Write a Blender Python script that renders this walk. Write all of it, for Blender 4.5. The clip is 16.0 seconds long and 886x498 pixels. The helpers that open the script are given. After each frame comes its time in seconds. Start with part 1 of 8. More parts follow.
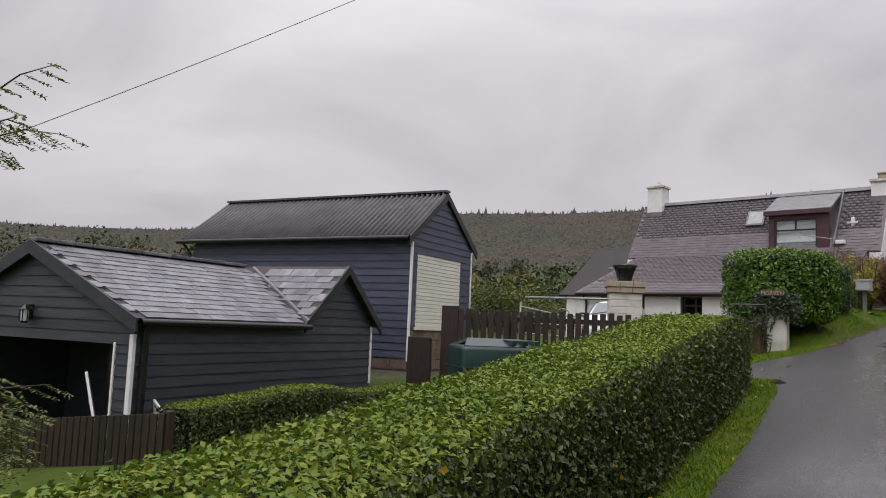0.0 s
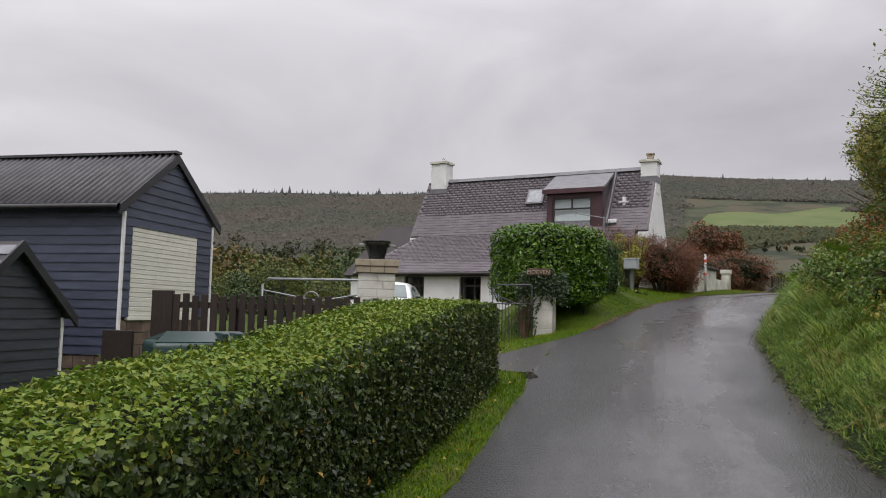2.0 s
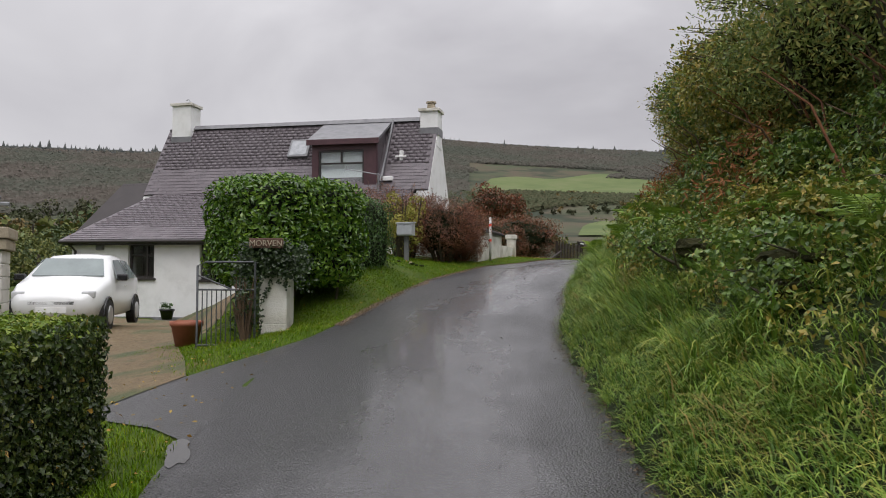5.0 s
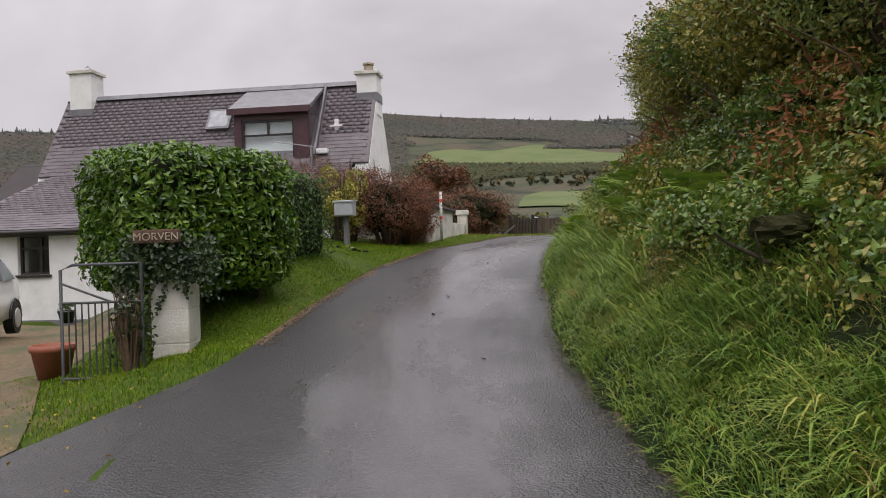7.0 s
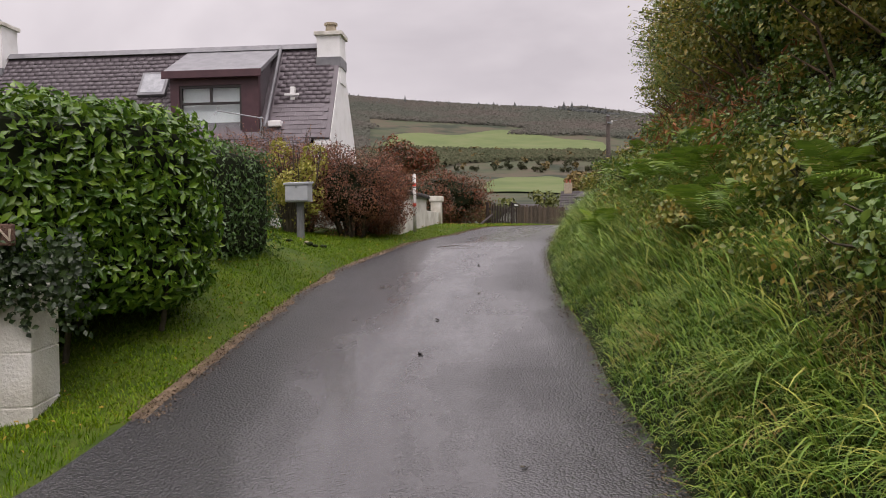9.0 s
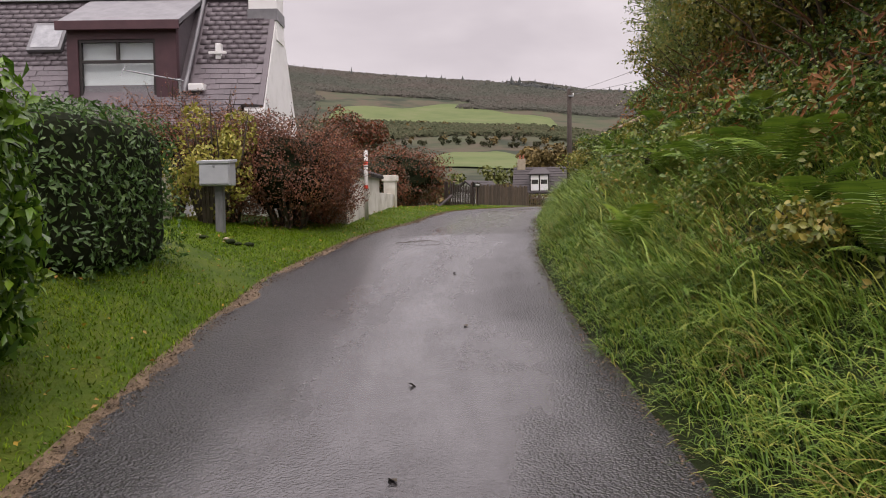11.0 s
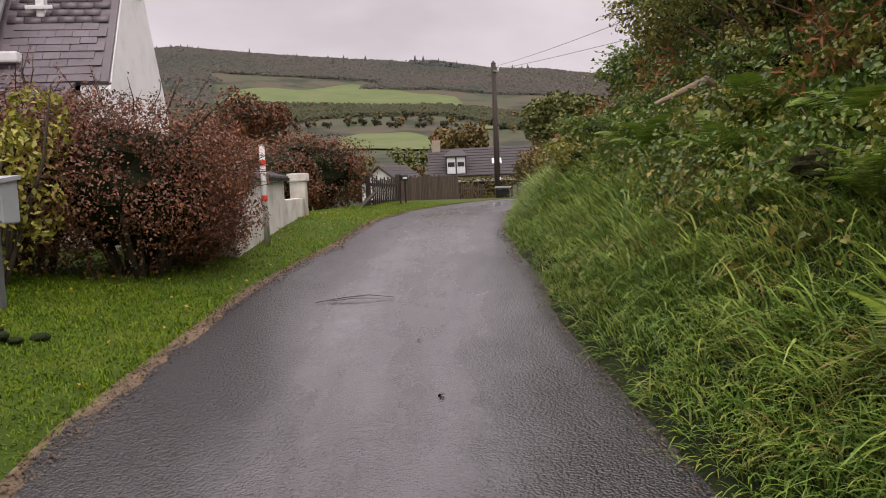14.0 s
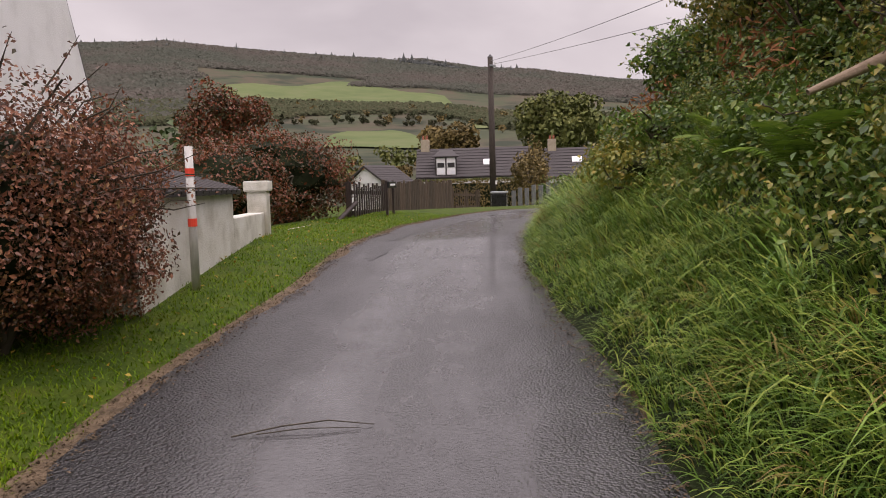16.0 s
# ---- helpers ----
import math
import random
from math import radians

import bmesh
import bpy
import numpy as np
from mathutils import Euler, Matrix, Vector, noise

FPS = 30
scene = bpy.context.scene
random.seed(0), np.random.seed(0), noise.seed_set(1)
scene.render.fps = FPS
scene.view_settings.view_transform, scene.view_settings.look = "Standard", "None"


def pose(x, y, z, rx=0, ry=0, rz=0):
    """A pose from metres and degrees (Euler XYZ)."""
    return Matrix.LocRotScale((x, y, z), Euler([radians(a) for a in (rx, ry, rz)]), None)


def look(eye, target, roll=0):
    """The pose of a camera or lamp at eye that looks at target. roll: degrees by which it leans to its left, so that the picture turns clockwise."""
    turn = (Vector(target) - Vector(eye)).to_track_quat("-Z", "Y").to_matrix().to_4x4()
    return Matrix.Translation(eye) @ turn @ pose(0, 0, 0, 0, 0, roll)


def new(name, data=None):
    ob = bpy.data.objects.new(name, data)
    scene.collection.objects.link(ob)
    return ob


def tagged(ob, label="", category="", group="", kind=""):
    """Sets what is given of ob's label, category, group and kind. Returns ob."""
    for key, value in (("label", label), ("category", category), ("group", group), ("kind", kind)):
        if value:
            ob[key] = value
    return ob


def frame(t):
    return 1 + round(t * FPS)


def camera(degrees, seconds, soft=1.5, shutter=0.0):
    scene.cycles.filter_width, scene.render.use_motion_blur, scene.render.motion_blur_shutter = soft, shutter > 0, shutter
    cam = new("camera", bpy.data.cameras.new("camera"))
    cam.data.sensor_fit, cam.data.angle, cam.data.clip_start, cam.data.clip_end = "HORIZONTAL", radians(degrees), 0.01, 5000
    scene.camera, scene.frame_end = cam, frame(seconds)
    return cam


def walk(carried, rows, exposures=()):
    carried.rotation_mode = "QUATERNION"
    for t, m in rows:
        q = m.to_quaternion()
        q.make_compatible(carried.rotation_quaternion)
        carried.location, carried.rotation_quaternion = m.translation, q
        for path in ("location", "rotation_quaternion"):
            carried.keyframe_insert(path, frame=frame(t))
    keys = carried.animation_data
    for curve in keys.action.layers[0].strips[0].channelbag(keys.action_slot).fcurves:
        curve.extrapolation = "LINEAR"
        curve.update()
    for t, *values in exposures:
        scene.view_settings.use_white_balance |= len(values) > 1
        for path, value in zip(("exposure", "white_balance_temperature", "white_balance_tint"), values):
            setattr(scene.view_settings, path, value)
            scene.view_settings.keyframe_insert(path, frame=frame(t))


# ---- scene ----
cam = camera(60.6, 16.0, soft=1.0)
METRES, EYE, TILT, LEAN, TURN = 24.0, 1.5, 0.0, 0.0, 0.0
PATH = [
    (0, (0.114, 0.419, 1.396), (0.131, 2.409, 1.596), 2.4),
    (0.5, (0.452, 1.025, 1.452), (0.565, 3.012, 1.654), 2.0),
    (1, (0.765, 1.528, 1.484), (1.017, 3.505, 1.66), 1.6),
    (1.5, (1.22, 2.1, 1.497), (1.644, 4.047, 1.668), 1.2),
    (2, (1.613, 2.653, 1.544), (2.134, 4.577, 1.71), 1.3),
    (2.5, (2.014, 3.247, 1.623), (2.656, 5.134, 1.788), 1.9),
    (3, (2.481, 3.919, 1.682), (3.202, 5.778, 1.837), 1.8),
    (3.5, (2.875, 4.592, 1.743), (3.731, 6.396, 1.858), 1.4),
    (4, (3.282, 5.222, 1.809), (4.192, 7.0, 1.913), 1.1),
    (4.5, (3.683, 5.848, 1.848), (4.653, 7.594, 1.946), 1.0),
    (5, (4.123, 6.452, 1.924), (5.15, 8.167, 1.998), 0.2),
    (5.2, (4.296, 6.691, 1.965), (5.342, 8.395, 2.029), 0.2),
    (7.3, (5.478, 9.079, 2.151), (6.648, 10.702, 2.157), -1.7),
    (7.5, (5.603, 9.341, 2.136), (6.779, 10.958, 2.157), -1.6),
    (8, (5.962, 9.961, 2.195), (7.139, 11.577, 2.201), -1.1),
    (8.5, (6.346, 10.581, 2.267), (7.572, 12.161, 2.24), -0.9),
    (9, (6.801, 11.223, 2.353), (8.04, 12.793, 2.313), -0.9),
    (9.2, (6.994, 11.461, 2.353), (8.226, 13.037, 2.325), -0.9),
    (11.3, (8.527, 13.725, 2.627), (9.878, 15.196, 2.514), -0.6),
    (11.5, (8.688, 13.92, 2.633), (10.038, 15.392, 2.531), -0.5),
    (12, (9.139, 14.44, 2.703), (10.526, 15.876, 2.593), -0.2),
    (12.5, (9.57, 14.96, 2.774), (10.966, 16.385, 2.624), -0.1),
    (13, (9.985, 15.531, 2.872), (11.413, 16.921, 2.706), -0.6),
    (13.5, (10.394, 16.089, 2.954), (11.857, 17.443, 2.788), -1.7),
    (14, (10.82, 16.667, 3.051), (12.325, 17.973, 2.885), -2.5),
    (14.5, (11.315, 17.185, 3.117), (12.842, 18.462, 2.929), -2.2),
    (15, (11.82, 17.684, 3.153), (13.349, 18.953, 2.926), -1.9),
    (15.5, (12.399, 18.177, 3.225), (13.935, 19.444, 3.034), -1.7),
    (16, (12.88, 18.636, 3.264), (14.409, 19.915, 3.094), -1.7),
]
walk(cam, [(t, look(eye, target, roll)) for t, eye, target, roll in PATH], exposures=[(0, 0.0, 6500, 14), (3.5, 0.08, 6450, 9), (5, 0.08, 6450, 10), (7.5, 0.15, 6650, 15), (8, 0.18, 6700, 16), (8.5, 0.33, 6720, 17), (9, 0.3, 6750, 18), (12.5, 0.4, 6850, 20), (14, 0.3, 6850, 21), (16, 0.22, 6900, 22)])

# ---- sky and light: a wet overcast afternoon ----
world = bpy.data.worlds.new("overcast_sky")
scene.world = world
world.use_nodes = True
wt = world.node_tree
wt.nodes.clear()
w_out = wt.nodes.new("ShaderNodeOutputWorld")
w_bg = wt.nodes.new("ShaderNodeBackground")
w_sky = wt.nodes.new("ShaderNodeTexSky")
w_sky.sky_type = "NISHITA"
w_sky.sun_disc = False
w_sky.sun_elevation = radians(38)
w_sky.sun_rotation = radians(200)
w_co = wt.nodes.new("ShaderNodeTexCoord")
w_map = wt.nodes.new("ShaderNodeMapping")
w_map.inputs["Scale"].default_value = (1.3, 1.3, 2.6)
w_n1 = wt.nodes.new("ShaderNodeTexNoise")
w_n1.inputs["Scale"].default_value = 1.6
w_n1.inputs["Detail"].default_value = 5.0
w_n1.inputs["Roughness"].default_value = 0.5
w_n1.inputs["Distortion"].default_value = 0.5
w_ramp = wt.nodes.new("ShaderNodeValToRGB")
w_ramp.color_ramp.elements[0].position = 0.34
w_ramp.color_ramp.elements[0].color = (0.475, 0.46, 0.485, 1)
w_ramp.color_ramp.elements[1].position = 0.68
w_ramp.color_ramp.elements[1].color = (0.70, 0.685, 0.705, 1)
w_mix = wt.nodes.new("ShaderNodeMix")
w_mix.data_type = "RGBA"
w_mix.inputs["Factor"].default_value = 0.97
w_gain = wt.nodes.new("ShaderNodeMix")
w_gain.data_type = "RGBA"
w_gain.blend_type = "MULTIPLY"
w_gain.inputs["Factor"].default_value = 1.0
w_gain.inputs[7].default_value = (10.0, 10.0, 10.0, 1)
w_bg.inputs["Strength"].default_value = 0.1
wt.links.new(w_co.outputs["Generated"], w_map.inputs["Vector"])
wt.links.new(w_map.outputs[0], w_n1.inputs["Vector"])
wt.links.new(w_n1.outputs["Fac"], w_ramp.inputs["Fac"])
wt.links.new(w_ramp.outputs["Color"], w_gain.inputs[6])
wt.links.new(w_sky.outputs["Color"], w_mix.inputs[6])
wt.links.new(w_gain.outputs[2], w_mix.inputs[7])
# an overcast sky brightens steadily towards the zenith
w_sep = wt.nodes.new("ShaderNodeSeparateXYZ")
w_up = wt.nodes.new("ShaderNodeMapRange")
w_up.interpolation_type = "SMOOTHSTEP"
w_up.inputs["From Min"].default_value = 0.22
w_up.inputs["From Max"].default_value = 1.0
w_up.inputs["To Min"].default_value = 1.0
w_up.inputs["To Max"].default_value = 3.0
w_zen = wt.nodes.new("ShaderNodeVectorMath")
w_zen.operation = "SCALE"
wt.links.new(w_co.outputs["Generated"], w_sep.inputs[0])
wt.links.new(w_sep.outputs["Z"], w_up.inputs["Value"])
wt.links.new(w_mix.outputs[2], w_zen.inputs[0])
wt.links.new(w_up.outputs[0], w_zen.inputs["Scale"])
wt.links.new(w_zen.outputs[0], w_bg.inputs["Color"])
wt.links.new(w_bg.outputs[0], w_out.inputs["Surface"])

sun_data = bpy.data.lights.new("sun", "SUN")
sun_data.energy = 1.2
sun_data.angle = radians(40)
sun_data.color = (1.0, 0.97, 0.93)
sun = new("sun", sun_data)
sun.matrix_world = look((0, 0, 30), (6, 14, 0))


# ---- materials ----
def material(name, colours, rough=0.6, scale=6.0, metal=0.0, bump=0.0, bump_scale=40.0, island=0.0, obrand=0.0, rough_var=0.0, spec=0.5, detail=6.0, stretch=(1, 1, 1), patch=None, trans=0.0):
    """Two-scale noise between colours, island or object variation, and bump."""
    m = bpy.data.materials.new(name)
    m.use_nodes = True
    nt = m.node_tree
    bsdf = nt.nodes["Principled BSDF"]
    L = nt.links.new
    co = nt.nodes.new("ShaderNodeTexCoord")
    mp = nt.nodes.new("ShaderNodeMapping")
    mp.inputs["Scale"].default_value = stretch
    geo = nt.nodes.new("ShaderNodeNewGeometry")
    L(geo.outputs["Position"], mp.inputs["Vector"])
    n1 = nt.nodes.new("ShaderNodeTexNoise")
    n1.inputs["Scale"].default_value = scale
    n1.inputs["Detail"].default_value = detail
    n1.inputs["Roughness"].default_value = 0.62
    L(mp.outputs[0], n1.inputs["Vector"])
    ramp = nt.nodes.new("ShaderNodeValToRGB")
    el = ramp.color_ramp.elements
    lo, hi = (0.3, 0.7) if not island else (0.0, 1.0)
    k = len(colours)
    el[0].position, el[0].color = lo, (*colours[0], 1)
    el[1].position, el[1].color = hi, (*colours[-1], 1)
    for i in range(1, k - 1):
        e = el.new(lo + (hi - lo) * i / (k - 1))
        e.color = (*colours[i], 1)
    if island:
        mixv = nt.nodes.new("ShaderNodeMath")
        mixv.operation = "MULTIPLY_ADD"
        mixv.inputs[1].default_value = island
        L(geo.outputs["Random Per Island"], mixv.inputs[0])
        sc = nt.nodes.new("ShaderNodeMath")
        sc.operation = "MULTIPLY_ADD"
        sc.inputs[1].default_value = (1 - island) * 2.0
        sc.inputs[2].default_value = -(1 - island) * 0.5
        L(n1.outputs["Fac"], sc.inputs[0])
        L(sc.outputs[0], mixv.inputs[2])
        L(mixv.outputs[0], ramp.inputs["Fac"])
    else:
        L(n1.outputs["Fac"], ramp.inputs["Fac"])
    col = ramp.outputs["Color"]
    if patch:
        n3 = nt.nodes.new("ShaderNodeTexNoise")
        n3.inputs["Scale"].default_value = patch[1]
        n3.inputs["Detail"].default_value = 4.0
        L(geo.outputs["Position"], n3.inputs["Vector"])
        r3 = nt.nodes.new("ShaderNodeValToRGB")
        r3.color_ramp.elements[0].position = patch[2]
        r3.color_ramp.elements[1].position = patch[2] + patch[3]
        L(n3.outputs["Fac"], r3.inputs["Fac"])
        mx = nt.nodes.new("ShaderNodeMix")
        mx.data_type = "RGBA"
        mx.inputs[7].default_value = (*patch[0], 1)
        L(r3.outputs["Color"], mx.inputs["Factor"])
        L(col, mx.inputs[6])
        col = mx.outputs[2]
    if obrand:
        oi = nt.nodes.new("ShaderNodeObjectInfo")
        hs = nt.nodes.new("ShaderNodeHueSaturation")
        mr = nt.nodes.new("ShaderNodeMapRange")
        mr.inputs["To Min"].default_value = 1 - obrand
        mr.inputs["To Max"].default_value = 1 + obrand
        L(oi.outputs["Random"], mr.inputs["Value"])
        L(mr.outputs[0], hs.inputs["Value"])
        L(col, hs.inputs["Color"])
        col = hs.outputs[0]
    L(col, bsdf.inputs["Base Color"])
    bsdf.inputs["Roughness"].default_value = rough
    bsdf.inputs["Metallic"].default_value = metal
    bsdf.inputs["Specular IOR Level"].default_value = spec
    if rough_var:
        n2 = nt.nodes.new("ShaderNodeTexNoise")
        n2.inputs["Scale"].default_value = min(scale * 0.3, 1.2)
        n2.inputs["Detail"].default_value = 5.0
        L(geo.outputs["Position"], n2.inputs["Vector"])
        mr2 = nt.nodes.new("ShaderNodeMapRange")
        mr2.inputs["From Min"].default_value = 0.35
        mr2.inputs["From Max"].default_value = 0.65
        mr2.inputs["To Min"].default_value = max(rough - rough_var, 0.02)
        mr2.inputs["To Max"].default_value = rough + rough_var
        L(n2.outputs["Fac"], mr2.inputs["Value"])
        L(mr2.outputs[0], bsdf.inputs["Roughness"])
    if bump:
        nb = nt.nodes.new("ShaderNodeTexNoise")
        nb.inputs["Scale"].default_value = bump_scale
        nb.inputs["Detail"].default_value = 4.0
        L(mp.outputs[0], nb.inputs["Vector"])
        b = nt.nodes.new("ShaderNodeBump")
        b.inputs["Strength"].default_value = bump
        b.inputs["Distance"].default_value = 0.02
        L(nb.outputs["Fac"], b.inputs["Height"])
        L(b.outputs[0], bsdf.inputs["Normal"])
    if trans:
        tr = nt.nodes.new("ShaderNodeBsdfTranslucent")
        L(col, tr.inputs["Color"])
        ms = nt.nodes.new("ShaderNodeMixShader")
        ms.inputs[0].default_value = trans
        L(bsdf.outputs[0], ms.inputs[1])
        L(tr.outputs[0], ms.inputs[2])
        L(ms.outputs[0], nt.nodes["Material Output"].inputs["Surface"])
    return m


M_GRASS_GROUND = material("turf", [(0.0252, 0.051, 0.0036), (0.045, 0.075, 0.0054), (0.069, 0.09, 0.0096)], 0.9, 3.0, bump=0.6, bump_scale=30, patch=((0.1, 0.085, 0.03), 0.7, 0.6, 0.14), spec=0.2)
# soil colour taken darker to paint the shade in gaps between bank plants
M_SOIL = material("shade_dark_soil", [(0.0084, 0.014, 0.0042), (0.0238, 0.035, 0.0091)], 0.95, 5.0, bump=0.8, spec=0.2)
M_GRAVEL = material("wet_gravel", [(0.06417, 0.03956, 0.01674), (0.1283, 0.08835, 0.04018), (0.1711, 0.1255, 0.06361)], 0.75, 14.0, bump=0.9, bump_scale=45, patch=((0.055, 0.065, 0.018), 1.1, 0.5, 0.14))
M_PUDDLE = material("puddle_water", [(0.03, 0.028, 0.025), (0.04, 0.037, 0.033)], 0.05, 2.0)
M_DIRT = material("road_edge_grit", [(0.054, 0.0366, 0.0222), (0.1296, 0.0887, 0.0504), (0.1944, 0.1357, 0.0857)], 0.85, 9.0, bump=0.9, bump_scale=60)
M_HARL = material("white_harl", [(0.66, 0.66, 0.65), (0.76, 0.76, 0.755), (0.8, 0.8, 0.8)], 0.85, 2.2, bump=0.35, bump_scale=70)
M_HARL_OLD = material("weathered_white_wall", [(0.42, 0.40, 0.34), (0.62, 0.6, 0.54), (0.7, 0.69, 0.65)], 0.85, 2.4, bump=0.5, bump_scale=45, patch=((0.3, 0.27, 0.2), 1.3, 0.56, 0.2))
M_SLATE = material("purple_slate", [(0.082, 0.069, 0.077), (0.106, 0.089, 0.099), (0.132, 0.112, 0.122)], 0.45, 3.0, island=0.22, bump=0.25, bump_scale=30, rough_var=0.1)
M_SLATE_PIECE = material("purple_slate_piece", [(0.088, 0.074, 0.082), (0.106, 0.089, 0.099), (0.126, 0.107, 0.117)], 0.45, 3.0, obrand=0.14, bump=0.25, bump_scale=30, rough_var=0.1)
M_SLATE_GREY = material("grey_slate", [(0.0875, 0.09, 0.1025), (0.1375, 0.14, 0.1562), (0.2, 0.2025, 0.2188)], 0.36, 3.5, obrand=0.35, bump=0.25, bump_scale=30, rough_var=0.12)
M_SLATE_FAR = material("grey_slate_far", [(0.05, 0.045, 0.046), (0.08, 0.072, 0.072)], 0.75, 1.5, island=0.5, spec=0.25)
M_LEAD = material("lead_flashing", [(0.12, 0.12, 0.13), (0.2, 0.2, 0.21)], 0.5, 4.0)
M_TIMBER_BLUE = material("slate_blue_boards", [(0.0316, 0.039, 0.0643), (0.048, 0.0586, 0.094), (0.0644, 0.075, 0.1132)], 0.5, 2.0, obrand=0.16, bump=0.25, bump_scale=22, stretch=(1, 1, 6))
M_TIMBER_GREY = material("dark_grey_boards", [(0.0207, 0.0252, 0.0325), (0.0322, 0.0384, 0.0494), (0.0437, 0.0516, 0.065)], 0.52, 2.0, obrand=0.16, bump=0.25, bump_scale=22, stretch=(1, 1, 6))
M_BARGE = material("black_bargeboard", [(0.016, 0.017, 0.02), (0.03, 0.031, 0.036)], 0.45, 3.0)
M_SHEET = material("black_corrugated_sheet", [(0.04471, 0.04335, 0.04913), (0.07021, 0.06766, 0.07565), (0.09554, 0.0918, 0.09945)], 0.4, 2.0, rough_var=0.1)
M_WHITE = material("white_paint", [(0.7, 0.7, 0.69), (0.8, 0.8, 0.8)], 0.4, 5.0)
M_CREAM = material("cream_shutter_paint", [(0.672, 0.6612, 0.588), (0.7616, 0.7524, 0.684)], 0.45, 3.0, obrand=0.05)
M_BLOCK = material("brown_concrete_block", [(0.09, 0.06, 0.045), (0.15, 0.105, 0.08), (0.2, 0.15, 0.115)], 0.85, 4.0, obrand=0.25, bump=0.5)
M_MORTAR = material("mortar", [(0.16, 0.14, 0.12), (0.24, 0.21, 0.18)], 0.9, 6.0)
M_FENCE = material("dark_brown_stained_timber", [(0.0135, 0.0075, 0.006), (0.024, 0.0135, 0.0097), (0.0375, 0.0225, 0.0165)], 0.5, 5.0, obrand=0.3, stretch=(6, 6, 1), bump=0.3)
M_FENCE_OLD = material("weathered_brown_boards", [(0.0385, 0.02604, 0.0165), (0.07, 0.04836, 0.03025), (0.098, 0.0713, 0.04675)], 0.8, 4.0, obrand=0.3, stretch=(6, 6, 1), bump=0.4)
M_TANK = material("green_oil_tank_plastic", [(0.008, 0.03, 0.026), (0.014, 0.042, 0.036)], 0.28, 2.0)
M_MAROON = material("maroon_dormer_paint", [(0.055, 0.022, 0.028), (0.085, 0.036, 0.043)], 0.5, 3.0)
M_FRAME_DARK = material("dark_window_frame", [(0.018, 0.014, 0.013), (0.03, 0.024, 0.022)], 0.4, 5.0)
M_DARK_ROOM = material("painted_room_dark", [(0.02, 0.02, 0.02), (0.035, 0.033, 0.03)], 0.9, 2.0)
M_CURTAIN = material("pale_blind", [(0.715, 0.7293, 0.7441), (0.8294, 0.8437, 0.8564)], 0.8, 2.0)
M_METAL = material("galvanised_metal", [(0.22, 0.23, 0.24), (0.34, 0.35, 0.36)], 0.42, 8.0, metal=0.7)
M_BOX = material("grey_meter_box", [(0.32, 0.34, 0.355), (0.4, 0.42, 0.435)], 0.45, 4.0)
M_POST_GREY = material("weathered_grey_post", [(0.1, 0.105, 0.105), (0.17, 0.175, 0.175)], 0.8, 6.0, stretch=(5, 5, 1), bump=0.3)
M_TERRA = material("terracotta", [(0.24, 0.075, 0.042), (0.34, 0.115, 0.065)], 0.6, 6.0)
M_BLACK = material("glossy_black", [(0.01, 0.01, 0.011), (0.018, 0.018, 0.019)], 0.22, 5.0)
M_RUBBER = material("tyre_rubber", [(0.012, 0.012, 0.012), (0.02, 0.02, 0.02)], 0.8, 10.0)
M_CARWHITE = material("white_car_paint", [(0.7, 0.71, 0.71), (0.74, 0.75, 0.75)], 0.16, 2.0)
M_RIM = material("silver_wheel_trim", [(0.4, 0.4, 0.41), (0.5, 0.5, 0.51)], 0.35, 5.0, metal=0.6)
M_LAMP = material("headlamp_lens", [(0.45, 0.46, 0.47), (0.6, 0.61, 0.62)], 0.08, 5.0)
M_RED = material("red_reflective_band", [(0.75, 0.06, 0.035), (0.85, 0.09, 0.05)], 0.35, 8.0)
M_POLEWHITE = material("weathered_white_pole", [(0.455, 0.442, 0.416), (0.65, 0.637, 0.611)], 0.6, 9.0, stretch=(4, 4, 1))
M_TELE = material("creosoted_pole", [(0.03, 0.022, 0.017), (0.06, 0.045, 0.035)], 0.8, 5.0, stretch=(6, 6, 1), bump=0.4)
M_WIRE = material("overhead_wire", [(0.15, 0.15, 0.165), (0.21, 0.21, 0.225)], 0.6, 5.0)
M_STONE = material("sandstone_cap", [(0.3, 0.25, 0.18), (0.42, 0.36, 0.27)], 0.85, 5.0, bump=0.5)
M_BARK = material("bark", [(0.03, 0.022, 0.016), (0.07, 0.055, 0.04)], 0.9, 8.0, bump=0.6, stretch=(4, 4, 1))
M_DEADWOOD = material("bare_dead_wood", [(0.2, 0.14, 0.09), (0.36, 0.27, 0.19)], 0.8, 8.0, bump=0.4)
M_STEM_RED = material("russet_stems", [(0.09486, 0.03472, 0.01562), (0.2108, 0.07936, 0.03038)], 0.8, 6.0)
M_STEM_DRY = material("dry_brown_stems", [(0.06, 0.038, 0.022), (0.16, 0.1, 0.06)], 0.8, 8.0)
M_IRON = material("dark_grey_iron", [(0.05, 0.054, 0.058), (0.1, 0.105, 0.11)], 0.5, 8.0, metal=0.3)
M_BOARD = material("rough_red_brown_board", [(0.07, 0.036, 0.024), (0.16, 0.09, 0.06)], 0.8, 9.0, bump=0.6, stretch=(2, 2, 8))
M_TWIG = material("twig", [(0.035, 0.028, 0.018), (0.08, 0.065, 0.04)], 0.85, 8.0)
# near-black colour of solid fills that paint the shade inside foliage
M_CORE = material("inner_shade_fill", [(0.008, 0.012, 0.005), (0.018, 0.022, 0.009)], 0.9, 12.0, spec=0.1)
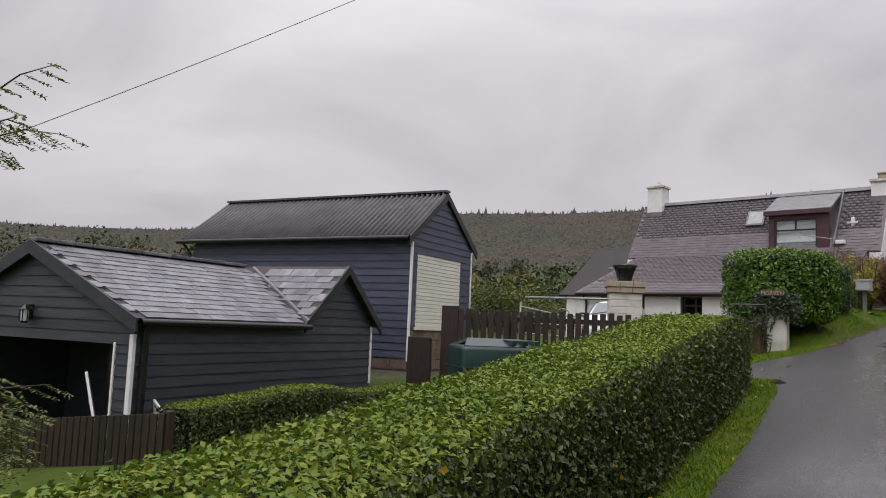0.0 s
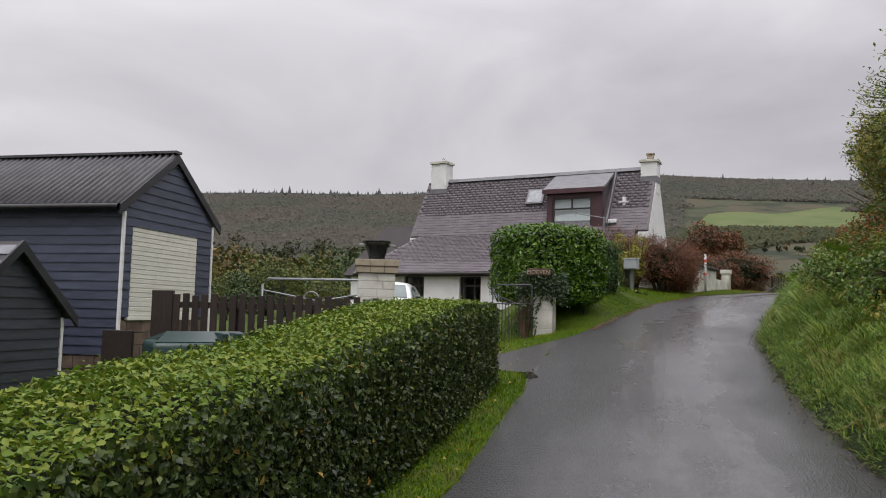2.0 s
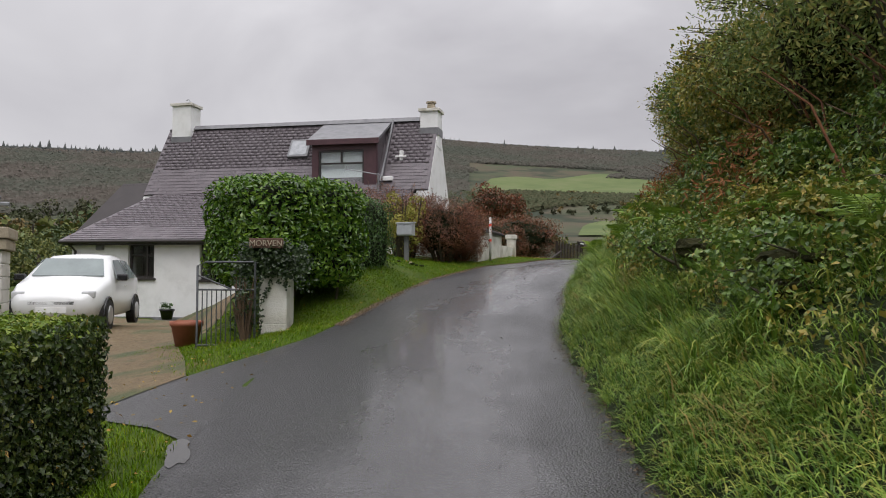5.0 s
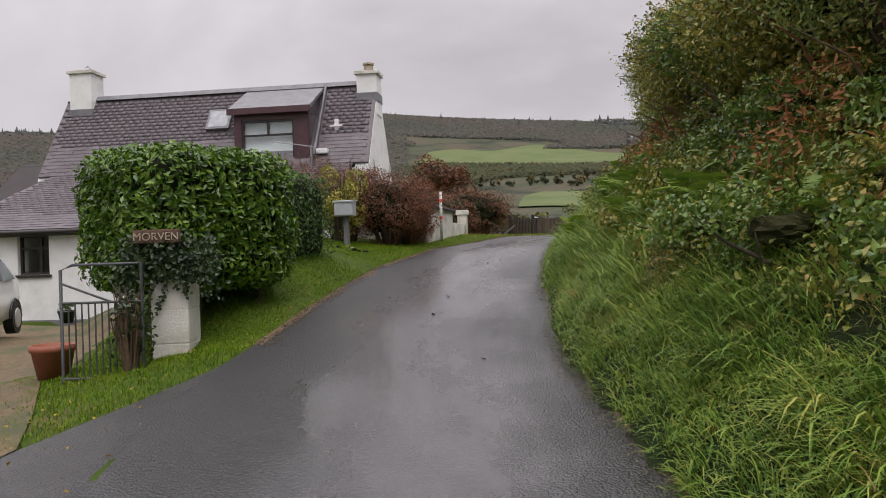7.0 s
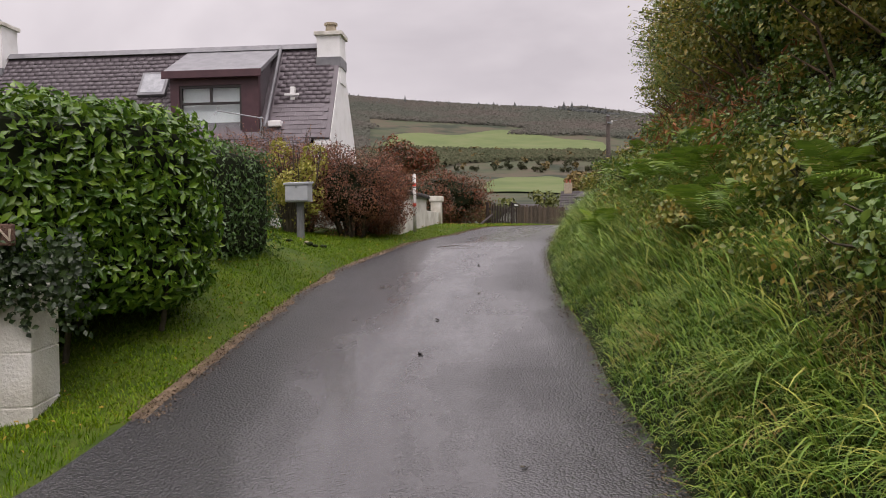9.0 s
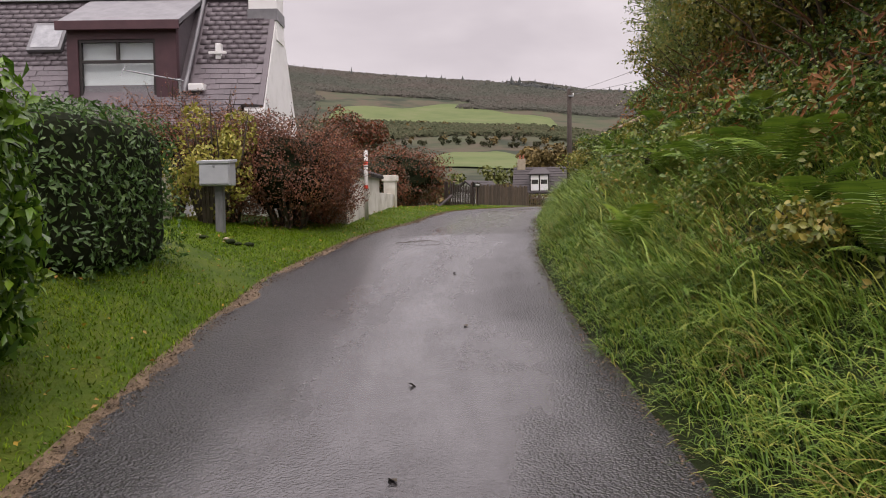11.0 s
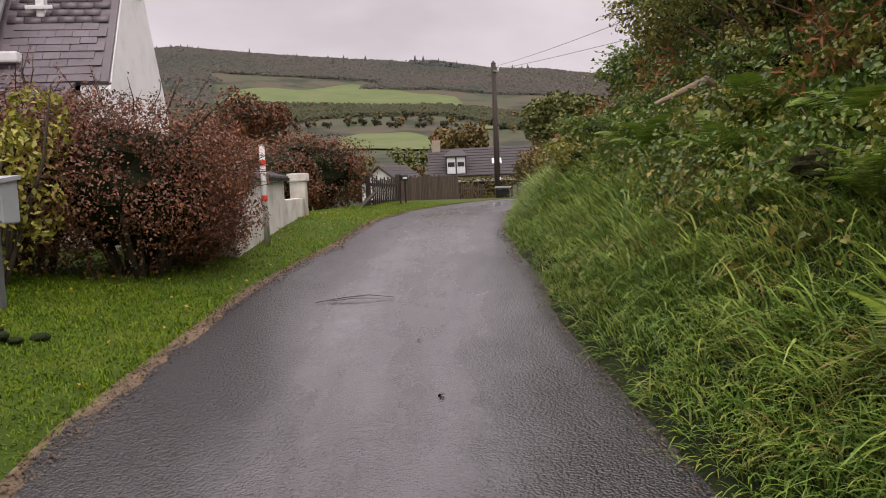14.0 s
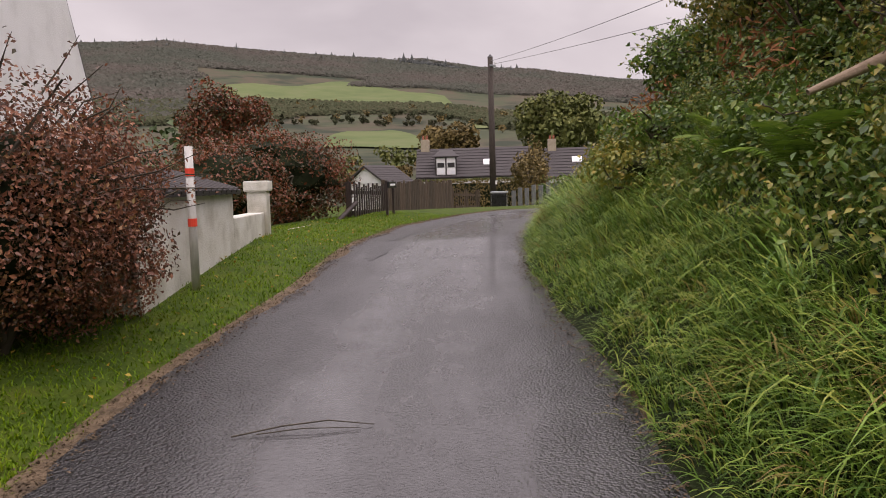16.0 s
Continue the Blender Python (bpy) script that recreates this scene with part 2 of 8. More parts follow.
# dark fill for bank bushes, their inner shade painted as colour
M_CORE_BANK = material("thicket_shade_fill", [(0.0168, 0.0204, 0.0084), (0.048, 0.0456, 0.0192)], 0.9, 9.0, spec=0.1, bump=0.8)
LEAF = dict(scale=1.2, spec=0.45, detail=3.0, trans=0.22)
# side leaves darkened and top leaves lightened: fall of daylight painted into both colours
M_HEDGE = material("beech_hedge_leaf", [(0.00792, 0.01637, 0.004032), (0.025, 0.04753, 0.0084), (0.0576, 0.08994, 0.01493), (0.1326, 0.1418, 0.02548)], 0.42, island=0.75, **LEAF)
M_HEDGE_LIT_TOP = material("lit_hedge_top_leaf", [(0.05, 0.105, 0.011), (0.1, 0.17, 0.016), (0.165, 0.225, 0.024), (0.25, 0.26, 0.034)], 0.45, island=0.7, scale=1.2, spec=0.25, detail=3.0, trans=0.22)
M_YELLOW = material("yellowed_leaf", [(0.4, 0.28, 0.03), (0.3, 0.16, 0.03)], 0.5, island=0.9, **LEAF)
M_LAUREL = material("laurel_leaf", [(0.02448, 0.06336, 0.007992), (0.05443, 0.1269, 0.01274), (0.1089, 0.2076, 0.01757), (0.1904, 0.2998, 0.02801)], 0.24, island=0.72, **LEAF)
M_LAUREL2 = material("privet_leaf", [(0.03168, 0.07378, 0.01872), (0.05816, 0.1264, 0.02635), (0.1057, 0.1791, 0.03751)], 0.42, island=0.7, **LEAF)
M_REDLEAF = material("russet_leaf", [(0.03024, 0.05219, 0.02065), (0.08369, 0.05014, 0.02832), (0.1837, 0.07195, 0.04273), (0.3205, 0.1268, 0.06346), (0.1951, 0.1996, 0.05718)], 0.45, island=0.62, **LEAF)
M_REDDARK = material("dark_cotoneaster_leaf", [(0.027, 0.03657, 0.01425), (0.0675, 0.05819, 0.01995), (0.1913, 0.04987, 0.0228), (0.27, 0.09975, 0.0285)], 0.42, island=0.6, **LEAF)
M_YSHRUB = material("yellow_green_leaf", [(0.144, 0.1794, 0.0264), (0.3168, 0.3036, 0.0462), (0.4032, 0.345, 0.0792)], 0.5, island=0.7, **LEAF)
M_BRAMBLE = material("bramble_leaf", [(0.02323, 0.04841, 0.00879), (0.06916, 0.1347, 0.01951), (0.1627, 0.2468, 0.04066), (0.3251, 0.2108, 0.04782)], 0.36, island=0.68, **LEAF)
M_GORSE = material("gorse_needles", [(0.0647, 0.1119, 0.03355), (0.1535, 0.2221, 0.0599), (0.3179, 0.3606, 0.09252), (0.5429, 0.3518, 0.1098)], 0.55, island=0.65, **LEAF)
M_IVY = material("hawthorn_leaf", [(0.04156, 0.06239, 0.01076), (0.1275, 0.1595, 0.02452), (0.2871, 0.2695, 0.04667), (0.478, 0.2774, 0.0752)], 0.42, island=0.7, **LEAF)
M_RUST = material("dead_bracken", [(0.126, 0.049, 0.0182), (0.252, 0.098, 0.0325), (0.35, 0.168, 0.0585)], 0.8, island=0.7, **LEAF)
M_FERN = material("fern_green", [(0.04469, 0.0946, 0.011), (0.1244, 0.2145, 0.02423), (0.2808, 0.3669, 0.04943)], 0.45, island=0.4, scale=1.0, spec=0.4, detail=3.0, trans=0.25)
M_BLADE = material("long_grass_blade", [(0.03544, 0.0831, 0.01147), (0.09673, 0.1961, 0.02234), (0.2244, 0.3437, 0.04952), (0.4933, 0.4389, 0.1026)], 0.5, island=0.72, **LEAF)
M_BLADE_DRY = material("dry_grass_blade", [(0.192, 0.144, 0.044), (0.36, 0.24, 0.077), (0.264, 0.252, 0.077)], 0.6, island=0.8, **LEAF)
M_IVY_DARK = material("dark_ivy_leaf", [(0.012, 0.026, 0.009), (0.026, 0.05, 0.014), (0.05, 0.08, 0.022)], 0.35, island=0.7, **LEAF)
M_LAWN = material("lawn_blade", [(0.04629, 0.104, 0.002457), (0.0866, 0.1718, 0.003159), (0.1387, 0.2185, 0.005031), (0.1965, 0.2081, 0.008073)], 0.45, island=0.6, scale=0.8, spec=0.15, detail=3.0, trans=0.2)
M_ROWAN = material("rowan_leaf", [(0.052, 0.0975, 0.0216), (0.117, 0.156, 0.036), (0.208, 0.169, 0.042)], 0.5, island=0.7, **LEAF)
M_TREE_A = material("far_tree_green", [(0.0319, 0.0542, 0.0215), (0.0638, 0.0929, 0.0357), (0.1115, 0.1356, 0.05)], 0.7, island=0.5, scale=0.25, spec=0.3)
M_TREE_B = material("far_tree_autumn", [(0.07, 0.0614, 0.0281), (0.14, 0.1024, 0.0343), (0.21, 0.1502, 0.0468)], 0.7, island=0.5, scale=0.25, spec=0.3)
M_TREE_C = material("far_tree_olive", [(0.056, 0.0715, 0.0192), (0.105, 0.1235, 0.03), (0.168, 0.1625, 0.042)], 0.7, island=0.5, scale=0.25, spec=0.3)
# forest and spruce greyed and lightened: distance haze painted into the colour
M_FOREST = material("hazed_hill_forest", [(0.064, 0.071, 0.058), (0.08, 0.084, 0.067), (0.1, 0.086, 0.074), (0.084, 0.09, 0.07)], 0.9, island=0.12, scale=0.014, spec=0.15, detail=7.0)
M_SPRUCE = material("hazed_hill_spruce", [(0.06, 0.066, 0.064), (0.082, 0.088, 0.084)], 0.9, island=0.4, scale=0.02, spec=0.2)
M_FIELD = material("pasture", [(0.088, 0.118, 0.048), (0.112, 0.142, 0.056), (0.138, 0.152, 0.072)], 0.9, 0.06, spec=0.1, detail=8.0)
M_HILL = material("moor_and_scrub", [(0.046, 0.056, 0.034), (0.064, 0.074, 0.042), (0.088, 0.072, 0.05), (0.062, 0.08, 0.042)], 0.95, 0.03, spec=0.15, detail=12.0, bump=1.0, bump_scale=0.25, patch=((0.034, 0.042, 0.027), 0.045, 0.5, 0.12))
M_SCRUB = material("hillside_scrub_leaf", [(0.046, 0.056, 0.032), (0.07, 0.078, 0.044), (0.1, 0.084, 0.054)], 0.9, island=0.35, scale=0.03, spec=0.05)


def glass(name, tint=(0.9, 0.95, 0.95), rough=0.02):
    m = bpy.data.materials.new(name)
    m.use_nodes = True
    b = m.node_tree.nodes["Principled BSDF"]
    b.inputs["Base Color"].default_value = (*tint, 1)
    b.inputs["Roughness"].default_value = rough
    b.inputs["Transmission Weight"].default_value = 1.0
    b.inputs["IOR"].default_value = 1.45
    return m


M_GLASS = glass("window_glass")
# base colour lightened for misting and to paint in the reflected sky
M_CARGLASS = material("car_glass", [(0.16, 0.19, 0.19), (0.22, 0.26, 0.255)], 0.04, 2.0)


def wet_asphalt():
    """Tarmac with a film of rain: smooth along the wheel tracks, coarse and dark elsewhere."""
    m = bpy.data.materials.new("wet_tarmac")
    m.use_nodes = True
    nt = m.node_tree
    L = nt.links.new
    bsdf = nt.nodes["Principled BSDF"]
    geo = nt.nodes.new("ShaderNodeNewGeometry")
    along = nt.nodes.new("ShaderNodeMapping")
    along.inputs["Scale"].default_value = (3.6, 13.0, 1.0)
    uv = nt.nodes.new("ShaderNodeUVMap")
    uv.uv_map = "lane"
    L(uv.outputs[0], along.inputs["Vector"])

    def noise_at(src, scale, detail, rough=0.6):
        n = nt.nodes.new("ShaderNodeTexNoise")
        n.inputs["Scale"].default_value = scale
        n.inputs["Detail"].default_value = detail
        n.inputs["Roughness"].default_value = rough
        L(src, n.inputs["Vector"])
        return n.outputs["Fac"]

    def span(src, a, b, c, d):
        r = nt.nodes.new("ShaderNodeMapRange")
        for k, v in (("From Min", a), ("From Max", b), ("To Min", c), ("To Max", d)):
            r.inputs[k].default_value = v
        L(src, r.inputs["Value"])
        return r.outputs[0]

    sep = nt.nodes.new("ShaderNodeSeparateXYZ")
    L(uv.outputs[0], sep.inputs[0])

    def maths(op, a, b):
        q = nt.nodes.new("ShaderNodeMath")
        q.operation = op
        for k, v in enumerate((a, b)):
            if isinstance(v, float):
                q.inputs[k].default_value = v
            else:
                L(v, q.inputs[k])
        return q.outputs[0]

    # worn smooth down the middle, open and stony towards both edges
    bend = maths("ADD", sep.outputs["X"], span(noise_at(geo.outputs["Position"], 0.5, 3.0), 0.3, 0.7, -0.12, 0.12))
    worn = maths("MULTIPLY", span(bend, 0.12, 0.42, 0.0, 1.0), span(bend, 0.66, 0.92, 1.0, 0.0))
    streak = span(noise_at(along.outputs[0], 1.7, 6.0, 0.65), 0.36, 0.62, -0.34, 0.16)
    blot = span(noise_at(geo.outputs["Position"], 2.2, 5.0, 0.7), 0.36, 0.62, -0.16, 0.1)
    film = span(maths("ADD", maths("ADD", worn, streak), blot), -0.15, 1.3, 0.0, 1.0)
    grain = noise_at(geo.outputs["Position"], 75.0, 3.0, 0.7)
    ramp = nt.nodes.new("ShaderNodeValToRGB")
    ramp.color_ramp.elements[0].position, ramp.color_ramp.elements[0].color = 0.34, (0.012, 0.0117, 0.0122, 1)
    ramp.color_ramp.elements[1].position, ramp.color_ramp.elements[1].color = 0.72, (0.066, 0.063, 0.065, 1)
    L(grain, ramp.inputs["Fac"])
    stony = nt.nodes.new("ShaderNodeMix")
    stony.data_type = "RGBA"
    stony.blend_type = "MULTIPLY"
    stony.inputs[7].default_value = (0.5, 0.5, 0.5, 1)
    L(span(film, 0.0, 1.0, 1.0, 0.0), stony.inputs["Factor"])
    L(ramp.outputs["Color"], stony.inputs[6])
    L(stony.outputs[2], bsdf.inputs["Base Color"])
    L(span(film, 0.0, 1.0, 0.36, 0.22), bsdf.inputs["Roughness"])
    bsdf.inputs["Specular IOR Level"].default_value = 0.7
    bsdf.inputs["Coat Roughness"].default_value = 0.1
    L(span(film, 0.0, 1.0, 0.05, 0.62), bsdf.inputs["Coat Weight"])
    stones = nt.nodes.new("ShaderNodeTexVoronoi")
    stones.inputs["Scale"].default_value = 62.0
    L(geo.outputs["Position"], stones.inputs["Vector"])
    height = maths("ADD", maths("MULTIPLY", stones.outputs["Distance"], -0.8), noise_at(geo.outputs["Position"], 34.0, 3.0))
    bump = nt.nodes.new("ShaderNodeBump")
    bump.inputs["Distance"].default_value = 0.014
    L(span(film, 0.0, 1.0, 0.9, 0.2), bump.inputs["Strength"])
    L(height, bump.inputs["Height"])
    L(bump.outputs[0], bsdf.inputs["Normal"])
    return m


M_ASPHALT = wet_asphalt()


# ---- mesh helpers ----
def fast_mesh(name, V, F):
    """A mesh from an array of vertices and an array of equal-sided faces."""
    V, F = np.asarray(V, np.float32), np.asarray(F, np.int32)
    me = bpy.data.meshes.new(name)
    n, k = F.shape
    me.vertices.add(len(V))
    me.vertices.foreach_set("co", V.ravel())
    me.loops.add(n * k)
    me.loops.foreach_set("vertex_index", F.ravel())
    me.polygons.add(n)
    me.polygons.foreach_set("loop_start", np.arange(0, n * k, k, dtype=np.int32))
    me.update(calc_edges=True)
    return me


def mesh_ob(name, me, mat, parent=None, label="", category="", group="", kind="", m=None):
    if mat and not me.materials:
        me.materials.append(mat)
    ob = new(name, me)
    if parent:
        ob.parent = parent
    if m is not None:
        ob.matrix_basis = m
    return tagged(ob, label, category, group, kind)


def part(name, bm, mat, parent=None, label="", m=None, smooth=False, **tags):
    """Links a bmesh as one mesh object under a thing or a part."""
    me = bpy.data.meshes.new(name)
    bmesh.ops.recalc_face_normals(bm, faces=bm.faces[:])
    bm.to_mesh(me)
    bm.free()
    if smooth:
        me.polygons.foreach_set("use_smooth", [True] * len(me.polygons))
    return mesh_ob(name, me, mat, parent, label, m=m, **tags)


def thing(name, label, category, m=None, group="", kind=""):
    ob = new(name)
    ob.empty_display_size = 0.2
    if m is not None:
        ob.matrix_basis = m
    return tagged(ob, label, category, group, kind)


def box(x0, x1, y0, y1, z0, z1, bevel=0.0, bm=None):
    own = bm is None
    bm = bm or bmesh.new()
    r = bmesh.ops.create_cube(bm, size=1.0, matrix=Matrix.Translation(((x0 + x1) / 2, (y0 + y1) / 2, (z0 + z1) / 2)) @ Matrix.Diagonal((x1 - x0, y1 - y0, z1 - z0, 1)))
    if bevel and own:
        bmesh.ops.bevel(bm, geom=bm.edges[:], offset=bevel, segments=2, affect="EDGES", profile=0.6)
    return bm


def cyl(r0, r1, h, seg=16, m=None, bm=None):
    bm = bm or bmesh.new()
    bmesh.ops.create_cone(bm, cap_ends=True, segments=seg, radius1=r0, radius2=r1, depth=h, matrix=(m or Matrix()) @ Matrix.Translation((0, 0, h / 2)))
    return bm


def prism(profile, y0, y1, bm=None):
    """A profile of (x, z) points swept from y0 to y1."""
    bm = bm or bmesh.new()
    A = [bm.verts.new((x, y0, z)) for x, z in profile]
    B = [bm.verts.new((x, y1, z)) for x, z in profile]
    bm.faces.new(A)
    bm.faces.new(B[::-1])
    for i in range(len(A)):
        j = (i + 1) % len(A)
        bm.faces.new((A[i], B[i], B[j], A[j]))
    return bm


def slab(corners, t, bm=None):
    """A plate over four or more corners, t thick downward along its normal."""
    bm = bm or bmesh.new()
    c = [Vector(p) for p in corners]
    n = (c[1] - c[0]).cross(c[2] - c[0]).normalized()
    if n.z < 0:
        n = -n
    A = [bm.verts.new(p) for p in c]
    B = [bm.verts.new(p - n * t) for p in c]
    bm.faces.new(A)
    bm.faces.new(B[::-1])
    for i in range(len(A)):
        j = (i + 1) % len(A)
        bm.faces.new((A[i], B[i], B[j], A[j]))
    return bm


def tube_verts(points, radii, seg=6):
    P = np.array(points, float)
    V, F = [], []
    for i, p in enumerate(P):
        d = P[min(i + 1, len(P) - 1)] - P[max(i - 1, 0)]
        d /= np.linalg.norm(d) + 1e-9
        s = np.cross(d, (0, 0, 1) if abs(d[2]) < 0.9 else (1, 0, 0))
        s /= np.linalg.norm(s)
        q = np.cross(d, s)
        for k in range(seg):
            a = 2 * math.pi * k / seg
            V.append(p + radii[i] * (s * math.cos(a) + q * math.sin(a)))
    for i in range(len(P) - 1):
        for k in range(seg):
            j = (k + 1) % seg
            F.append((i * seg + k, i * seg + j, (i + 1) * seg + j, (i + 1) * seg + k))
    return V, F


def tubes(name, lines, mat, parent=None, label="", seg=6, **tags):
    """Several tapered tubes in one mesh; each line is (points, radii)."""
    V, F = [], []
    for pts, rad in lines:
        v, f = tube_verts(pts, rad, seg)
        F += [tuple(i + len(V) for i in q) for q in f]
        V += v
    me = fast_mesh(name, V, F)
    me.polygons.foreach_set("use_smooth", [True] * len(me.polygons))
    return mesh_ob(name, me, mat, parent, label, **tags)


RNG = np.random.default_rng(7)


def unit(a):
    return a / (np.linalg.norm(a, axis=1, keepdims=True) + 1e-9)


def leaf_mesh(name, P, N, size, aspect=0.5, wild=0.6, droop=0.0, fold=0.18, rng=RNG):
    """Folded leaves, one an island: at points P, facing about N."""
    n = len(P)
    N = unit(N + wild * rng.normal(size=(n, 3)))
    T = unit(np.cross(N, rng.normal(size=(n, 3))))
    T[:, 2] -= droop
    T = unit(T - N * np.sum(T * N, axis=1, keepdims=True))
    B = np.cross(N, T)
    s = (size * rng.uniform(0.6, 1.25, n))[:, None]
    w = s * aspect
    base = P - T * s * 0.5
    tip = P + T * s * 0.5 - N * s * 0.08
    l = P - T * s * 0.05 + B * w * 0.5 + N * w * fold
    r = P - T * s * 0.05 - B * w * 0.5 + N * w * fold
    V = np.stack([base, l, tip, r], axis=1).reshape(-1, 3)
    i = np.arange(n)[:, None] * 4
    F = np.concatenate([i + [0, 2, 1], i + [0, 3, 2]], axis=0)
    return fast_mesh(name, V, F)


def blade_mesh(name, P, height, width, lean=0.5, wind=(0, 0), rng=RNG, droop=0.45):
    """Grass blades that bend over, three faces each."""
    n = len(P)
    a = rng.uniform(0, 2 * math.pi, n)
    D = np.stack([np.cos(a), np.sin(a), np.zeros(n)], 1)
    S = np.stack([-np.sin(a), np.cos(a), np.zeros(n)], 1)
    h = (height * rng.uniform(0.5, 1.2, n))[:, None]
    w = (width * rng.uniform(0.7, 1.3, n))[:, None]
    le = rng.uniform(0.25, 1.0, n)[:, None] * lean
    off = D * le + np.array([wind[0], wind[1], 0])
    up = np.array([0, 0, 1.0])
    rows_ = []
    for t, k in ((0.0, 1.0), (0.38, 0.85), (0.72, 0.6), (1.0, 0.0)):
        c = P + up * h * (t - droop * np.minimum(le, 1.2) * t * t) + off * h * t ** 1.9
        rows_.append((c, k))
    V = np.stack([rows_[0][0] - S * w * 0.5, rows_[0][0] + S * w * 0.5, rows_[1][0] + S * w * 0.43, rows_[1][0] - S * w * 0.43, rows_[2][0] + S * w * 0.3, rows_[2][0] - S * w * 0.3, rows_[3][0]], 1).reshape(-1, 3)
    i = np.arange(n)[:, None] * 7
    F = np.concatenate([i + [0, 1, 2], i + [0, 2, 3], i + [3, 2, 4], i + [3, 4, 5], i + [5, 4, 6]], 0)
    return fast_mesh(name, V, F)


# ---- the lay of the land ----
LEFT_EDGE = np.array([(-12, -20), (-5.5, -8), (-2.6, -2.7), (0.15, 2.2), (2.0, 5.6), (3.3, 7.9), (4.6, 10.3), (5.1, 11.35), (6.5, 13.8), (7.66, 15.35), (8.6, 16.45), (9.6, 17.65), (10.8, 19.0), (12.4, 20.65), (14.75, 22.45), (17.4, 24.25), (19.45, 25.8), (22.6, 27.75), (25.7, 28.9), (29.5, 29.5), (34, 29.2), (40, 27.5)])
RIGHT_EDGE = np.array([(-9, -21.5), (-2.6, -9.5), (0.3, -4.2), (2.9, 0.9), (4.6, 4.4), (6.0, 7.2), (7.3, 9.4), (8.35, 11.0), (9.5, 12.75), (10.55, 14.2), (11.62, 15.31), (12.66, 16.6), (14.0, 18.0), (15.6, 19.64), (17.28, 21.05), (19.3, 22.85), (21.7, 24.5), (24.3, 26.0), (26.4, 26.85), (29.5, 27.2), (34, 26.6), (40, 24.9)])
ROAD_U = [-60, -30, -10, 0, 8, 13, 18, 23, 27, 33, 40, 50, 80]
ROAD_Z = [-4.6, -2.3, -0.85, -0.1, 0.45, 0.82, 1.3, 1.8, 2.18, 2.5, 2.6, 2.3, 1.0]
SKY_AZ = [-180, -90, -45, -29, -20, -8, 2, 9, 15, 22, 28, 31, 36, 40, 45, 49, 53, 57, 63, 80, 130, 180]
SKY_EL = [4, 4.5, 5.2, 5.5, 6.0, 7.9, 8.6, 8.8, 9.1, 9.75, 10.1, 10.3, 9.9, 9.6, 9.25, 9.1, 8.4, 8.1, 7.1, 5.5, 4, 4]


def road_z(x, y):
    return np.interp(x * 0.62 + y * 0.785, ROAD_U, ROAD_Z)


def edge_distance(x, y, edge, side):
    """Signed distance from a road edge (positive outside the road) and the u of the nearest place on it."""
    best = np.full(x.shape, 1e9)
    sgn = np.zeros(x.shape)
    uu = np.zeros(x.shape)
    for (ax, ay), (bx, by) in zip(edge[:-1], edge[1:]):
        dx, dy = bx - ax, by - ay
        L2 = dx * dx + dy * dy
        k = np.clip(((x - ax) * dx + (y - ay) * dy) / L2, 0, 1)
        px, py = ax + k * dx, ay + k * dy
        d = np.hypot(x - px, y - py)
        s = np.sign(dx * (y - ay) - dy * (x - ax)) * side
        m = d < best
        best = np.where(m, d, best)
        sgn = np.where(m, s, sgn)
        uu = np.where(m, px * 0.62 + py * 0.785, uu)
    return best * np.where(sgn == 0, 1, sgn), uu


def smooth(a, b, x):
    t = np.clip((x - a) / (b - a), 0, 1)
    return t * t * (3 - 2 * t)


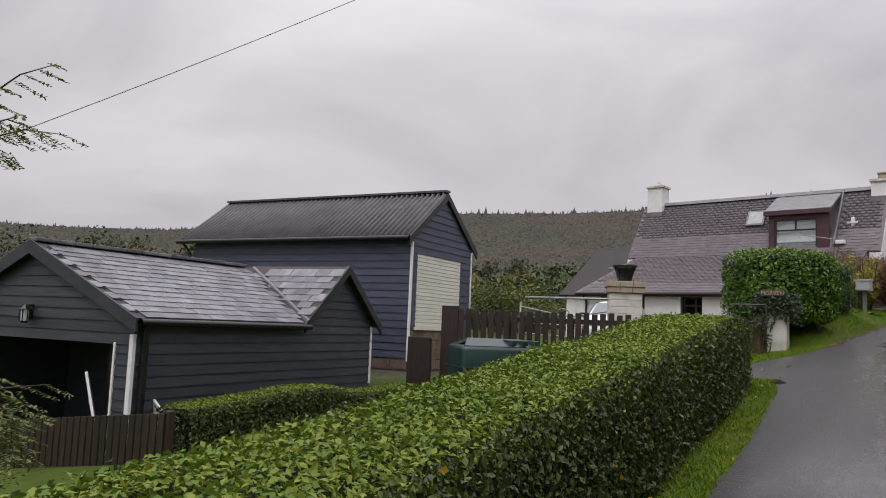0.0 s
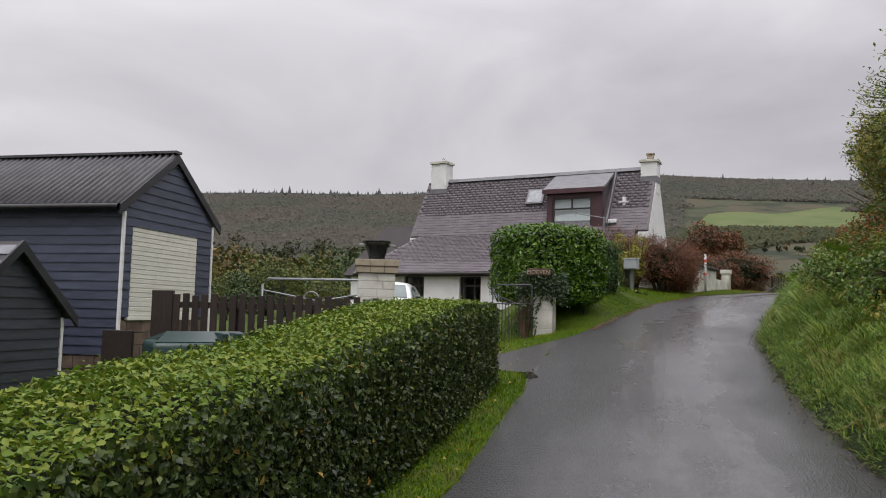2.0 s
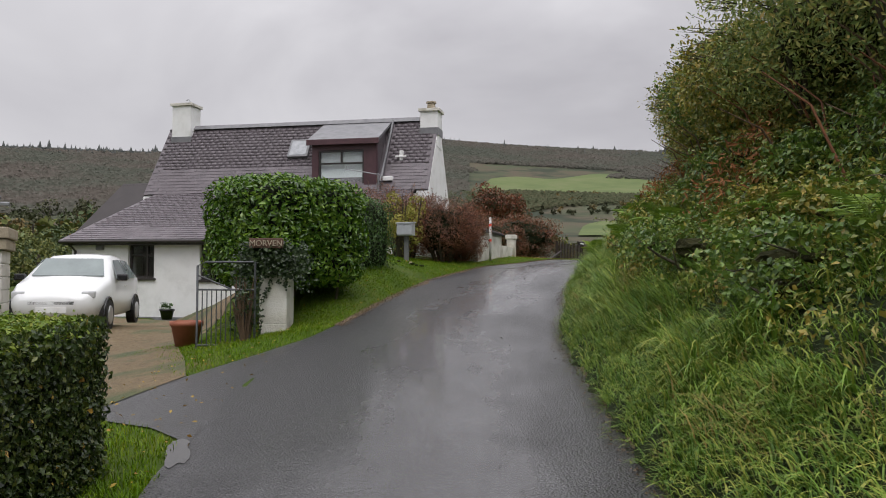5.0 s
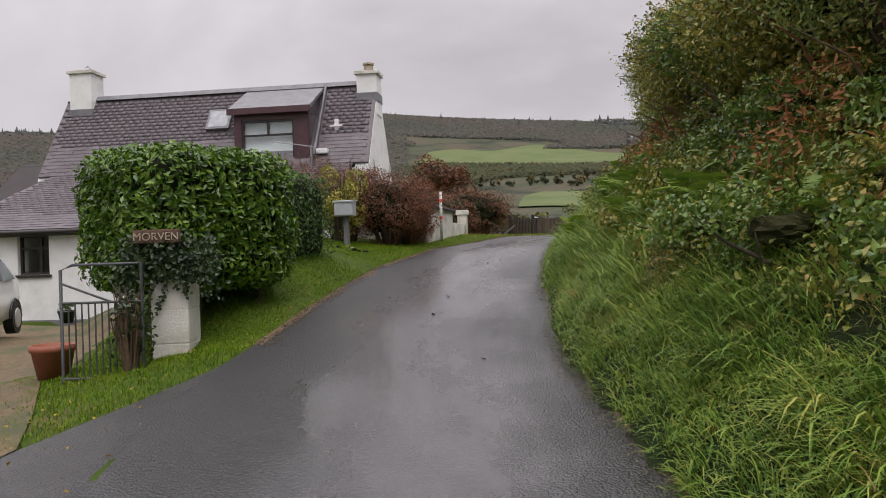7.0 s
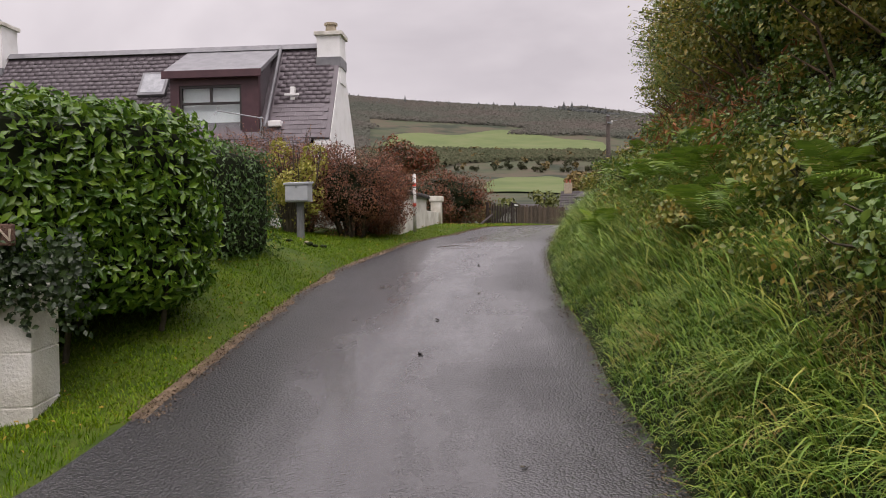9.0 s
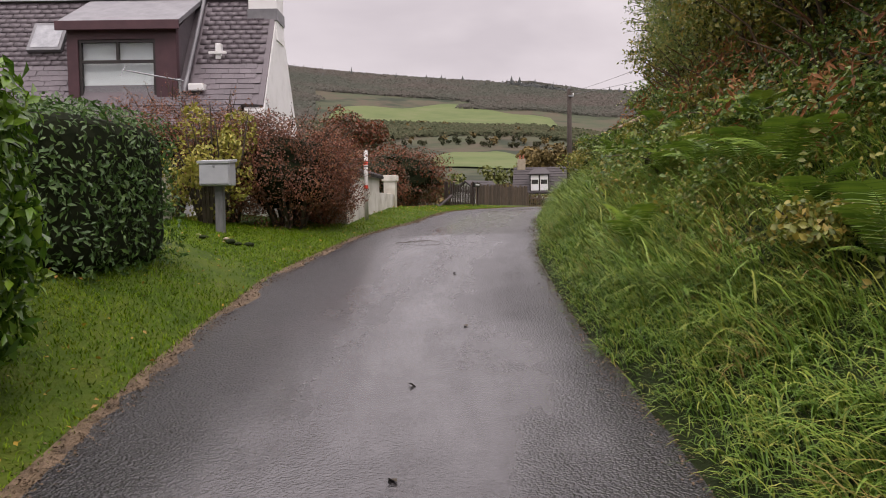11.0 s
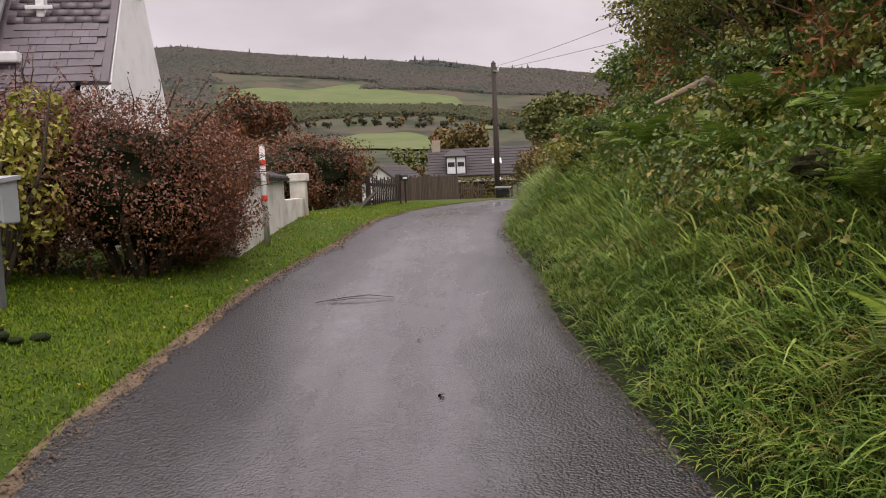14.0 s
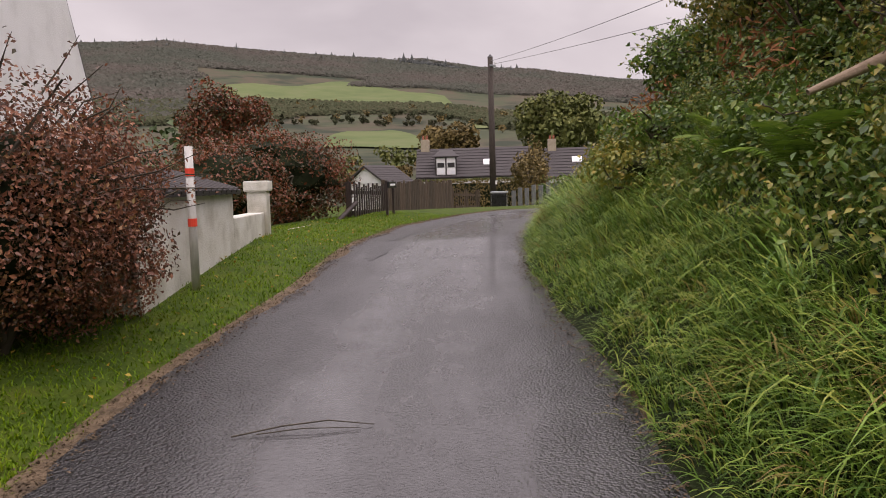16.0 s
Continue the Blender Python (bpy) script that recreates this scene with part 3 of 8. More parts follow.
def land(x, y):
    """Height of the ground."""
    x, y = np.asarray(x, float), np.asarray(y, float)
    dl, ul = edge_distance(x, y, LEFT_EDGE, 1)
    dr, ur = edge_distance(x, y, RIGHT_EDGE, -1)
    z = road_z(x, y)
    d = np.maximum(dl, 0)
    fa = np.maximum(-0.13 * np.maximum(d - 1.0, 0), -1.15)
    fb = np.maximum(-0.16 * d, -1.5)
    lift = np.interp(ul, [18.0, 19.2, 20.5, 22.5, 24.5, 27.0], [0.08, 0.28, 0.46, 0.46, 0.25, 0.1])
    brow = np.interp(ul, [18.0, 22.5, 25.0, 28.0], [1.25, 1.25, 1.8, 2.9])
    lip = np.interp(ul, [18.0, 21.0, 24.0], [1.5, 2.1, 3.1])
    fall = np.interp(ul, [19.0, 22.0, 25.0], [0.95, 0.8, 0.38])
    fc = lift * np.minimum(d, brow) + np.maximum(-fall * np.maximum(d - lip, 0), np.interp(ul, [19.0, 22.0, 25.0], [-1.0, -1.5, -1.9]))
    fd = 0.05 * np.minimum(d, 2.0) - 0.1 * np.maximum(d - 2.0, 0).clip(0, 14)
    w1, w2, w3 = smooth(9.5, 12.5, ul), smooth(17.9, 20.2, ul), smooth(30, 36, ul)
    f = fa * (1 - w1) + fb * w1
    f = f * (1 - w2) + fc * w2
    f = f * (1 - w3) + fd * w3
    e = np.maximum(dr, 0)
    rise = 0.12 * smooth(0, 0.2, e) + 0.78 * np.minimum(e, 3.6) + 0.08 * np.clip(e - 3.6, 0, 30)
    fade = 1 - 0.75 * smooth(30, 40, ur)
    near = z + np.where(dl > 0, f, 0) + np.where(dr > 0, rise * fade, 0) - 0.05 * ((dl < 0) & (dr < 0))
    r = np.hypot(x - 5, y - 10)
    az = np.degrees(np.arctan2(x - 5, y - 10))
    el = np.interp(az, SKY_AZ, SKY_EL)
    prof = np.interp(r, [0, 45, 80, 150, 250, 350, 480, 620, 700, 2500], [0, 0.0, 0.02, 0.25, 0.42, 0.62, 0.84, 1.0, 1.0, 0.25])
    far = np.tan(np.radians(el * prof)) * r + 0.5
    w = smooth(38, 75, r)
    return near * (1 - w) + far * w


def axis(lo, hi, step, reach, grow=1.16):
    core = list(np.arange(lo, hi + step / 2, step))
    s, a, b = step, core[0], core[-1]
    left, right = [], []
    while a > -reach:
        s *= grow
        a -= s
        left.append(a)
    s = step
    while b < reach:
        s *= grow
        b += s
        right.append(b)
    return np.array(left[::-1] + core + right)


gx, gy = axis(-9, 27, 0.3, 2200, 1.085), axis(-6, 33, 0.3, 2200, 1.085)
GX, GY = np.meshgrid(gx, gy)
GZ = land(GX, GY)
# the ground is dug out under the gravel drive
DRIVE_Y = [14.2, 15.2, 18, 23, 29.5]
drive_in = (GX > np.interp(GY, DRIVE_Y, [5.3, 4.7, 3.9, 3.1, 4.2])) & (GX < np.interp(GY, [14.6, 15.8, 18.6, 23, 26.4], [5.6, 5.85, 6.3, 8.3, 10.6])) & (GY > 14.5) & (GY < 29.5)
GZ = GZ - 0.16 * drive_in
nx, ny = len(gx), len(gy)
idx = np.arange(nx * ny).reshape(ny, nx)
quads = np.stack([idx[:-1, :-1], idx[:-1, 1:], idx[1:, 1:], idx[1:, :-1]], -1).reshape(-1, 4)
ground_me = fast_mesh("ground", np.stack([GX, GY, GZ], -1).reshape(-1, 3), quads)
ground_me.materials.append(M_GRASS_GROUND)
ground_me.materials.append(M_SOIL)
ground_me.materials.append(M_HILL)
cx, cy = (GX[:-1, :-1] + GX[1:, 1:]) / 2, (GY[:-1, :-1] + GY[1:, 1:]) / 2
cdr = edge_distance(cx, cy, RIGHT_EDGE, -1)[0]
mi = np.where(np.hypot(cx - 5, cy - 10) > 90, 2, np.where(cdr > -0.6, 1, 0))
ground_me.polygons.foreach_set("material_index", mi.ravel().astype(np.int32))
ground_me.polygons.foreach_set("use_smooth", np.ones(len(quads), bool))
mesh_ob("ground", ground_me, None, label="rough turf rising to moorland hills", category="ground", kind="structure")


def drape(name, rows, mat, lift, label, category, kind="structure", jitter=0.0):
    """A sheet laid on the land: rows of equal numbers of (x, y)."""
    A = np.array(rows, float)
    Z = land(A[..., 0], A[..., 1]) + lift
    h, w = A.shape[:2]
    i = np.arange(h * w).reshape(h, w)
    F = np.stack([i[:-1, :-1], i[:-1, 1:], i[1:, 1:], i[1:, :-1]], -1).reshape(-1, 4)
    me = fast_mesh(name, np.concatenate([A, Z[..., None]], -1).reshape(-1, 3), F)
    me.polygons.foreach_set("use_smooth", np.ones(len(F), bool))
    return mesh_ob(name, me, mat, label=label, category=category, kind=kind)


def resample(edge, n, a=0.0, b=1.0):
    d = np.concatenate([[0], np.cumsum(np.hypot(*np.diff(edge, axis=0).T))])
    s = np.linspace(a, b, n) * d[-1]
    return np.stack([np.interp(s, d, edge[:, 0]), np.interp(s, d, edge[:, 1])], 1)


def strip(edge_a, edge_b, across, wobble=0.0):
    rng = np.random.default_rng(3)
    k = np.linspace(0, 1, across)[None, :, None]
    A, B = edge_a[:, None, :], edge_b[:, None, :]
    S = A * (1 - k) + B * k
    return S


NR = 260
le, re = resample(LEFT_EDGE, NR), resample(RIGHT_EDGE, NR)
wob = np.array([noise.noise((0.0, i * 0.35, 1.0)) for i in range(NR)])[:, None] * 0.07
wob2 = np.array([noise.noise((9.0, i * 0.35, 4.0)) for i in range(NR)])[:, None] * 0.07
across = (re - le) / np.linalg.norm(re - le, axis=1, keepdims=True)
road_rows = strip(le + across * (wob - 0.03), re + across * (wob2 + 0.03), 9)


def road_sheet(name, rows, mat, lift, label, category):
    A = np.array(rows, float)
    Z = road_z(A[..., 0], A[..., 1]) + lift
    h, w = A.shape[:2]
    i = np.arange(h * w).reshape(h, w)
    F = np.stack([i[:-1, :-1], i[:-1, 1:], i[1:, 1:], i[1:, :-1]], -1).reshape(-1, 4)
    me = fast_mesh(name, np.concatenate([A, Z[..., None]], -1).reshape(-1, 3), F)
    me.polygons.foreach_set("use_smooth", np.ones(len(F), bool))
    lane = me.uv_layers.new(name="lane")
    u = np.tile(np.linspace(0, 1, w), h)
    v = np.repeat(np.linspace(0, 1, h), w)
    lane.data.foreach_set("uv", np.stack([u[F.ravel()], v[F.ravel()]], 1).astype(np.float32).ravel())
    return mesh_ob(name, me, mat, label=label, category=category, kind="structure")


road_sheet("road", road_rows, M_ASPHALT, 0.012, "wet grey tarmac single-track lane", "road")
# tarmac apron at the drive's mouth
apron_arc = resample(np.array([(5.05, 11.3), (5.3, 11.8), (5.22, 12.6), (5.0, 13.3), (4.9, 14.0), (5.7, 14.5), (6.7, 14.92), (7.5, 15.3), (8.3, 16.1)]), 40)
inn = resample(np.array([(5.05, 11.3), (5.35, 11.6), (6.7, 13.8), (7.9, 15.4), (8.35, 16.1)]), 40)
drape("road_apron", strip(apron_arc, inn, 6), M_ASPHALT, 0.016, "wet tarmac apron at the driveway mouth", "road")
# gravel drive down to the cottage
gl = resample(np.array([(4.95, 13.95), (4.4, 15.2), (3.6, 18), (2.8, 23), (4.0, 30)]), 110)
gr = resample(np.array([(5.9, 14.6), (6.15, 15.8), (6.6, 18.6), (7.6, 20.5), (8.6, 23), (10.9, 26.4)]), 110)
drape("driveway", strip(gl, gr, 40), M_GRAVEL, 0.022, "wet brown gravel driveway with grassy patches", "driveway")

# ---- the cottage: x along its front, y away from the lane ----
HOUSE = pose(0, 0, 0, 0, 0, -42.65)
A0, A1 = -16.55, -6.6
RB, RZ = 32.2, 7.22
BB, BZ = 30.6, 4.68
EB, EZ = 27.2, 2.98
FB = 27.45
cottage = thing("cottage", "white harled cottage with purple slate roof and maroon dormer", "house", HOUSE)


def wall_with_holes(x0, x1, y, t, z0, z1, holes, name, mat, parent):
    """A wall along x at y, t thick, cut into blocks round rectangular openings."""
    bm = bmesh.new()
    xs = sorted({x0, x1, *[h[0] for h in holes], *[h[1] for h in holes]})
    for a, b in zip(xs[:-1], xs[1:]):
        mid = (a + b) / 2
        cuts = sorted((h[2], h[3]) for h in holes if h[0] < mid < h[1])
        z = z0
        for c0, c1 in cuts:
            if c0 > z:
                box(a, b, y, y + t, z, c0, bm=bm)
            z = c1
        if z1 > z:
            box(a, b, y, y + t, z, z1, bm=bm)
    bmesh.ops.remove_doubles(bm, verts=bm.verts[:], dist=1e-4)
    return part(name, bm, mat, parent)


def window_unit(parent, x0, x1, y, z0, z1, frame_mat, bars_x=(), bars_z=(), name="window", w=0.06, back=None, depth=0.08):
    """A framed window with panes, sunk in its opening."""
    bm = bmesh.new()
    box(x0, x1, y, y + depth, z0, z0 + w, bm=bm)
    box(x0, x1, y, y + depth, z1 - w, z1, bm=bm)
    box(x0, x0 + w, y, y + depth, z0 + w, z1 - w, bm=bm)
    box(x1 - w, x1, y, y + depth, z0 + w, z1 - w, bm=bm)
    win = part(name, bm, frame_mat, parent)
    for k, bx in enumerate(bars_x):
        part("glazing_bar", box(bx[0] - w / 2, bx[0] + w / 2, y + 0.005, y + depth - 0.005, bx[1], bx[2], 0.004), frame_mat, win)
    for bz in bars_z:
        part("glazing_bar", box(x0 + w, x1 - w, y + 0.004, y + depth - 0.004, bz - w / 2, bz + w / 2, 0.004), frame_mat, win)
    g = part("pane", box(x0 + w * 0.6, x1 - w * 0.6, y + depth * 0.5, y + depth * 0.5 + 0.006, z0 + w * 0.6, z1 - w * 0.6), M_GLASS, win)
    g.visible_shadow = False
    if back:
        part("blind", box(x0 + 0.02, x1 - 0.02, y + depth + 0.06, y + depth + 0.075, z0 + 0.02, z1 - 0.02), back, win)
    return win


low_wins = [(-14.92, -14.07, 1.87, 2.86), (-12.62, -11.78, 1.82, 2.83), (-9.9, -9.0, 1.85, 2.83)]
wall_with_holes(-16.8, -7.2, FB, 0.4, 0.3, 2.95, low_wins, "front_wall", M_HARL, cottage)
part("side_wall", box(-16.8, -16.4, FB + 0.4, RB + 1.6, 0.3, 2.95), M_HARL, cottage)
part("side_wall", box(-7.6, -7.2, FB + 0.4, BB + 0.05, 0.3, 2.95), M_HARL, cottage)
part("plinth", box(-16.83, -7.17, FB - 0.05, FB - 0.002, 0.3, 0.74, 0.01), M_LEAD, cottage, "dark painted base course")
for x0, x1, z0, z1 in low_wins:
    w = window_unit(cottage, x0, x1, FB + 0.1, z0, z1, M_FRAME_DARK, [((x0 + x1) / 2 + 0.13, z0 + 0.06, z1 - 0.06)], [z1 - 0.33])
    part("sill", box(x0 - 0.06, x1 + 0.06, FB - 0.06, FB + 0.1, z0 - 0.07, z0, 0.01), M_FRAME_DARK, w)
    # near-black sheet paints the unlit interior behind the window
    part("room", box(x0 - 0.3, x1 + 0.3, FB + 1.2, FB + 1.25, z0 - 0.5, z1 + 0.1), M_DARK_ROOM, w)
part("fascia", box(-16.95, -7.1, EB + 0.02, EB + 0.06, EZ - 0.16, EZ - 0.02), M_FRAME_DARK, cottage, "dark brown fascia")
gut = [((-17.0, EB - 0.05, EZ - 0.06), (-7.0, EB - 0.05, EZ - 0.06))]
tubes("gutter", [([g[0], g[1]], [0.055, 0.055]) for g in gut], M_FRAME_DARK, cottage, "dark brown half-round gutter", seg=8)
tubes("downpipe", [([(-16.7, EB - 0.05, EZ - 0.1), (-16.62, FB - 0.08, EZ - 0.32), (-16.62, FB - 0.08, 0.5)], [0.04] * 3)], M_FRAME_DARK, cottage, "dark brown downpipe", seg=8)
part("wall_lamp", box(-15.95, -15.7, FB - 0.09, FB, 2.68, 2.86, 0.03), M_LEAD, cottage, "small grey bulkhead lamp")
# gables, with the sloping line of the roof
for gx0, gx1, nm in ((A0, A0 + 0.4, "gable_wall"), (A1 - 0.4, A1, "gable_wall")):
    bm = bmesh.new()
    prof = [(BB + 0.02, 0.3), (BB + 0.02, BZ - 0.1), (RB, RZ - 0.06), (RB + 1.65, BZ - 0.14), (RB + 1.65, 0.3)]
    A = [bm.verts.new((gx0, y, z)) for y, z in prof]
    B = [bm.verts.new((gx1, y, z)) for y, z in prof]
    bm.faces.new(A)
    bm.faces.new(B[::-1])
    for i in range(5):
        j = (i + 1) % 5
        bm.faces.new((A[i], B[i], B[j], A[j]))
    part(nm, bm, M_HARL, cottage)
part("rear_wall", box(A0 + 0.4, A1 - 0.4, RB + 1.3, RB + 1.62, 0.3, BZ - 0.15), M_HARL, cottage)
part("upper_front_wall", box(A0 + 0.4, A1 - 0.4, BB + 0.05, BB + 0.3, 0.3, BZ - 0.12), M_HARL, cottage)
# roof decks under the slates
main_roof = part("main_roof", slab([(A0 + 0.02, BB, BZ), (A1 - 0.02, BB, BZ), (A1 - 0.02, RB, RZ), (A0 + 0.02, RB, RZ)], 0.08), M_SLATE, cottage)
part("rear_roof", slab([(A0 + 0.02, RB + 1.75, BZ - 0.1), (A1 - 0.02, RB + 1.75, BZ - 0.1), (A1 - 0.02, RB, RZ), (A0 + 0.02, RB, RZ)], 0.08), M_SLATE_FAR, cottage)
lean_roof = part("lean_to_roof", slab([(-17.05, EB, EZ), (-7.05, EB, EZ), (-7.05, BB, BZ), (-16.1, BB, BZ)], 0.06), M_SLATE, cottage)
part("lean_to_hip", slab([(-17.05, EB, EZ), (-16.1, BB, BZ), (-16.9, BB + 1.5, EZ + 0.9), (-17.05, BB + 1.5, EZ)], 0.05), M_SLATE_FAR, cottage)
part("ridge_tile", prism([(RB - 0.13, RZ - 0.06), (RB, RZ + 0.09), (RB + 0.13, RZ - 0.06)], 0, 1), M_LEAD, cottage, "clay-grey ridge", m=Matrix(((0, A1 - A0 - 0.5, 0, A0 + 0.25), (1, 0, 0, 0), (0, 0, 1, 0), (0, 0, 0, 1))))


def slate_fields(parent, o, ux, up, w, h, sw, sh, mat_one, mat_many, singles, skip=None, taper=None, hips=0.0, seed=1, lap=0.012):
    """Courses of slates over a roof plane: o corner, ux along the eave, up the slope."""
    rng = np.random.default_rng(seed)
    o, ux, up = np.array(o, float), np.array(ux, float), np.array(up, float)
    ux /= np.linalg.norm(ux)
    up /= np.linalg.norm(up)
    n = np.cross(ux, up)
    if n[2] < 0:
        n = -n
    proto = bpy.data.meshes.new("slate")
    bm = box(-0.49 * sw, 0.49 * sw, 0, sh * 1.25, -0.004, 0.006)
    bm.to_mesh(proto)
    bm.free()
    proto.materials.append(mat_one)
    base = np.array([v.co[:] for v in proto.vertices])
    bf = np.array([tuple(p.vertices) for p in proto.polygons])
    V, F, made = [], [], 0
    rows = int(h / sh)
    for j in range(rows):
        shift = (j % 2) * 0.5
        v = j * sh
        lo = hips * v / h
        for i in range(int(w / sw) + 1):
            u = (i + shift) * sw + rng.uniform(-0.006, 0.006)
            if u - sw / 2 < lo - 0.02 or u + sw / 2 > w + 0.02:
                continue
            if skip and skip(u, v):
                continue
            tilt = lap / sh * 0.8
            y = (up * (1 - tilt * tilt / 2) - n * tilt)
            z = n + up * tilt
            p = o + ux * u + up * (v + rng.uniform(-0.006, 0.006)) + n * (lap + rng.uniform(0, 0.004))
            R = np.stack([ux, y, z], 1)
            if made < singles:
                ob = new("slate", proto)
                ob.parent = parent
                ob.matrix_basis = Matrix([[*R[0], p[0]], [*R[1], p[1]], [*R[2], p[2]], [0, 0, 0, 1]])
                made += 1
            else:
                F += list(bf + len(V) * 8)
                V.append(base @ R.T + p)
    if V:
        mesh_ob("slate_field", fast_mesh("slate_field", np.concatenate(V), np.array(F)), mat_many, parent, kind="stuff")


# dormer
DF, DX0, DX1, DZ = 30.72, -10.52, -8.34, 6.34
dormer = part("dormer", box(DX0, DX0 + 0.22, DF, DF + 0.15, 4.62, DZ - 0.1, bm=box(DX1 - 0.42, DX1, DF, DF + 0.15, 4.62, DZ - 0.1, bm=box(DX0 + 0.22, DX1 - 0.42, DF, DF + 0.15, 6.02, DZ - 0.1))), M_MAROON, cottage, "maroon boarded dormer")
part("dormer_sill", box(DX0 - 0.06, DX1 + 0.06, DF - 0.1, DF + 0.14, 4.56, 4.74, 0.01), M_WHITE, dormer, "pale sill board")
window_unit(dormer, DX0 + 0.22, DX1 - 0.42, DF + 0.03, 4.74, 6.02, M_FRAME_DARK, [((DX0 + DX1) / 2 - 0.1, 5.62, 5.98)], [5.59], "dormer_window", 0.055, M_CURTAIN)
for x in (DX0 + 0.02, DX1 - 0.06):
    bm = bmesh.new()
    pr = [(DF + 0.15, 4.6), (DF + 0.15, DZ - 0.1), (RB - 0.15, RZ - 0.2), (DF + 0.2, 4.7)]
    A = [bm.verts.new((x, a, b)) for a, b in pr]
    B = [bm.verts.new((x + 0.05, a, b)) for a, b in pr]
    bm.faces.new(A)
    bm.faces.new(B[::-1])
    for i in range(4):
        bm.faces.new((A[i], B[i], B[(i + 1) % 4], A[(i + 1) % 4]))
    part("dormer_cheek", bm, M_SLATE, dormer, "slate-hung cheek")
part("dormer_roof", slab([(DX0 - 0.12, DF - 0.16, DZ), (DX1 + 0.1, DF - 0.16, DZ), (DX1 + 0.1, RB - 0.02, RZ - 0.03), (DX0 - 0.12, RB - 0.02, RZ - 0.03)], 0.09), M_LEAD, dormer, "flat grey felt roof")
part("dormer_fascia", box(DX0 - 0.14, DX1 + 0.12, DF - 0.19, DF - 0.15, DZ - 0.17, DZ + 0.01, 0.006), M_MAROON, dormer)
tubes("lead_valley", [([(DX1 + 0.16, DF - 0.1, 4.95), (DX1 + 0.16, RB - 0.05, RZ + 0.02)], [0.045, 0.045])], M_LEAD, cottage, "lead flashing", seg=6)
# skylight on the main slope
rs = (RZ - BZ) / (RB - BB)
sk = Matrix.Translation((-11.28, BB + 0.95, BZ + 0.95 * rs + 0.02)) @ pose(0, 0, 0, math.degrees(math.atan(rs)))
skyl = part("skylight", box(-0.36, 0.36, -0.38, 0.38, 0.02, 0.11, 0.01), M_LEAD, cottage, "grey-framed roof skylight", m=sk)
# grey metal in place of glass, its tone standing for reflected sky
part("pane", box(-0.29, 0.29, -0.31, 0.3, 0.112, 0.118), M_METAL, skyl)
# chimneys
for x0, x1, zt, nm, lab in ((A0 + 0.28, A0 + 1.0, 7.98, "chimney", "white harled chimney stack"), (A1 - 0.58, A1 + 0.02, 7.42, "chimney", "slender white chimney stack with pot")):
    ch = part(nm, box(x0, x1, RB - 0.33, RB + 0.33, RZ - 1.0, zt), M_HARL, cottage, lab)
    part("cap", box(x0 - 0.06, x1 + 0.06, RB - 0.39, RB + 0.39, zt, zt + 0.1, 0.012), M_HARL_OLD, ch)
    part("flashing", box(x0 - 0.02, x1 + 0.02, RB - 0.36, RB + 0.36, RZ - 0.6, RZ - 0.35), M_LEAD, ch)
    if x0 > -10:
        part("chimney_pot", cyl(0.15, 0.13, 0.26, 14, Matrix.Translation(((x0 + x1) / 2, RB, zt + 0.09))), M_STONE, ch, "buff clay pot", smooth=True)
        part("pot_rim", cyl(0.17, 0.17, 0.05, 14, Matrix.Translation(((x0 + x1) / 2, RB, zt + 0.33))), M_STONE, ch)
    else:
        tubes("cowl_hook", [([(x0 + 0.5, RB, zt + 0.1), (x0 + 0.5, RB, zt + 0.22), (x0 + 0.43, RB, zt + 0.3), (x0 + 0.35, RB, zt + 0.27)], [0.018] * 4)], M_METAL, ch)
# satellite mount, white brackets, TV aerial on the dormer's side
mount = part("roof_bracket", box(-7.72, -7.6, BB + 0.62, BB + 0.78, BZ + 1.02, BZ + 1.35, 0.02), M_WHITE, cottage, "white metal roof bracket")
part("bracket_arm", box(-7.85, -7.48, BB + 0.58, BB + 0.62, BZ + 1.12, BZ + 1.18, 0.01), M_WHITE, mount)
part("roof_vent", box(-8.12, -7.8, BB + 0.06, BB + 0.3, BZ + 0.3, BZ + 0.45, 0.03), M_WHITE, cottage, "white roof vent cowl")
tubes("aerial", [([(-8.22, DF - 0.2, 4.3), (-8.22, DF - 0.2, 5.2)], [0.03, 0.03]), ([(-8.15, DF - 0.2, 5.15), (-9.2, DF - 0.5, 5.32)], [0.018, 0.014]), ([(-9.2, DF - 0.62, 5.2), (-9.2, DF - 0.4, 5.42)], [0.012, 0.012])], M_METAL, cottage, "white pole with thin aerial arm", seg=6)
# rear wing: lower grey roof at the back
part("rear_wing_wall", box(-22.6, -18.4, 35.2, 39.0, 0.3, 3.4), M_HARL, cottage)
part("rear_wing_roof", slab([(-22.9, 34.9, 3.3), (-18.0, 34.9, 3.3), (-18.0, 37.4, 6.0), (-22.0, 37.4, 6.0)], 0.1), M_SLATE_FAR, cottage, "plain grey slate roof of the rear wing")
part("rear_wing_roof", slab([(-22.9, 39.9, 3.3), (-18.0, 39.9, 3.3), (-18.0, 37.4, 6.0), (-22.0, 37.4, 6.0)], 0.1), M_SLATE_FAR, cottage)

# ---- sheds: x towards the lane, y along its gable front ----
SHED = pose(0, 0, 0, 0, 0, -28.3)
tall = thing("timber_garage", "tall slate-blue boarded garage with black corrugated roof", "garage", SHED)
GX1 = -8.76


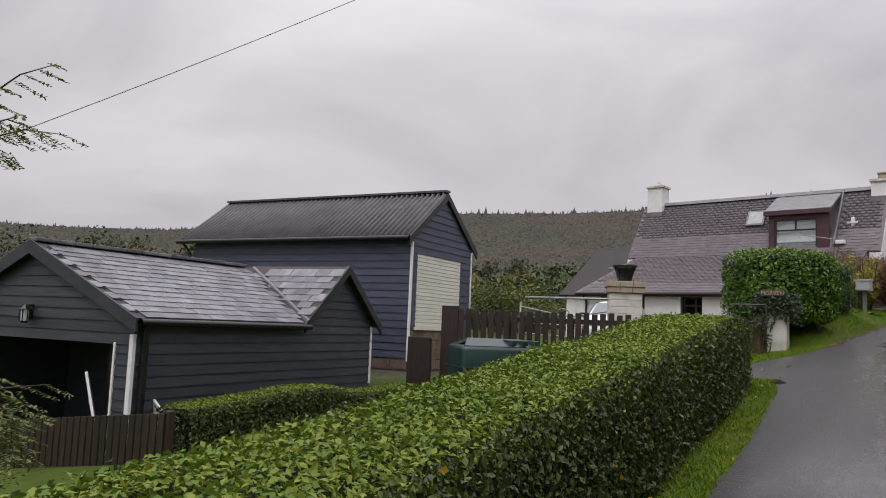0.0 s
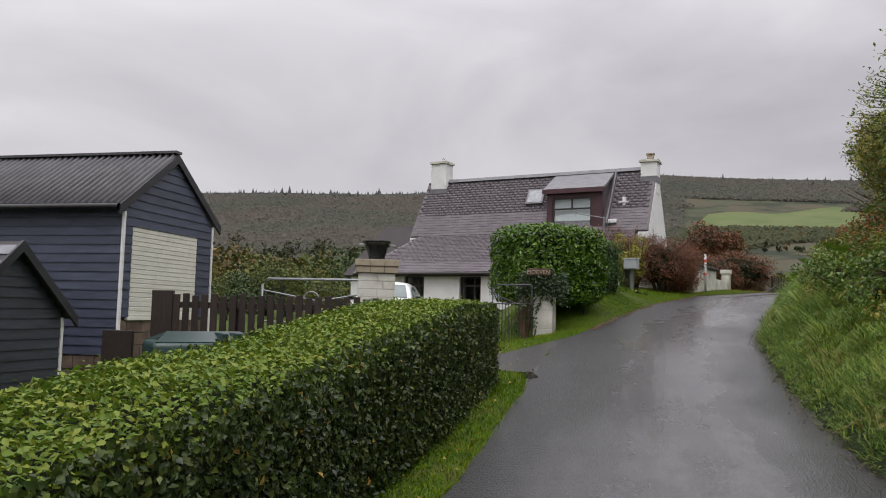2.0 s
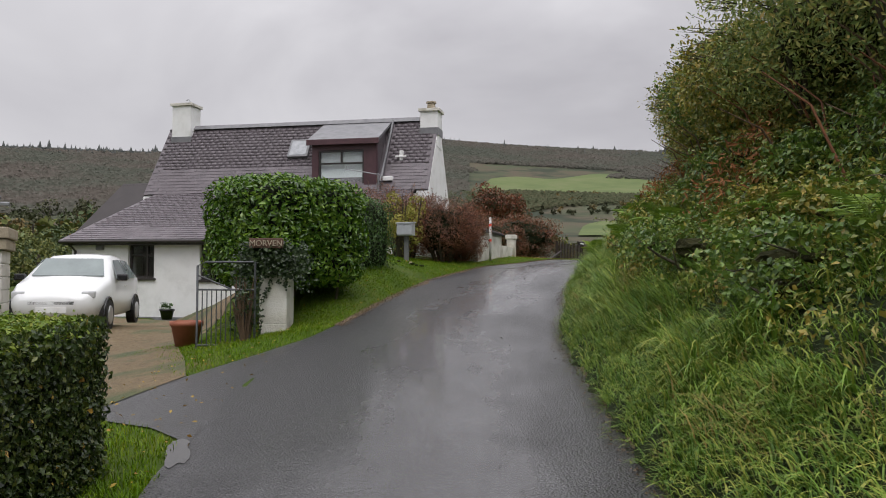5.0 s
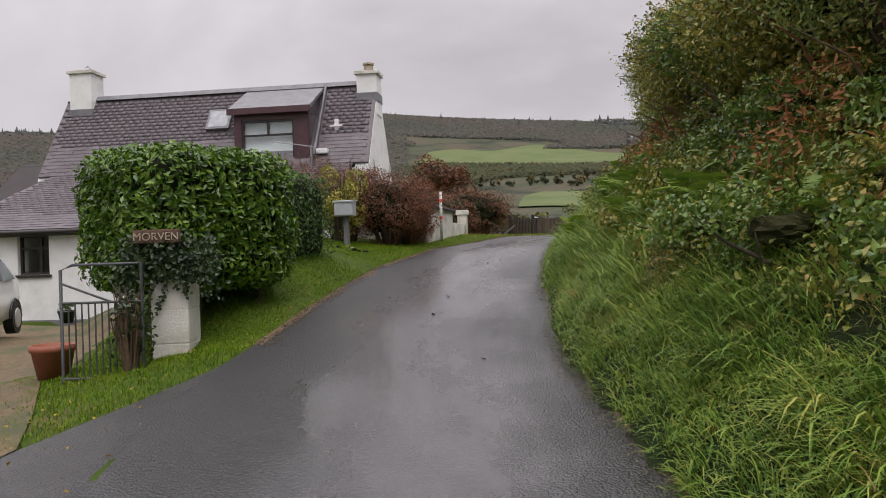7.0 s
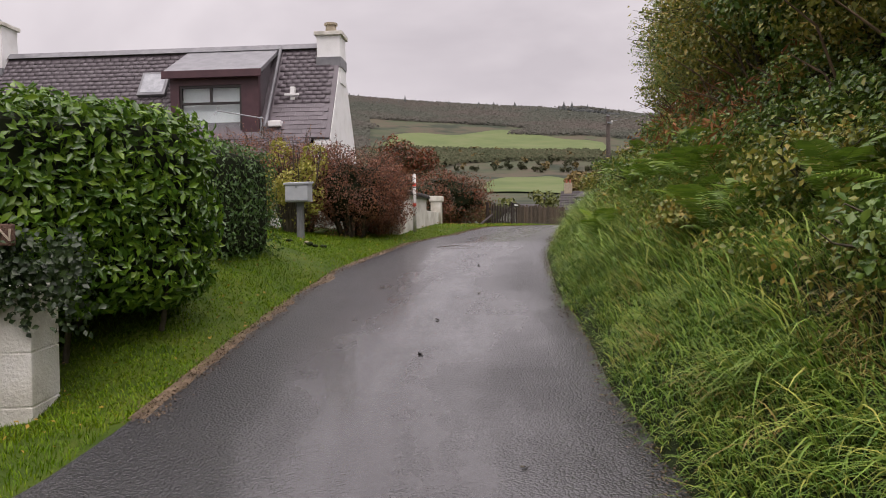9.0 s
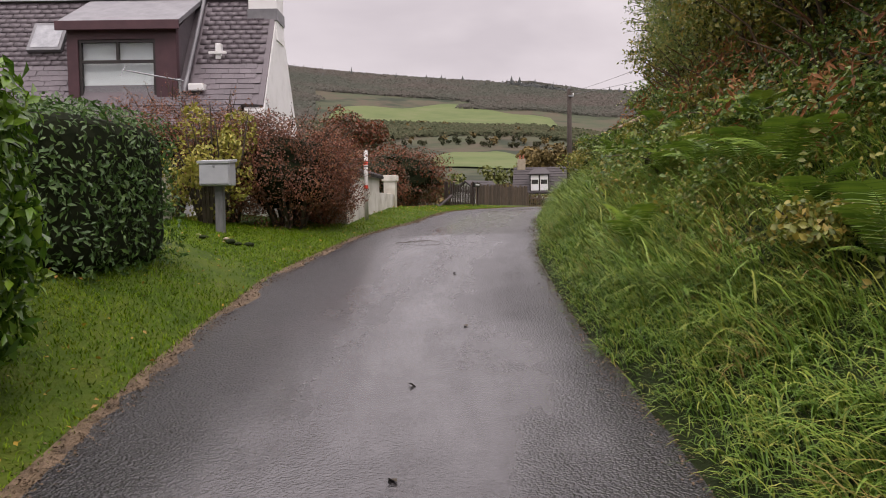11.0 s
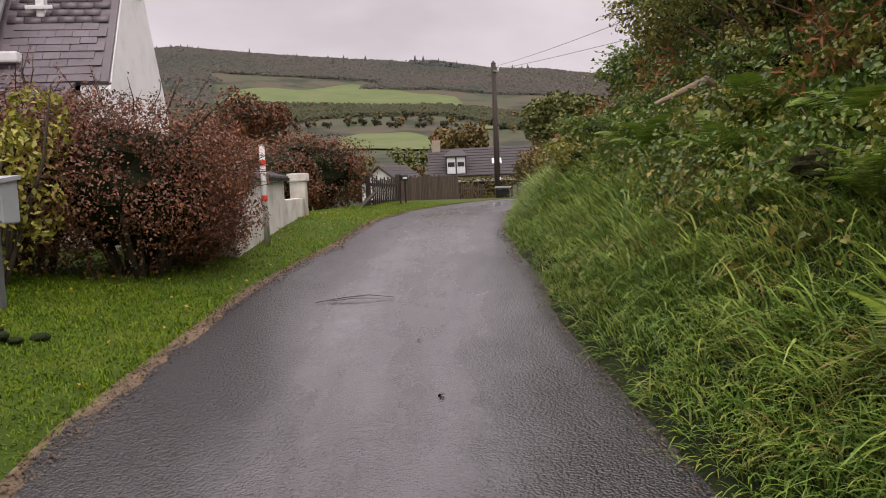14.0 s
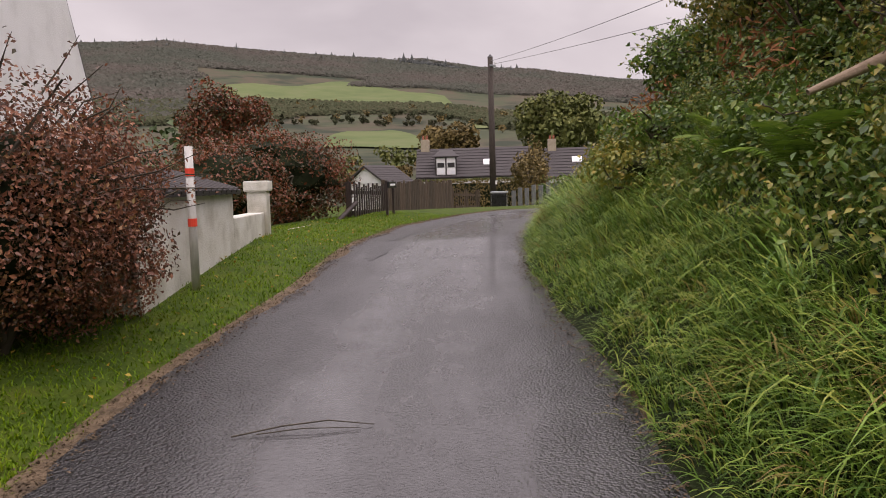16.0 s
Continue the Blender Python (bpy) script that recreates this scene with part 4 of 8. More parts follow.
def board_wall(parent, name, o, ux, w, z0, z1, mat, pitch=0.165, top=None, core=True, holes=()):
    """Lapped boards over a wall: o corner at ground, ux along; top(u) trims the height."""
    o, ux = Vector(o), Vector(ux).normalized()
    nrm = ux.cross(Vector((0, 0, 1)))
    k = 0
    z = z0
    while z < z1 - 0.02:
        h = min(pitch, z1 - z)
        spans = [(0.0, w)]
        if top:
            a, b = top(z + h * 0.6)
            spans = [(a, b)]
        for hx0, hx1, hz0, hz1 in holes:
            if hz0 < z + h * 0.5 < hz1:
                new_s = []
                for a, b in spans:
                    if hx1 <= a or hx0 >= b:
                        new_s.append((a, b))
                    else:
                        if hx0 > a:
                            new_s.append((a, hx0))
                        if hx1 < b:
                            new_s.append((hx1, b))
                spans = new_s
        for a, b in spans:
            if b - a < 0.06:
                continue
            bm = bmesh.new()
            pr = [(0.004, 0.0), (0.034, 0.0), (0.014, h + 0.012), (0.004, h + 0.012)]
            A = [bm.verts.new(o + ux * a + nrm * d + Vector((0, 0, z + q))) for d, q in pr]
            B = [bm.verts.new(o + ux * b + nrm * d + Vector((0, 0, z + q))) for d, q in pr]
            bm.faces.new(A)
            bm.faces.new(B[::-1])
            for i in range(4):
                bm.faces.new((A[i], B[i], B[(i + 1) % 4], A[(i + 1) % 4]))
            part("board", bm, mat, parent)
        z += pitch


G0, G1, GE, GA = 15.32, 18.42, 3.42, 4.6
GM = (G0 + G1) / 2
# body behind the boards
bm = bmesh.new()
pr = [(G0 + 0.02, 0.3), (G1 - 0.02, 0.3), (G1 - 0.02, GE - 0.05), (GM, GA - 0.12), (G0 + 0.02, GE - 0.05)]
A = [bm.verts.new((GX1 - 0.01, a, b)) for a, b in pr]
B = [bm.verts.new((-15.5, a, b)) for a, b in pr]
bm.faces.new(A)
bm.faces.new(B[::-1])
for i in range(5):
    bm.faces.new((A[i], B[i], B[(i + 1) % 5], A[(i + 1) % 5]))
part("carcass", bm, M_BARGE, tall)
gable = part("gable_front", box(GX1 - 0.012, GX1 - 0.004, G0 + 0.05, G1 - 0.05, 1.3, GE - 0.1), M_BARGE, tall)


def gable_top(z):
    if z <= GE - 0.05:
        return 0.0, G1 - G0
    k = (z - GE + 0.05) / (GA - GE)
    return k * (GM - G0), (G1 - G0) - k * (GM - G0)


board_wall(gable, "b", (GX1, G0, 0), (0, 1, 0), G1 - G0, 1.32, GA - 0.1, M_TIMBER_BLUE, 0.17, gable_top, holes=[(0.25, 2.5, 1.0, 3.1)])
sidew = part("side_wall", box(-15.48, GX1 - 0.02, G0 - 0.002, G0 + 0.01, 0.62, GE - 0.08), M_BARGE, tall)
board_wall(sidew, "b", (-15.5, G0, 0), (1, 0, 0), 15.5 + GX1, 0.62, GE - 0.06, M_TIMBER_BLUE, 0.17)
shutter = part("roller_shutter", box(GX1 - 0.01, GX1 + 0.004, G0 + 0.25, G0 + 2.5, 1.3, 3.12), M_CREAM, tall, "cream ribbed roller shutter")
for i in range(20):
    z = 1.34 + i * 0.088
    part("slat", prism([(GX1 + 0.004, z), (GX1 + 0.02, z + 0.012), (GX1 + 0.02, z + 0.075), (GX1 + 0.004, z + 0.086)], G0 + 0.26, G0 + 2.49), M_CREAM, shutter)
part("shutter_sill", box(GX1 - 0.02, GX1 + 0.05, G0 + 0.2, G0 + 2.55, 1.26, 1.32, 0.006), M_CREAM, tall)
part("downpipe", box(GX1 + 0.0, GX1 + 0.055, G0 - 0.055, G0 + 0.0, 0.55, GE - 0.15, 0.008), M_WHITE, tall, "white corner trim")
part("corner_trim", box(GX1 + 0.0, GX1 + 0.05, G1 - 0.05, G1 + 0.01, 0.55, GE - 0.1, 0.008), M_WHITE, tall, "white corner trim")
plinth = part("block_plinth", box(-15.5, GX1 - 0.012, G0 + 0.012, G1, 0.2, 1.28), M_MORTAR, tall)
for j in range(4):
    for i in range(8):
        y0 = G0 + 0.02 + (i - 0.5 * (j % 2)) * 0.45
        a, b = max(y0, G0 + 0.01), min(y0 + 0.435, G1 - 0.01)
        if b - a > 0.08:
            part("block", box(GX1 - 0.02, GX1 + 0.012, a, b, 0.33 + j * 0.235, 0.33 + j * 0.235 + 0.22, 0.006), M_BLOCK, plinth)
for i in range(15):
    part("block", box(-15.5 + i * 0.45, -15.5 + i * 0.45 + 0.435, G0 - 0.012, G0 + 0.03, 0.36, 0.6, 0.006), M_BLOCK, plinth)
# corrugated roof
def corrugated(parent, y0, z0, y1, z1, x0, x1, pitch=0.15, amp=0.042):
    n = int((x1 - x0) / pitch * 6)
    xs = np.linspace(x0, x1, n)
    off = amp * np.sin((xs - x0) / pitch * 2 * math.pi)
    d = np.array([y1 - y0, z1 - z0])
    d = d / np.linalg.norm(d)
    nr = np.array([-d[1], d[0]]) if d[0] > 0 else np.array([d[1], -d[0]])
    V, F = [], []
    for t in (0, 0.012):
        for (y, z) in ((y0, z0), (y1, z1)):
            V += [(x, y + nr[0] * (o - t), z + nr[1] * (o - t)) for x, o in zip(xs, off)]
    for i in range(n - 1):
        F += [(i, i + 1, n + i + 1, n + i), (2 * n + i, 3 * n + i, 3 * n + i + 1, 2 * n + i + 1), (i, 2 * n + i, 2 * n + i + 1, i + 1)]
    return mesh_ob("corrugated_sheet", fast_mesh("corrugated_sheet", V, F), M_SHEET, parent)


corrugated(tall, G0 - 0.22, GE - 0.04, GM, GA + 0.06, -15.85, GX1 + 0.06)
corrugated(tall, G1 + 0.22, GE - 0.04, GM, GA + 0.06, -15.85, GX1 + 0.06)
part("ridge_cap", prism([(GX1 + 0.08, 0), (-15.87, 0), (-15.87, 0.05), (GX1 + 0.08, 0.05)], -0.11, 0.11), M_SHEET, tall, m=Matrix.Translation((0, GM, GA + 0.07)))
for s, ya in ((-1, G0 - 0.24), (1, G1 + 0.24)):
    bm = bmesh.new()
    pr = [(ya, GE - 0.24), (ya, GE - 0.05), (GM, GA + 0.05), (GM, GA - 0.13)]
    A = [bm.verts.new((GX1 + 0.05, a, b)) for a, b in pr]
    B = [bm.verts.new((GX1 + 0.09, a, b)) for a, b in pr]
    bm.faces.new(A)
    bm.faces.new(B[::-1])
    for i in range(4):
        bm.faces.new((A[i], B[i], B[(i + 1) % 4], A[(i + 1) % 4]))
    part("bargeboard", bm, M_BARGE, tall)
tubes("gutter", [([(-15.9, G0 - 0.27, GE - 0.09), (GX1 + 0.08, G0 - 0.27, GE - 0.09)], [0.06, 0.06])], M_BLACK, tall, "black gutter", seg=8)
tubes("black_downpipe", [([(-15.7, G0 - 0.27, GE - 0.12), (-15.6, G0 - 0.08, GE - 0.35), (-15.6, G0 - 0.08, 0.5)], [0.04] * 3)], M_BLACK, tall, seg=8)

# low outbuilding: long wing with an open front and a cross gable
low = thing("timber_outbuilding", "low dark grey boarded outbuilding with slate roof", "shed", SHED)
LX, L0, L1, LE_Z = -9.07, 8.1, 14.25, 1.36
LRX, LRZ = -11.45, 2.46
LBX = 2 * LRX - LX
LC0, LC1, LCZ = 11.9, 14.35, 2.46
LCM = (LC0 + LC1) / 2
lw = part("long_wall", box(LX - 0.1, LX - 0.005, L0, L1, -0.9, LE_Z), M_BARGE, low)


def cross_top(z):
    if z <= LE_Z:
        return 0.0, L1 - L0
    k = (z - LE_Z) / (LCZ - LE_Z)
    return (LC0 - L0) + k * (LCM - LC0), (LC1 - L0) - 0.1 - k * (LC1 - LCM)


board_wall(lw, "b", (LX, L0, 0), (0, 1, 0), L1 - L0, -0.85, LCZ - 0.1, M_TIMBER_GREY, 0.165, cross_top)
cg = bmesh.new()
v = [cg.verts.new(p) for p in ((LX - 0.01, LC0, LE_Z - 0.02), (LX - 0.01, LC1 - 0.05, LE_Z - 0.02), (LX - 0.01, LCM, LCZ - 0.06), (LX - 0.08, LC0, LE_Z - 0.02), (LX - 0.08, LC1 - 0.05, LE_Z - 0.02), (LX - 0.08, LCM, LCZ - 0.06))]
for f in ((0, 1, 2), (5, 4, 3), (0, 3, 4, 1), (1, 4, 5, 2), (2, 5, 3, 0)):
    cg.faces.new([v[i] for i in f])
part("cross_gable", cg, M_BARGE, low)
part("end_wall", box(LBX, LX - 0.1, L1 - 0.1, L1, -0.9, LE_Z), M_BARGE, low)
part("back_wall", box(LBX, LBX + 0.1, L0, L1, -0.9, LE_Z), M_TIMBER_GREY, low)
part("inner_wall", box(LBX + 0.1, LX - 0.1, L0 + 2.4, L0 + 2.48, -0.9, LE_Z), M_TIMBER_GREY, low)
part("floor_slab", box(LBX, LX, L0, L1, -1.0, -0.8), M_MORTAR, low)
# front gable
fg = part("front_gable", box(LBX + 0.3, LX - 0.25, L0 + 0.03, L0 + 0.05, 0.98, 1.3), M_BARGE, low)


def fg_top(z):
    wide = LX - LBX
    if z <= LE_Z:
        return 0.0, wide
    k = (z - LE_Z) / (LRZ - LE_Z)
    return k * wide / 2, wide - k * wide / 2


board_wall(fg, "b", (LBX, L0, 0), (1, 0, 0), LX - LBX, 0.93, LRZ - 0.1, M_TIMBER_GREY, 0.165, fg_top)
board_wall(fg, "b", (LX - 0.36, L0, 0), (1, 0, 0), 0.3, -0.85, 0.93, M_TIMBER_GREY, 0.165)
bmg = bmesh.new()
v = [bmg.verts.new(p) for p in ((LBX, L0 + 0.02, LE_Z - 0.02), (LX, L0 + 0.02, LE_Z - 0.02), (LRX, L0 + 0.02, LRZ - 0.06), (LBX, L0 + 0.1, LE_Z - 0.02), (LX, L0 + 0.1, LE_Z - 0.02), (LRX, L0 + 0.1, LRZ - 0.06))]
for f in ((0, 1, 2), (5, 4, 3), (0, 3, 4, 1), (1, 4, 5, 2), (2, 5, 3, 0)):
    bmg.faces.new([v[i] for i in f])
part("gable_backing", bmg, M_BARGE, low)
part("corner_trim", box(LX - 0.06, LX + 0.02, L0 - 0.06, L0 - 0.0, -0.85, 1.08, 0.008), M_WHITE, low, "white corner trim")
part("corner_trim", box(LX - 0.4, LX - 0.36, L0 - 0.05, L0 + 0.0, -0.85, 0.95, 0.008), M_WHITE, low, "white corner trim")
part("corner_trim", box(LX + 0.0, LX + 0.045, L1 - 0.05, L1 + 0.01, 0.1, LE_Z - 0.05, 0.008), M_WHITE, low, "white corner trim")
part("downpipe", box(LX + 0.03, LX + 0.12, L0 + 0.06, L0 + 0.15, -0.85, 1.25, 0.02), M_BLACK, low, "black downpipe")
part("timber_post", box(LX - 1.15, LX - 1.0, L0 + 0.5, L0 + 0.65, -0.85, 1.0, 0.01), M_FENCE, low, "dark red-brown timber post")
low_roof = part("roof_slope", slab([(LX + 0.14, L0 - 0.12, LE_Z - 0.04), (LX + 0.14, LC0 - 0.0, LE_Z - 0.04), (LRX, LCM, LRZ), (LRX, L0 - 0.12, LRZ)], 0.05), M_SLATE_FAR, low)
part("rear_slope", slab([(LBX - 0.14, L0 - 0.12, LE_Z - 0.04), (LBX - 0.14, L1 + 0.1, LE_Z - 0.04), (LRX, L1 + 0.1, LRZ), (LRX, L0 - 0.12, LRZ)], 0.05), M_SLATE_FAR, low)
cross_roof = part("cross_slope", slab([(LX + 0.14, LC0 - 0.08, LE_Z - 0.02), (LX + 0.14, LCM, LCZ + 0.04), (LRX - 0.1, LCM, LCZ + 0.04)], 0.05), M_SLATE_FAR, low)
part("cross_slope_far", slab([(LX + 0.14, LC1 + 0.08, LE_Z - 0.04), (LX + 0.14, LCM, LCZ + 0.04), (LRX - 0.1, LCM, LCZ + 0.04), (LRX - 0.1, LC1 + 0.08, LE_Z - 0.04)], 0.05), M_SLATE_FAR, low)
for (ya, za, yb, zb, x0, x1) in ((LC0 - 0.1, LE_Z - 0.06, LCM, LCZ + 0.06, LX + 0.12, LX + 0.17), (LC1 + 0.1, LE_Z - 0.06, LCM, LCZ + 0.06, LX + 0.12, LX + 0.17)):
    bm = bmesh.new()
    A = [bm.verts.new((x0, a, b)) for a, b in ((ya, za - 0.15), (ya, za + 0.02), (yb, zb), (yb, zb - 0.18))]
    B = [bm.verts.new((x1, a, b)) for a, b in ((ya, za - 0.15), (ya, za + 0.02), (yb, zb), (yb, zb - 0.18))]
    bm.faces.new(A)
    bm.faces.new(B[::-1])
    for i in range(4):
        bm.faces.new((A[i], B[i], B[(i + 1) % 4], A[(i + 1) % 4]))
    part("bargeboard", bm, M_BARGE, low)
for xa in (LX + 0.16, LBX - 0.16):
    bm = bmesh.new()
    q = ((xa, LE_Z - 0.24), (xa, LE_Z - 0.04), (LRX, LRZ + 0.02), (LRX, LRZ - 0.2))
    A = [bm.verts.new((a, L0 - 0.16, b)) for a, b in q]
    B = [bm.verts.new((a, L0 - 0.12, b)) for a, b in q]
    bm.faces.new(A)
    bm.faces.new(B[::-1])
    for i in range(4):
        bm.faces.new((A[i], B[i], B[(i + 1) % 4], A[(i + 1) % 4]))
    part("bargeboard", bm, M_TIMBER_GREY, low)
tubes("gutter", [([(LX + 0.19, L0 - 0.1, LE_Z - 0.1), (LX + 0.19, LC0 + 0.02, LE_Z - 0.1)], [0.055, 0.055])], M_BLACK, low, "black gutter", seg=8)
tubes("lead_valley", [([(LX + 0.17, LC0 - 0.02, LE_Z + 0.0), (LRX + 0.05, LCM - 0.05, LRZ + 0.0)], [0.04, 0.04])], M_LEAD, low, "lead valley flashing", seg=6)
for i in range(14):
    y = L0 - 0.1 + i * 0.345
    if y < LCM - 0.1:
        part("ridge_tile", box(LRX - 0.09, LRX + 0.09, y, y + 0.33, LRZ + 0.0, LRZ + 0.06, 0.012), M_SLATE_GREY, low)


# ---- plants ----
def hedge(name, line, width, height, n_side, n_top, leaf, mats, label, base=0.05, wob=0.05, seed=5, group="", heights=None):
    """A clipped hedge along a line of (x, y): core painted as dark inner shade, and leaves on sides, top and ends."""
    rng = np.random.default_rng(seed)
    L = resample(np.array(line, float), 80)
    T = np.gradient(L, axis=0)
    T = unit(T)
    S = np.stack([T[:, 1], -T[:, 0]], 1)
    Z = land(L[:, 0], L[:, 1])
    h = thing(name, label, "hedge", Matrix.Translation((L[0, 0], L[0, 1], Z[0])), group)
    off = np.array([L[0, 0], L[0, 1], Z[0]])
    hw = width / 2
    full = height
    H = np.interp(np.linspace(0, 1, 80), *heights) if heights else np.full(80, height)
    V, F = [], []
    prof = [(-0.86, base), (-0.92, 0.5), (-0.86, 0.9), (0.86, 0.9), (0.92, 0.5), (0.86, base)]
    for i in range(len(L)):
        for a, b in prof:
            p = L[i] + S[i] * hw * a * 0.95
            V.append((p[0], p[1], Z[i] + b * H[i]))
    for i in range(len(L) - 1):
        for k in range(6):
            j = (k + 1) % 6
            F.append((i * 6 + k, i * 6 + j, i * 6 + 6 + j, i * 6 + 6 + k))
    e = (len(L) - 1) * 6
    F += [(0, 1, 2, 5), (2, 3, 4, 5), (e, e + 5, e + 2, e + 1), (e + 2, e + 5, e + 4, e + 3)]
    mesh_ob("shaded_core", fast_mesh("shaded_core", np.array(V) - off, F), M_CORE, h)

    def place(n, face):
        k = rng.uniform(0, len(L) - 1, n)
        if face == "end0":
            k = np.zeros(n)
        if face == "end1":
            k = np.full(n, len(L) - 1.0)
        i = np.minimum(k.astype(int), len(L) - 2)
        f = (k - i)[:, None]
        C = L[i] * (1 - f) + L[i + 1] * f
        s, t = S[i], T[i]
        z0 = Z[i] * (1 - f[:, 0]) + Z[i + 1] * f[:, 0]
        height = H[i] * (1 - f[:, 0]) + H[i + 1] * f[:, 0]
        bulge = np.array([noise.noise((c[0] * 1.3, c[1] * 1.3, 2.0)) for c in C]) * wob
        if face == "top":
            a = rng.uniform(-1, 1, n)
            round_ = 0.09 * np.abs(a) ** 6
            p = C + s * (a * hw)[:, None]
            z = z0 + height - round_ + bulge + rng.normal(0, 0.02, n)
            N = np.stack([s[:, 0] * a * 0.25, s[:, 1] * a * 0.25, np.ones(n)], 1)
        elif face in ("end0", "end1"):
            a = rng.uniform(-1, 1, n)
            v = rng.uniform(base, 1, n)
            sg = -1 if face == "end0" else 1
            p = C + s * (a * hw)[:, None] + t * sg * (0.02 + rng.normal(0, 0.025, n))[:, None]
            z = z0 + v * height
            N = np.stack([t[:, 0] * sg, t[:, 1] * sg, np.full(n, 0.2)], 1)
        else:
            sg = 1 if face == "right" else -1
            v = rng.uniform(base, 1.0, n)
            p = C + s * (sg * (hw + bulge + rng.normal(0, 0.03, n) - 0.05 * (v > 0.93)))[:, None]
            z = z0 + v * height
            N = np.stack([s[:, 0] * sg, s[:, 1] * sg, np.full(n, 0.25)], 1)
        return np.column_stack([p, z]) - off, N

    P, N = zip(place(n_side, "right"), place(n_side // 2, "left"), place(max(200, int(n_side * width / 14)), "end0"), place(max(200, int(n_side * width / 9)), "end1"))
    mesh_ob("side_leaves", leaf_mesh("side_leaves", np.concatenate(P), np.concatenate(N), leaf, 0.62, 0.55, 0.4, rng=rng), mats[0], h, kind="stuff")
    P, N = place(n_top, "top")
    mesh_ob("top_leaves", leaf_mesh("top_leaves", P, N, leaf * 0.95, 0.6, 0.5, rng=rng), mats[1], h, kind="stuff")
    if len(mats) > 2:
        P, N = place(n_side // 160, "right")
        mesh_ob("yellow_leaves", leaf_mesh("yellow_leaves", P, N, leaf * 1.1, 0.62, 0.5, rng=rng), mats[2], h, "a few yellowed leaves", kind="stuff")
    return h


def foliage_points(rng, n, r, clumps, shell=0.55, flat=0.0):
    """Points and outward directions in uneven clumps filling an ellipsoid r."""
    C = rng.normal(size=(clumps, 3))
    C = unit(C) * (rng.uniform(shell, 1.0, clumps) ** 0.6)[:, None] * 0.78
    if flat:
        C[:, 2] = np.maximum(C[:, 2], -flat)
    cr = rng.uniform(0.22, 0.42, clumps)
    k = rng.integers(0, clumps, n)
    D = unit(rng.normal(size=(n, 3)))
    P = C[k] + D * (cr[k] * rng.uniform(0.55, 1.0, n) ** 0.5)[:, None]
    return P * np.array(r), unit(D + 0.6 * C[k] + np.array([0, 0, 0.35]))


def shrub(name, at, r, n, leaf, mat, label, category="shrub", clumps=26, seed=1, stems=9, stem_mat=None, core=0.0, core_mat=None, lift=0.9, aspect=0.55, droop=0.2, group="", twigs=0, shell=0.55, flat=0.9):
    """A bush: stems rising from its foot and a crown of many leaves in clumps."""
    rng = np.random.default_rng(seed)
    x, y = at[0], at[1]
    z = float(land(x, y)) if len(at) < 3 else at[2]
    ob = thing(name, label, category, Matrix.Translation((x, y, z - 0.03)), group)
    c = np.array([0, 0, r[2] * lift])
    P, N = foliage_points(rng, n, r, clumps, shell, flat)
    P = P + c
    ok = P[:, 2] > 0.03
    mesh_ob("leaves", leaf_mesh("leaves", P[ok], N[ok], leaf, aspect, 0.7, droop, rng=rng), mat, ob, kind="stuff")
    if stems:
        lines = []
        for i in range(stems):
            a = rng.uniform(0, 2 * math.pi)
            e = np.array([math.cos(a) * r[0] * rng.uniform(0.3, 0.9), math.sin(a) * r[1] * rng.uniform(0.3, 0.9), c[2] + r[2] * rng.uniform(-0.1, 0.75)])
            s = np.array([math.cos(a) * r[0] * 0.15, math.sin(a) * r[1] * 0.15, 0])
            mid = s * 0.5 + e * 0.5 + np.array([0, 0, r[2] * 0.18]) + rng.normal(0, 0.08, 3) * r[0]
            w = 0.02 * max(r) + 0.006
            lines.append(([s, mid, e], [w, w * 0.6, w * 0.2]))
        tubes("branchwork", lines, stem_mat or M_TWIG, ob, seg=5, kind="stuff")
    if twigs:
        lines, SP = [], []
        for i in range(twigs):
            d = unit(rng.normal(size=(1, 3)))[0]
            d[2] = abs(d[2])
            p = c + d * np.array(r) * 0.8
            q = c + d * np.array(r) * rng.uniform(1.02, 1.22) + rng.normal(0, 0.04, 3)
            lines.append(([p, (p + q) / 2 + rng.normal(0, 0.03, 3), q], [0.007, 0.005, 0.002]))
            k = rng.uniform(0.1, 1.05, 14)[:, None]
            SP.append(p + (q - p) * k + rng.normal(0, leaf * 0.5, (14, 3)))
        SP = np.concatenate(SP)
        mesh_ob("spray_leaves", leaf_mesh("spray_leaves", SP, np.tile([[0, 0, 1.0]], (len(SP), 1)), leaf, aspect, 0.8, rng=rng), mat, ob, kind="stuff")
        tubes("twigwork", lines, stem_mat or M_TWIG, ob, seg=4, kind="stuff")
    # solid dark fill painting the shade between the leaves
    if core:
        bm = bmesh.new()
        bmesh.ops.create_icosphere(bm, subdivisions=3, radius=1.0)
        for v in bm.verts:
            k = core * (1 + 0.35 * noise.noise(v.co * 2.3 + Vector((seed, 0, 0))))
            v.co = Vector((v.co.x * r[0] * k, v.co.y * r[1] * k, max(v.co.z * r[2] * k + c[2], 0.0)))
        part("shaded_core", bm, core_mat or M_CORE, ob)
    return ob


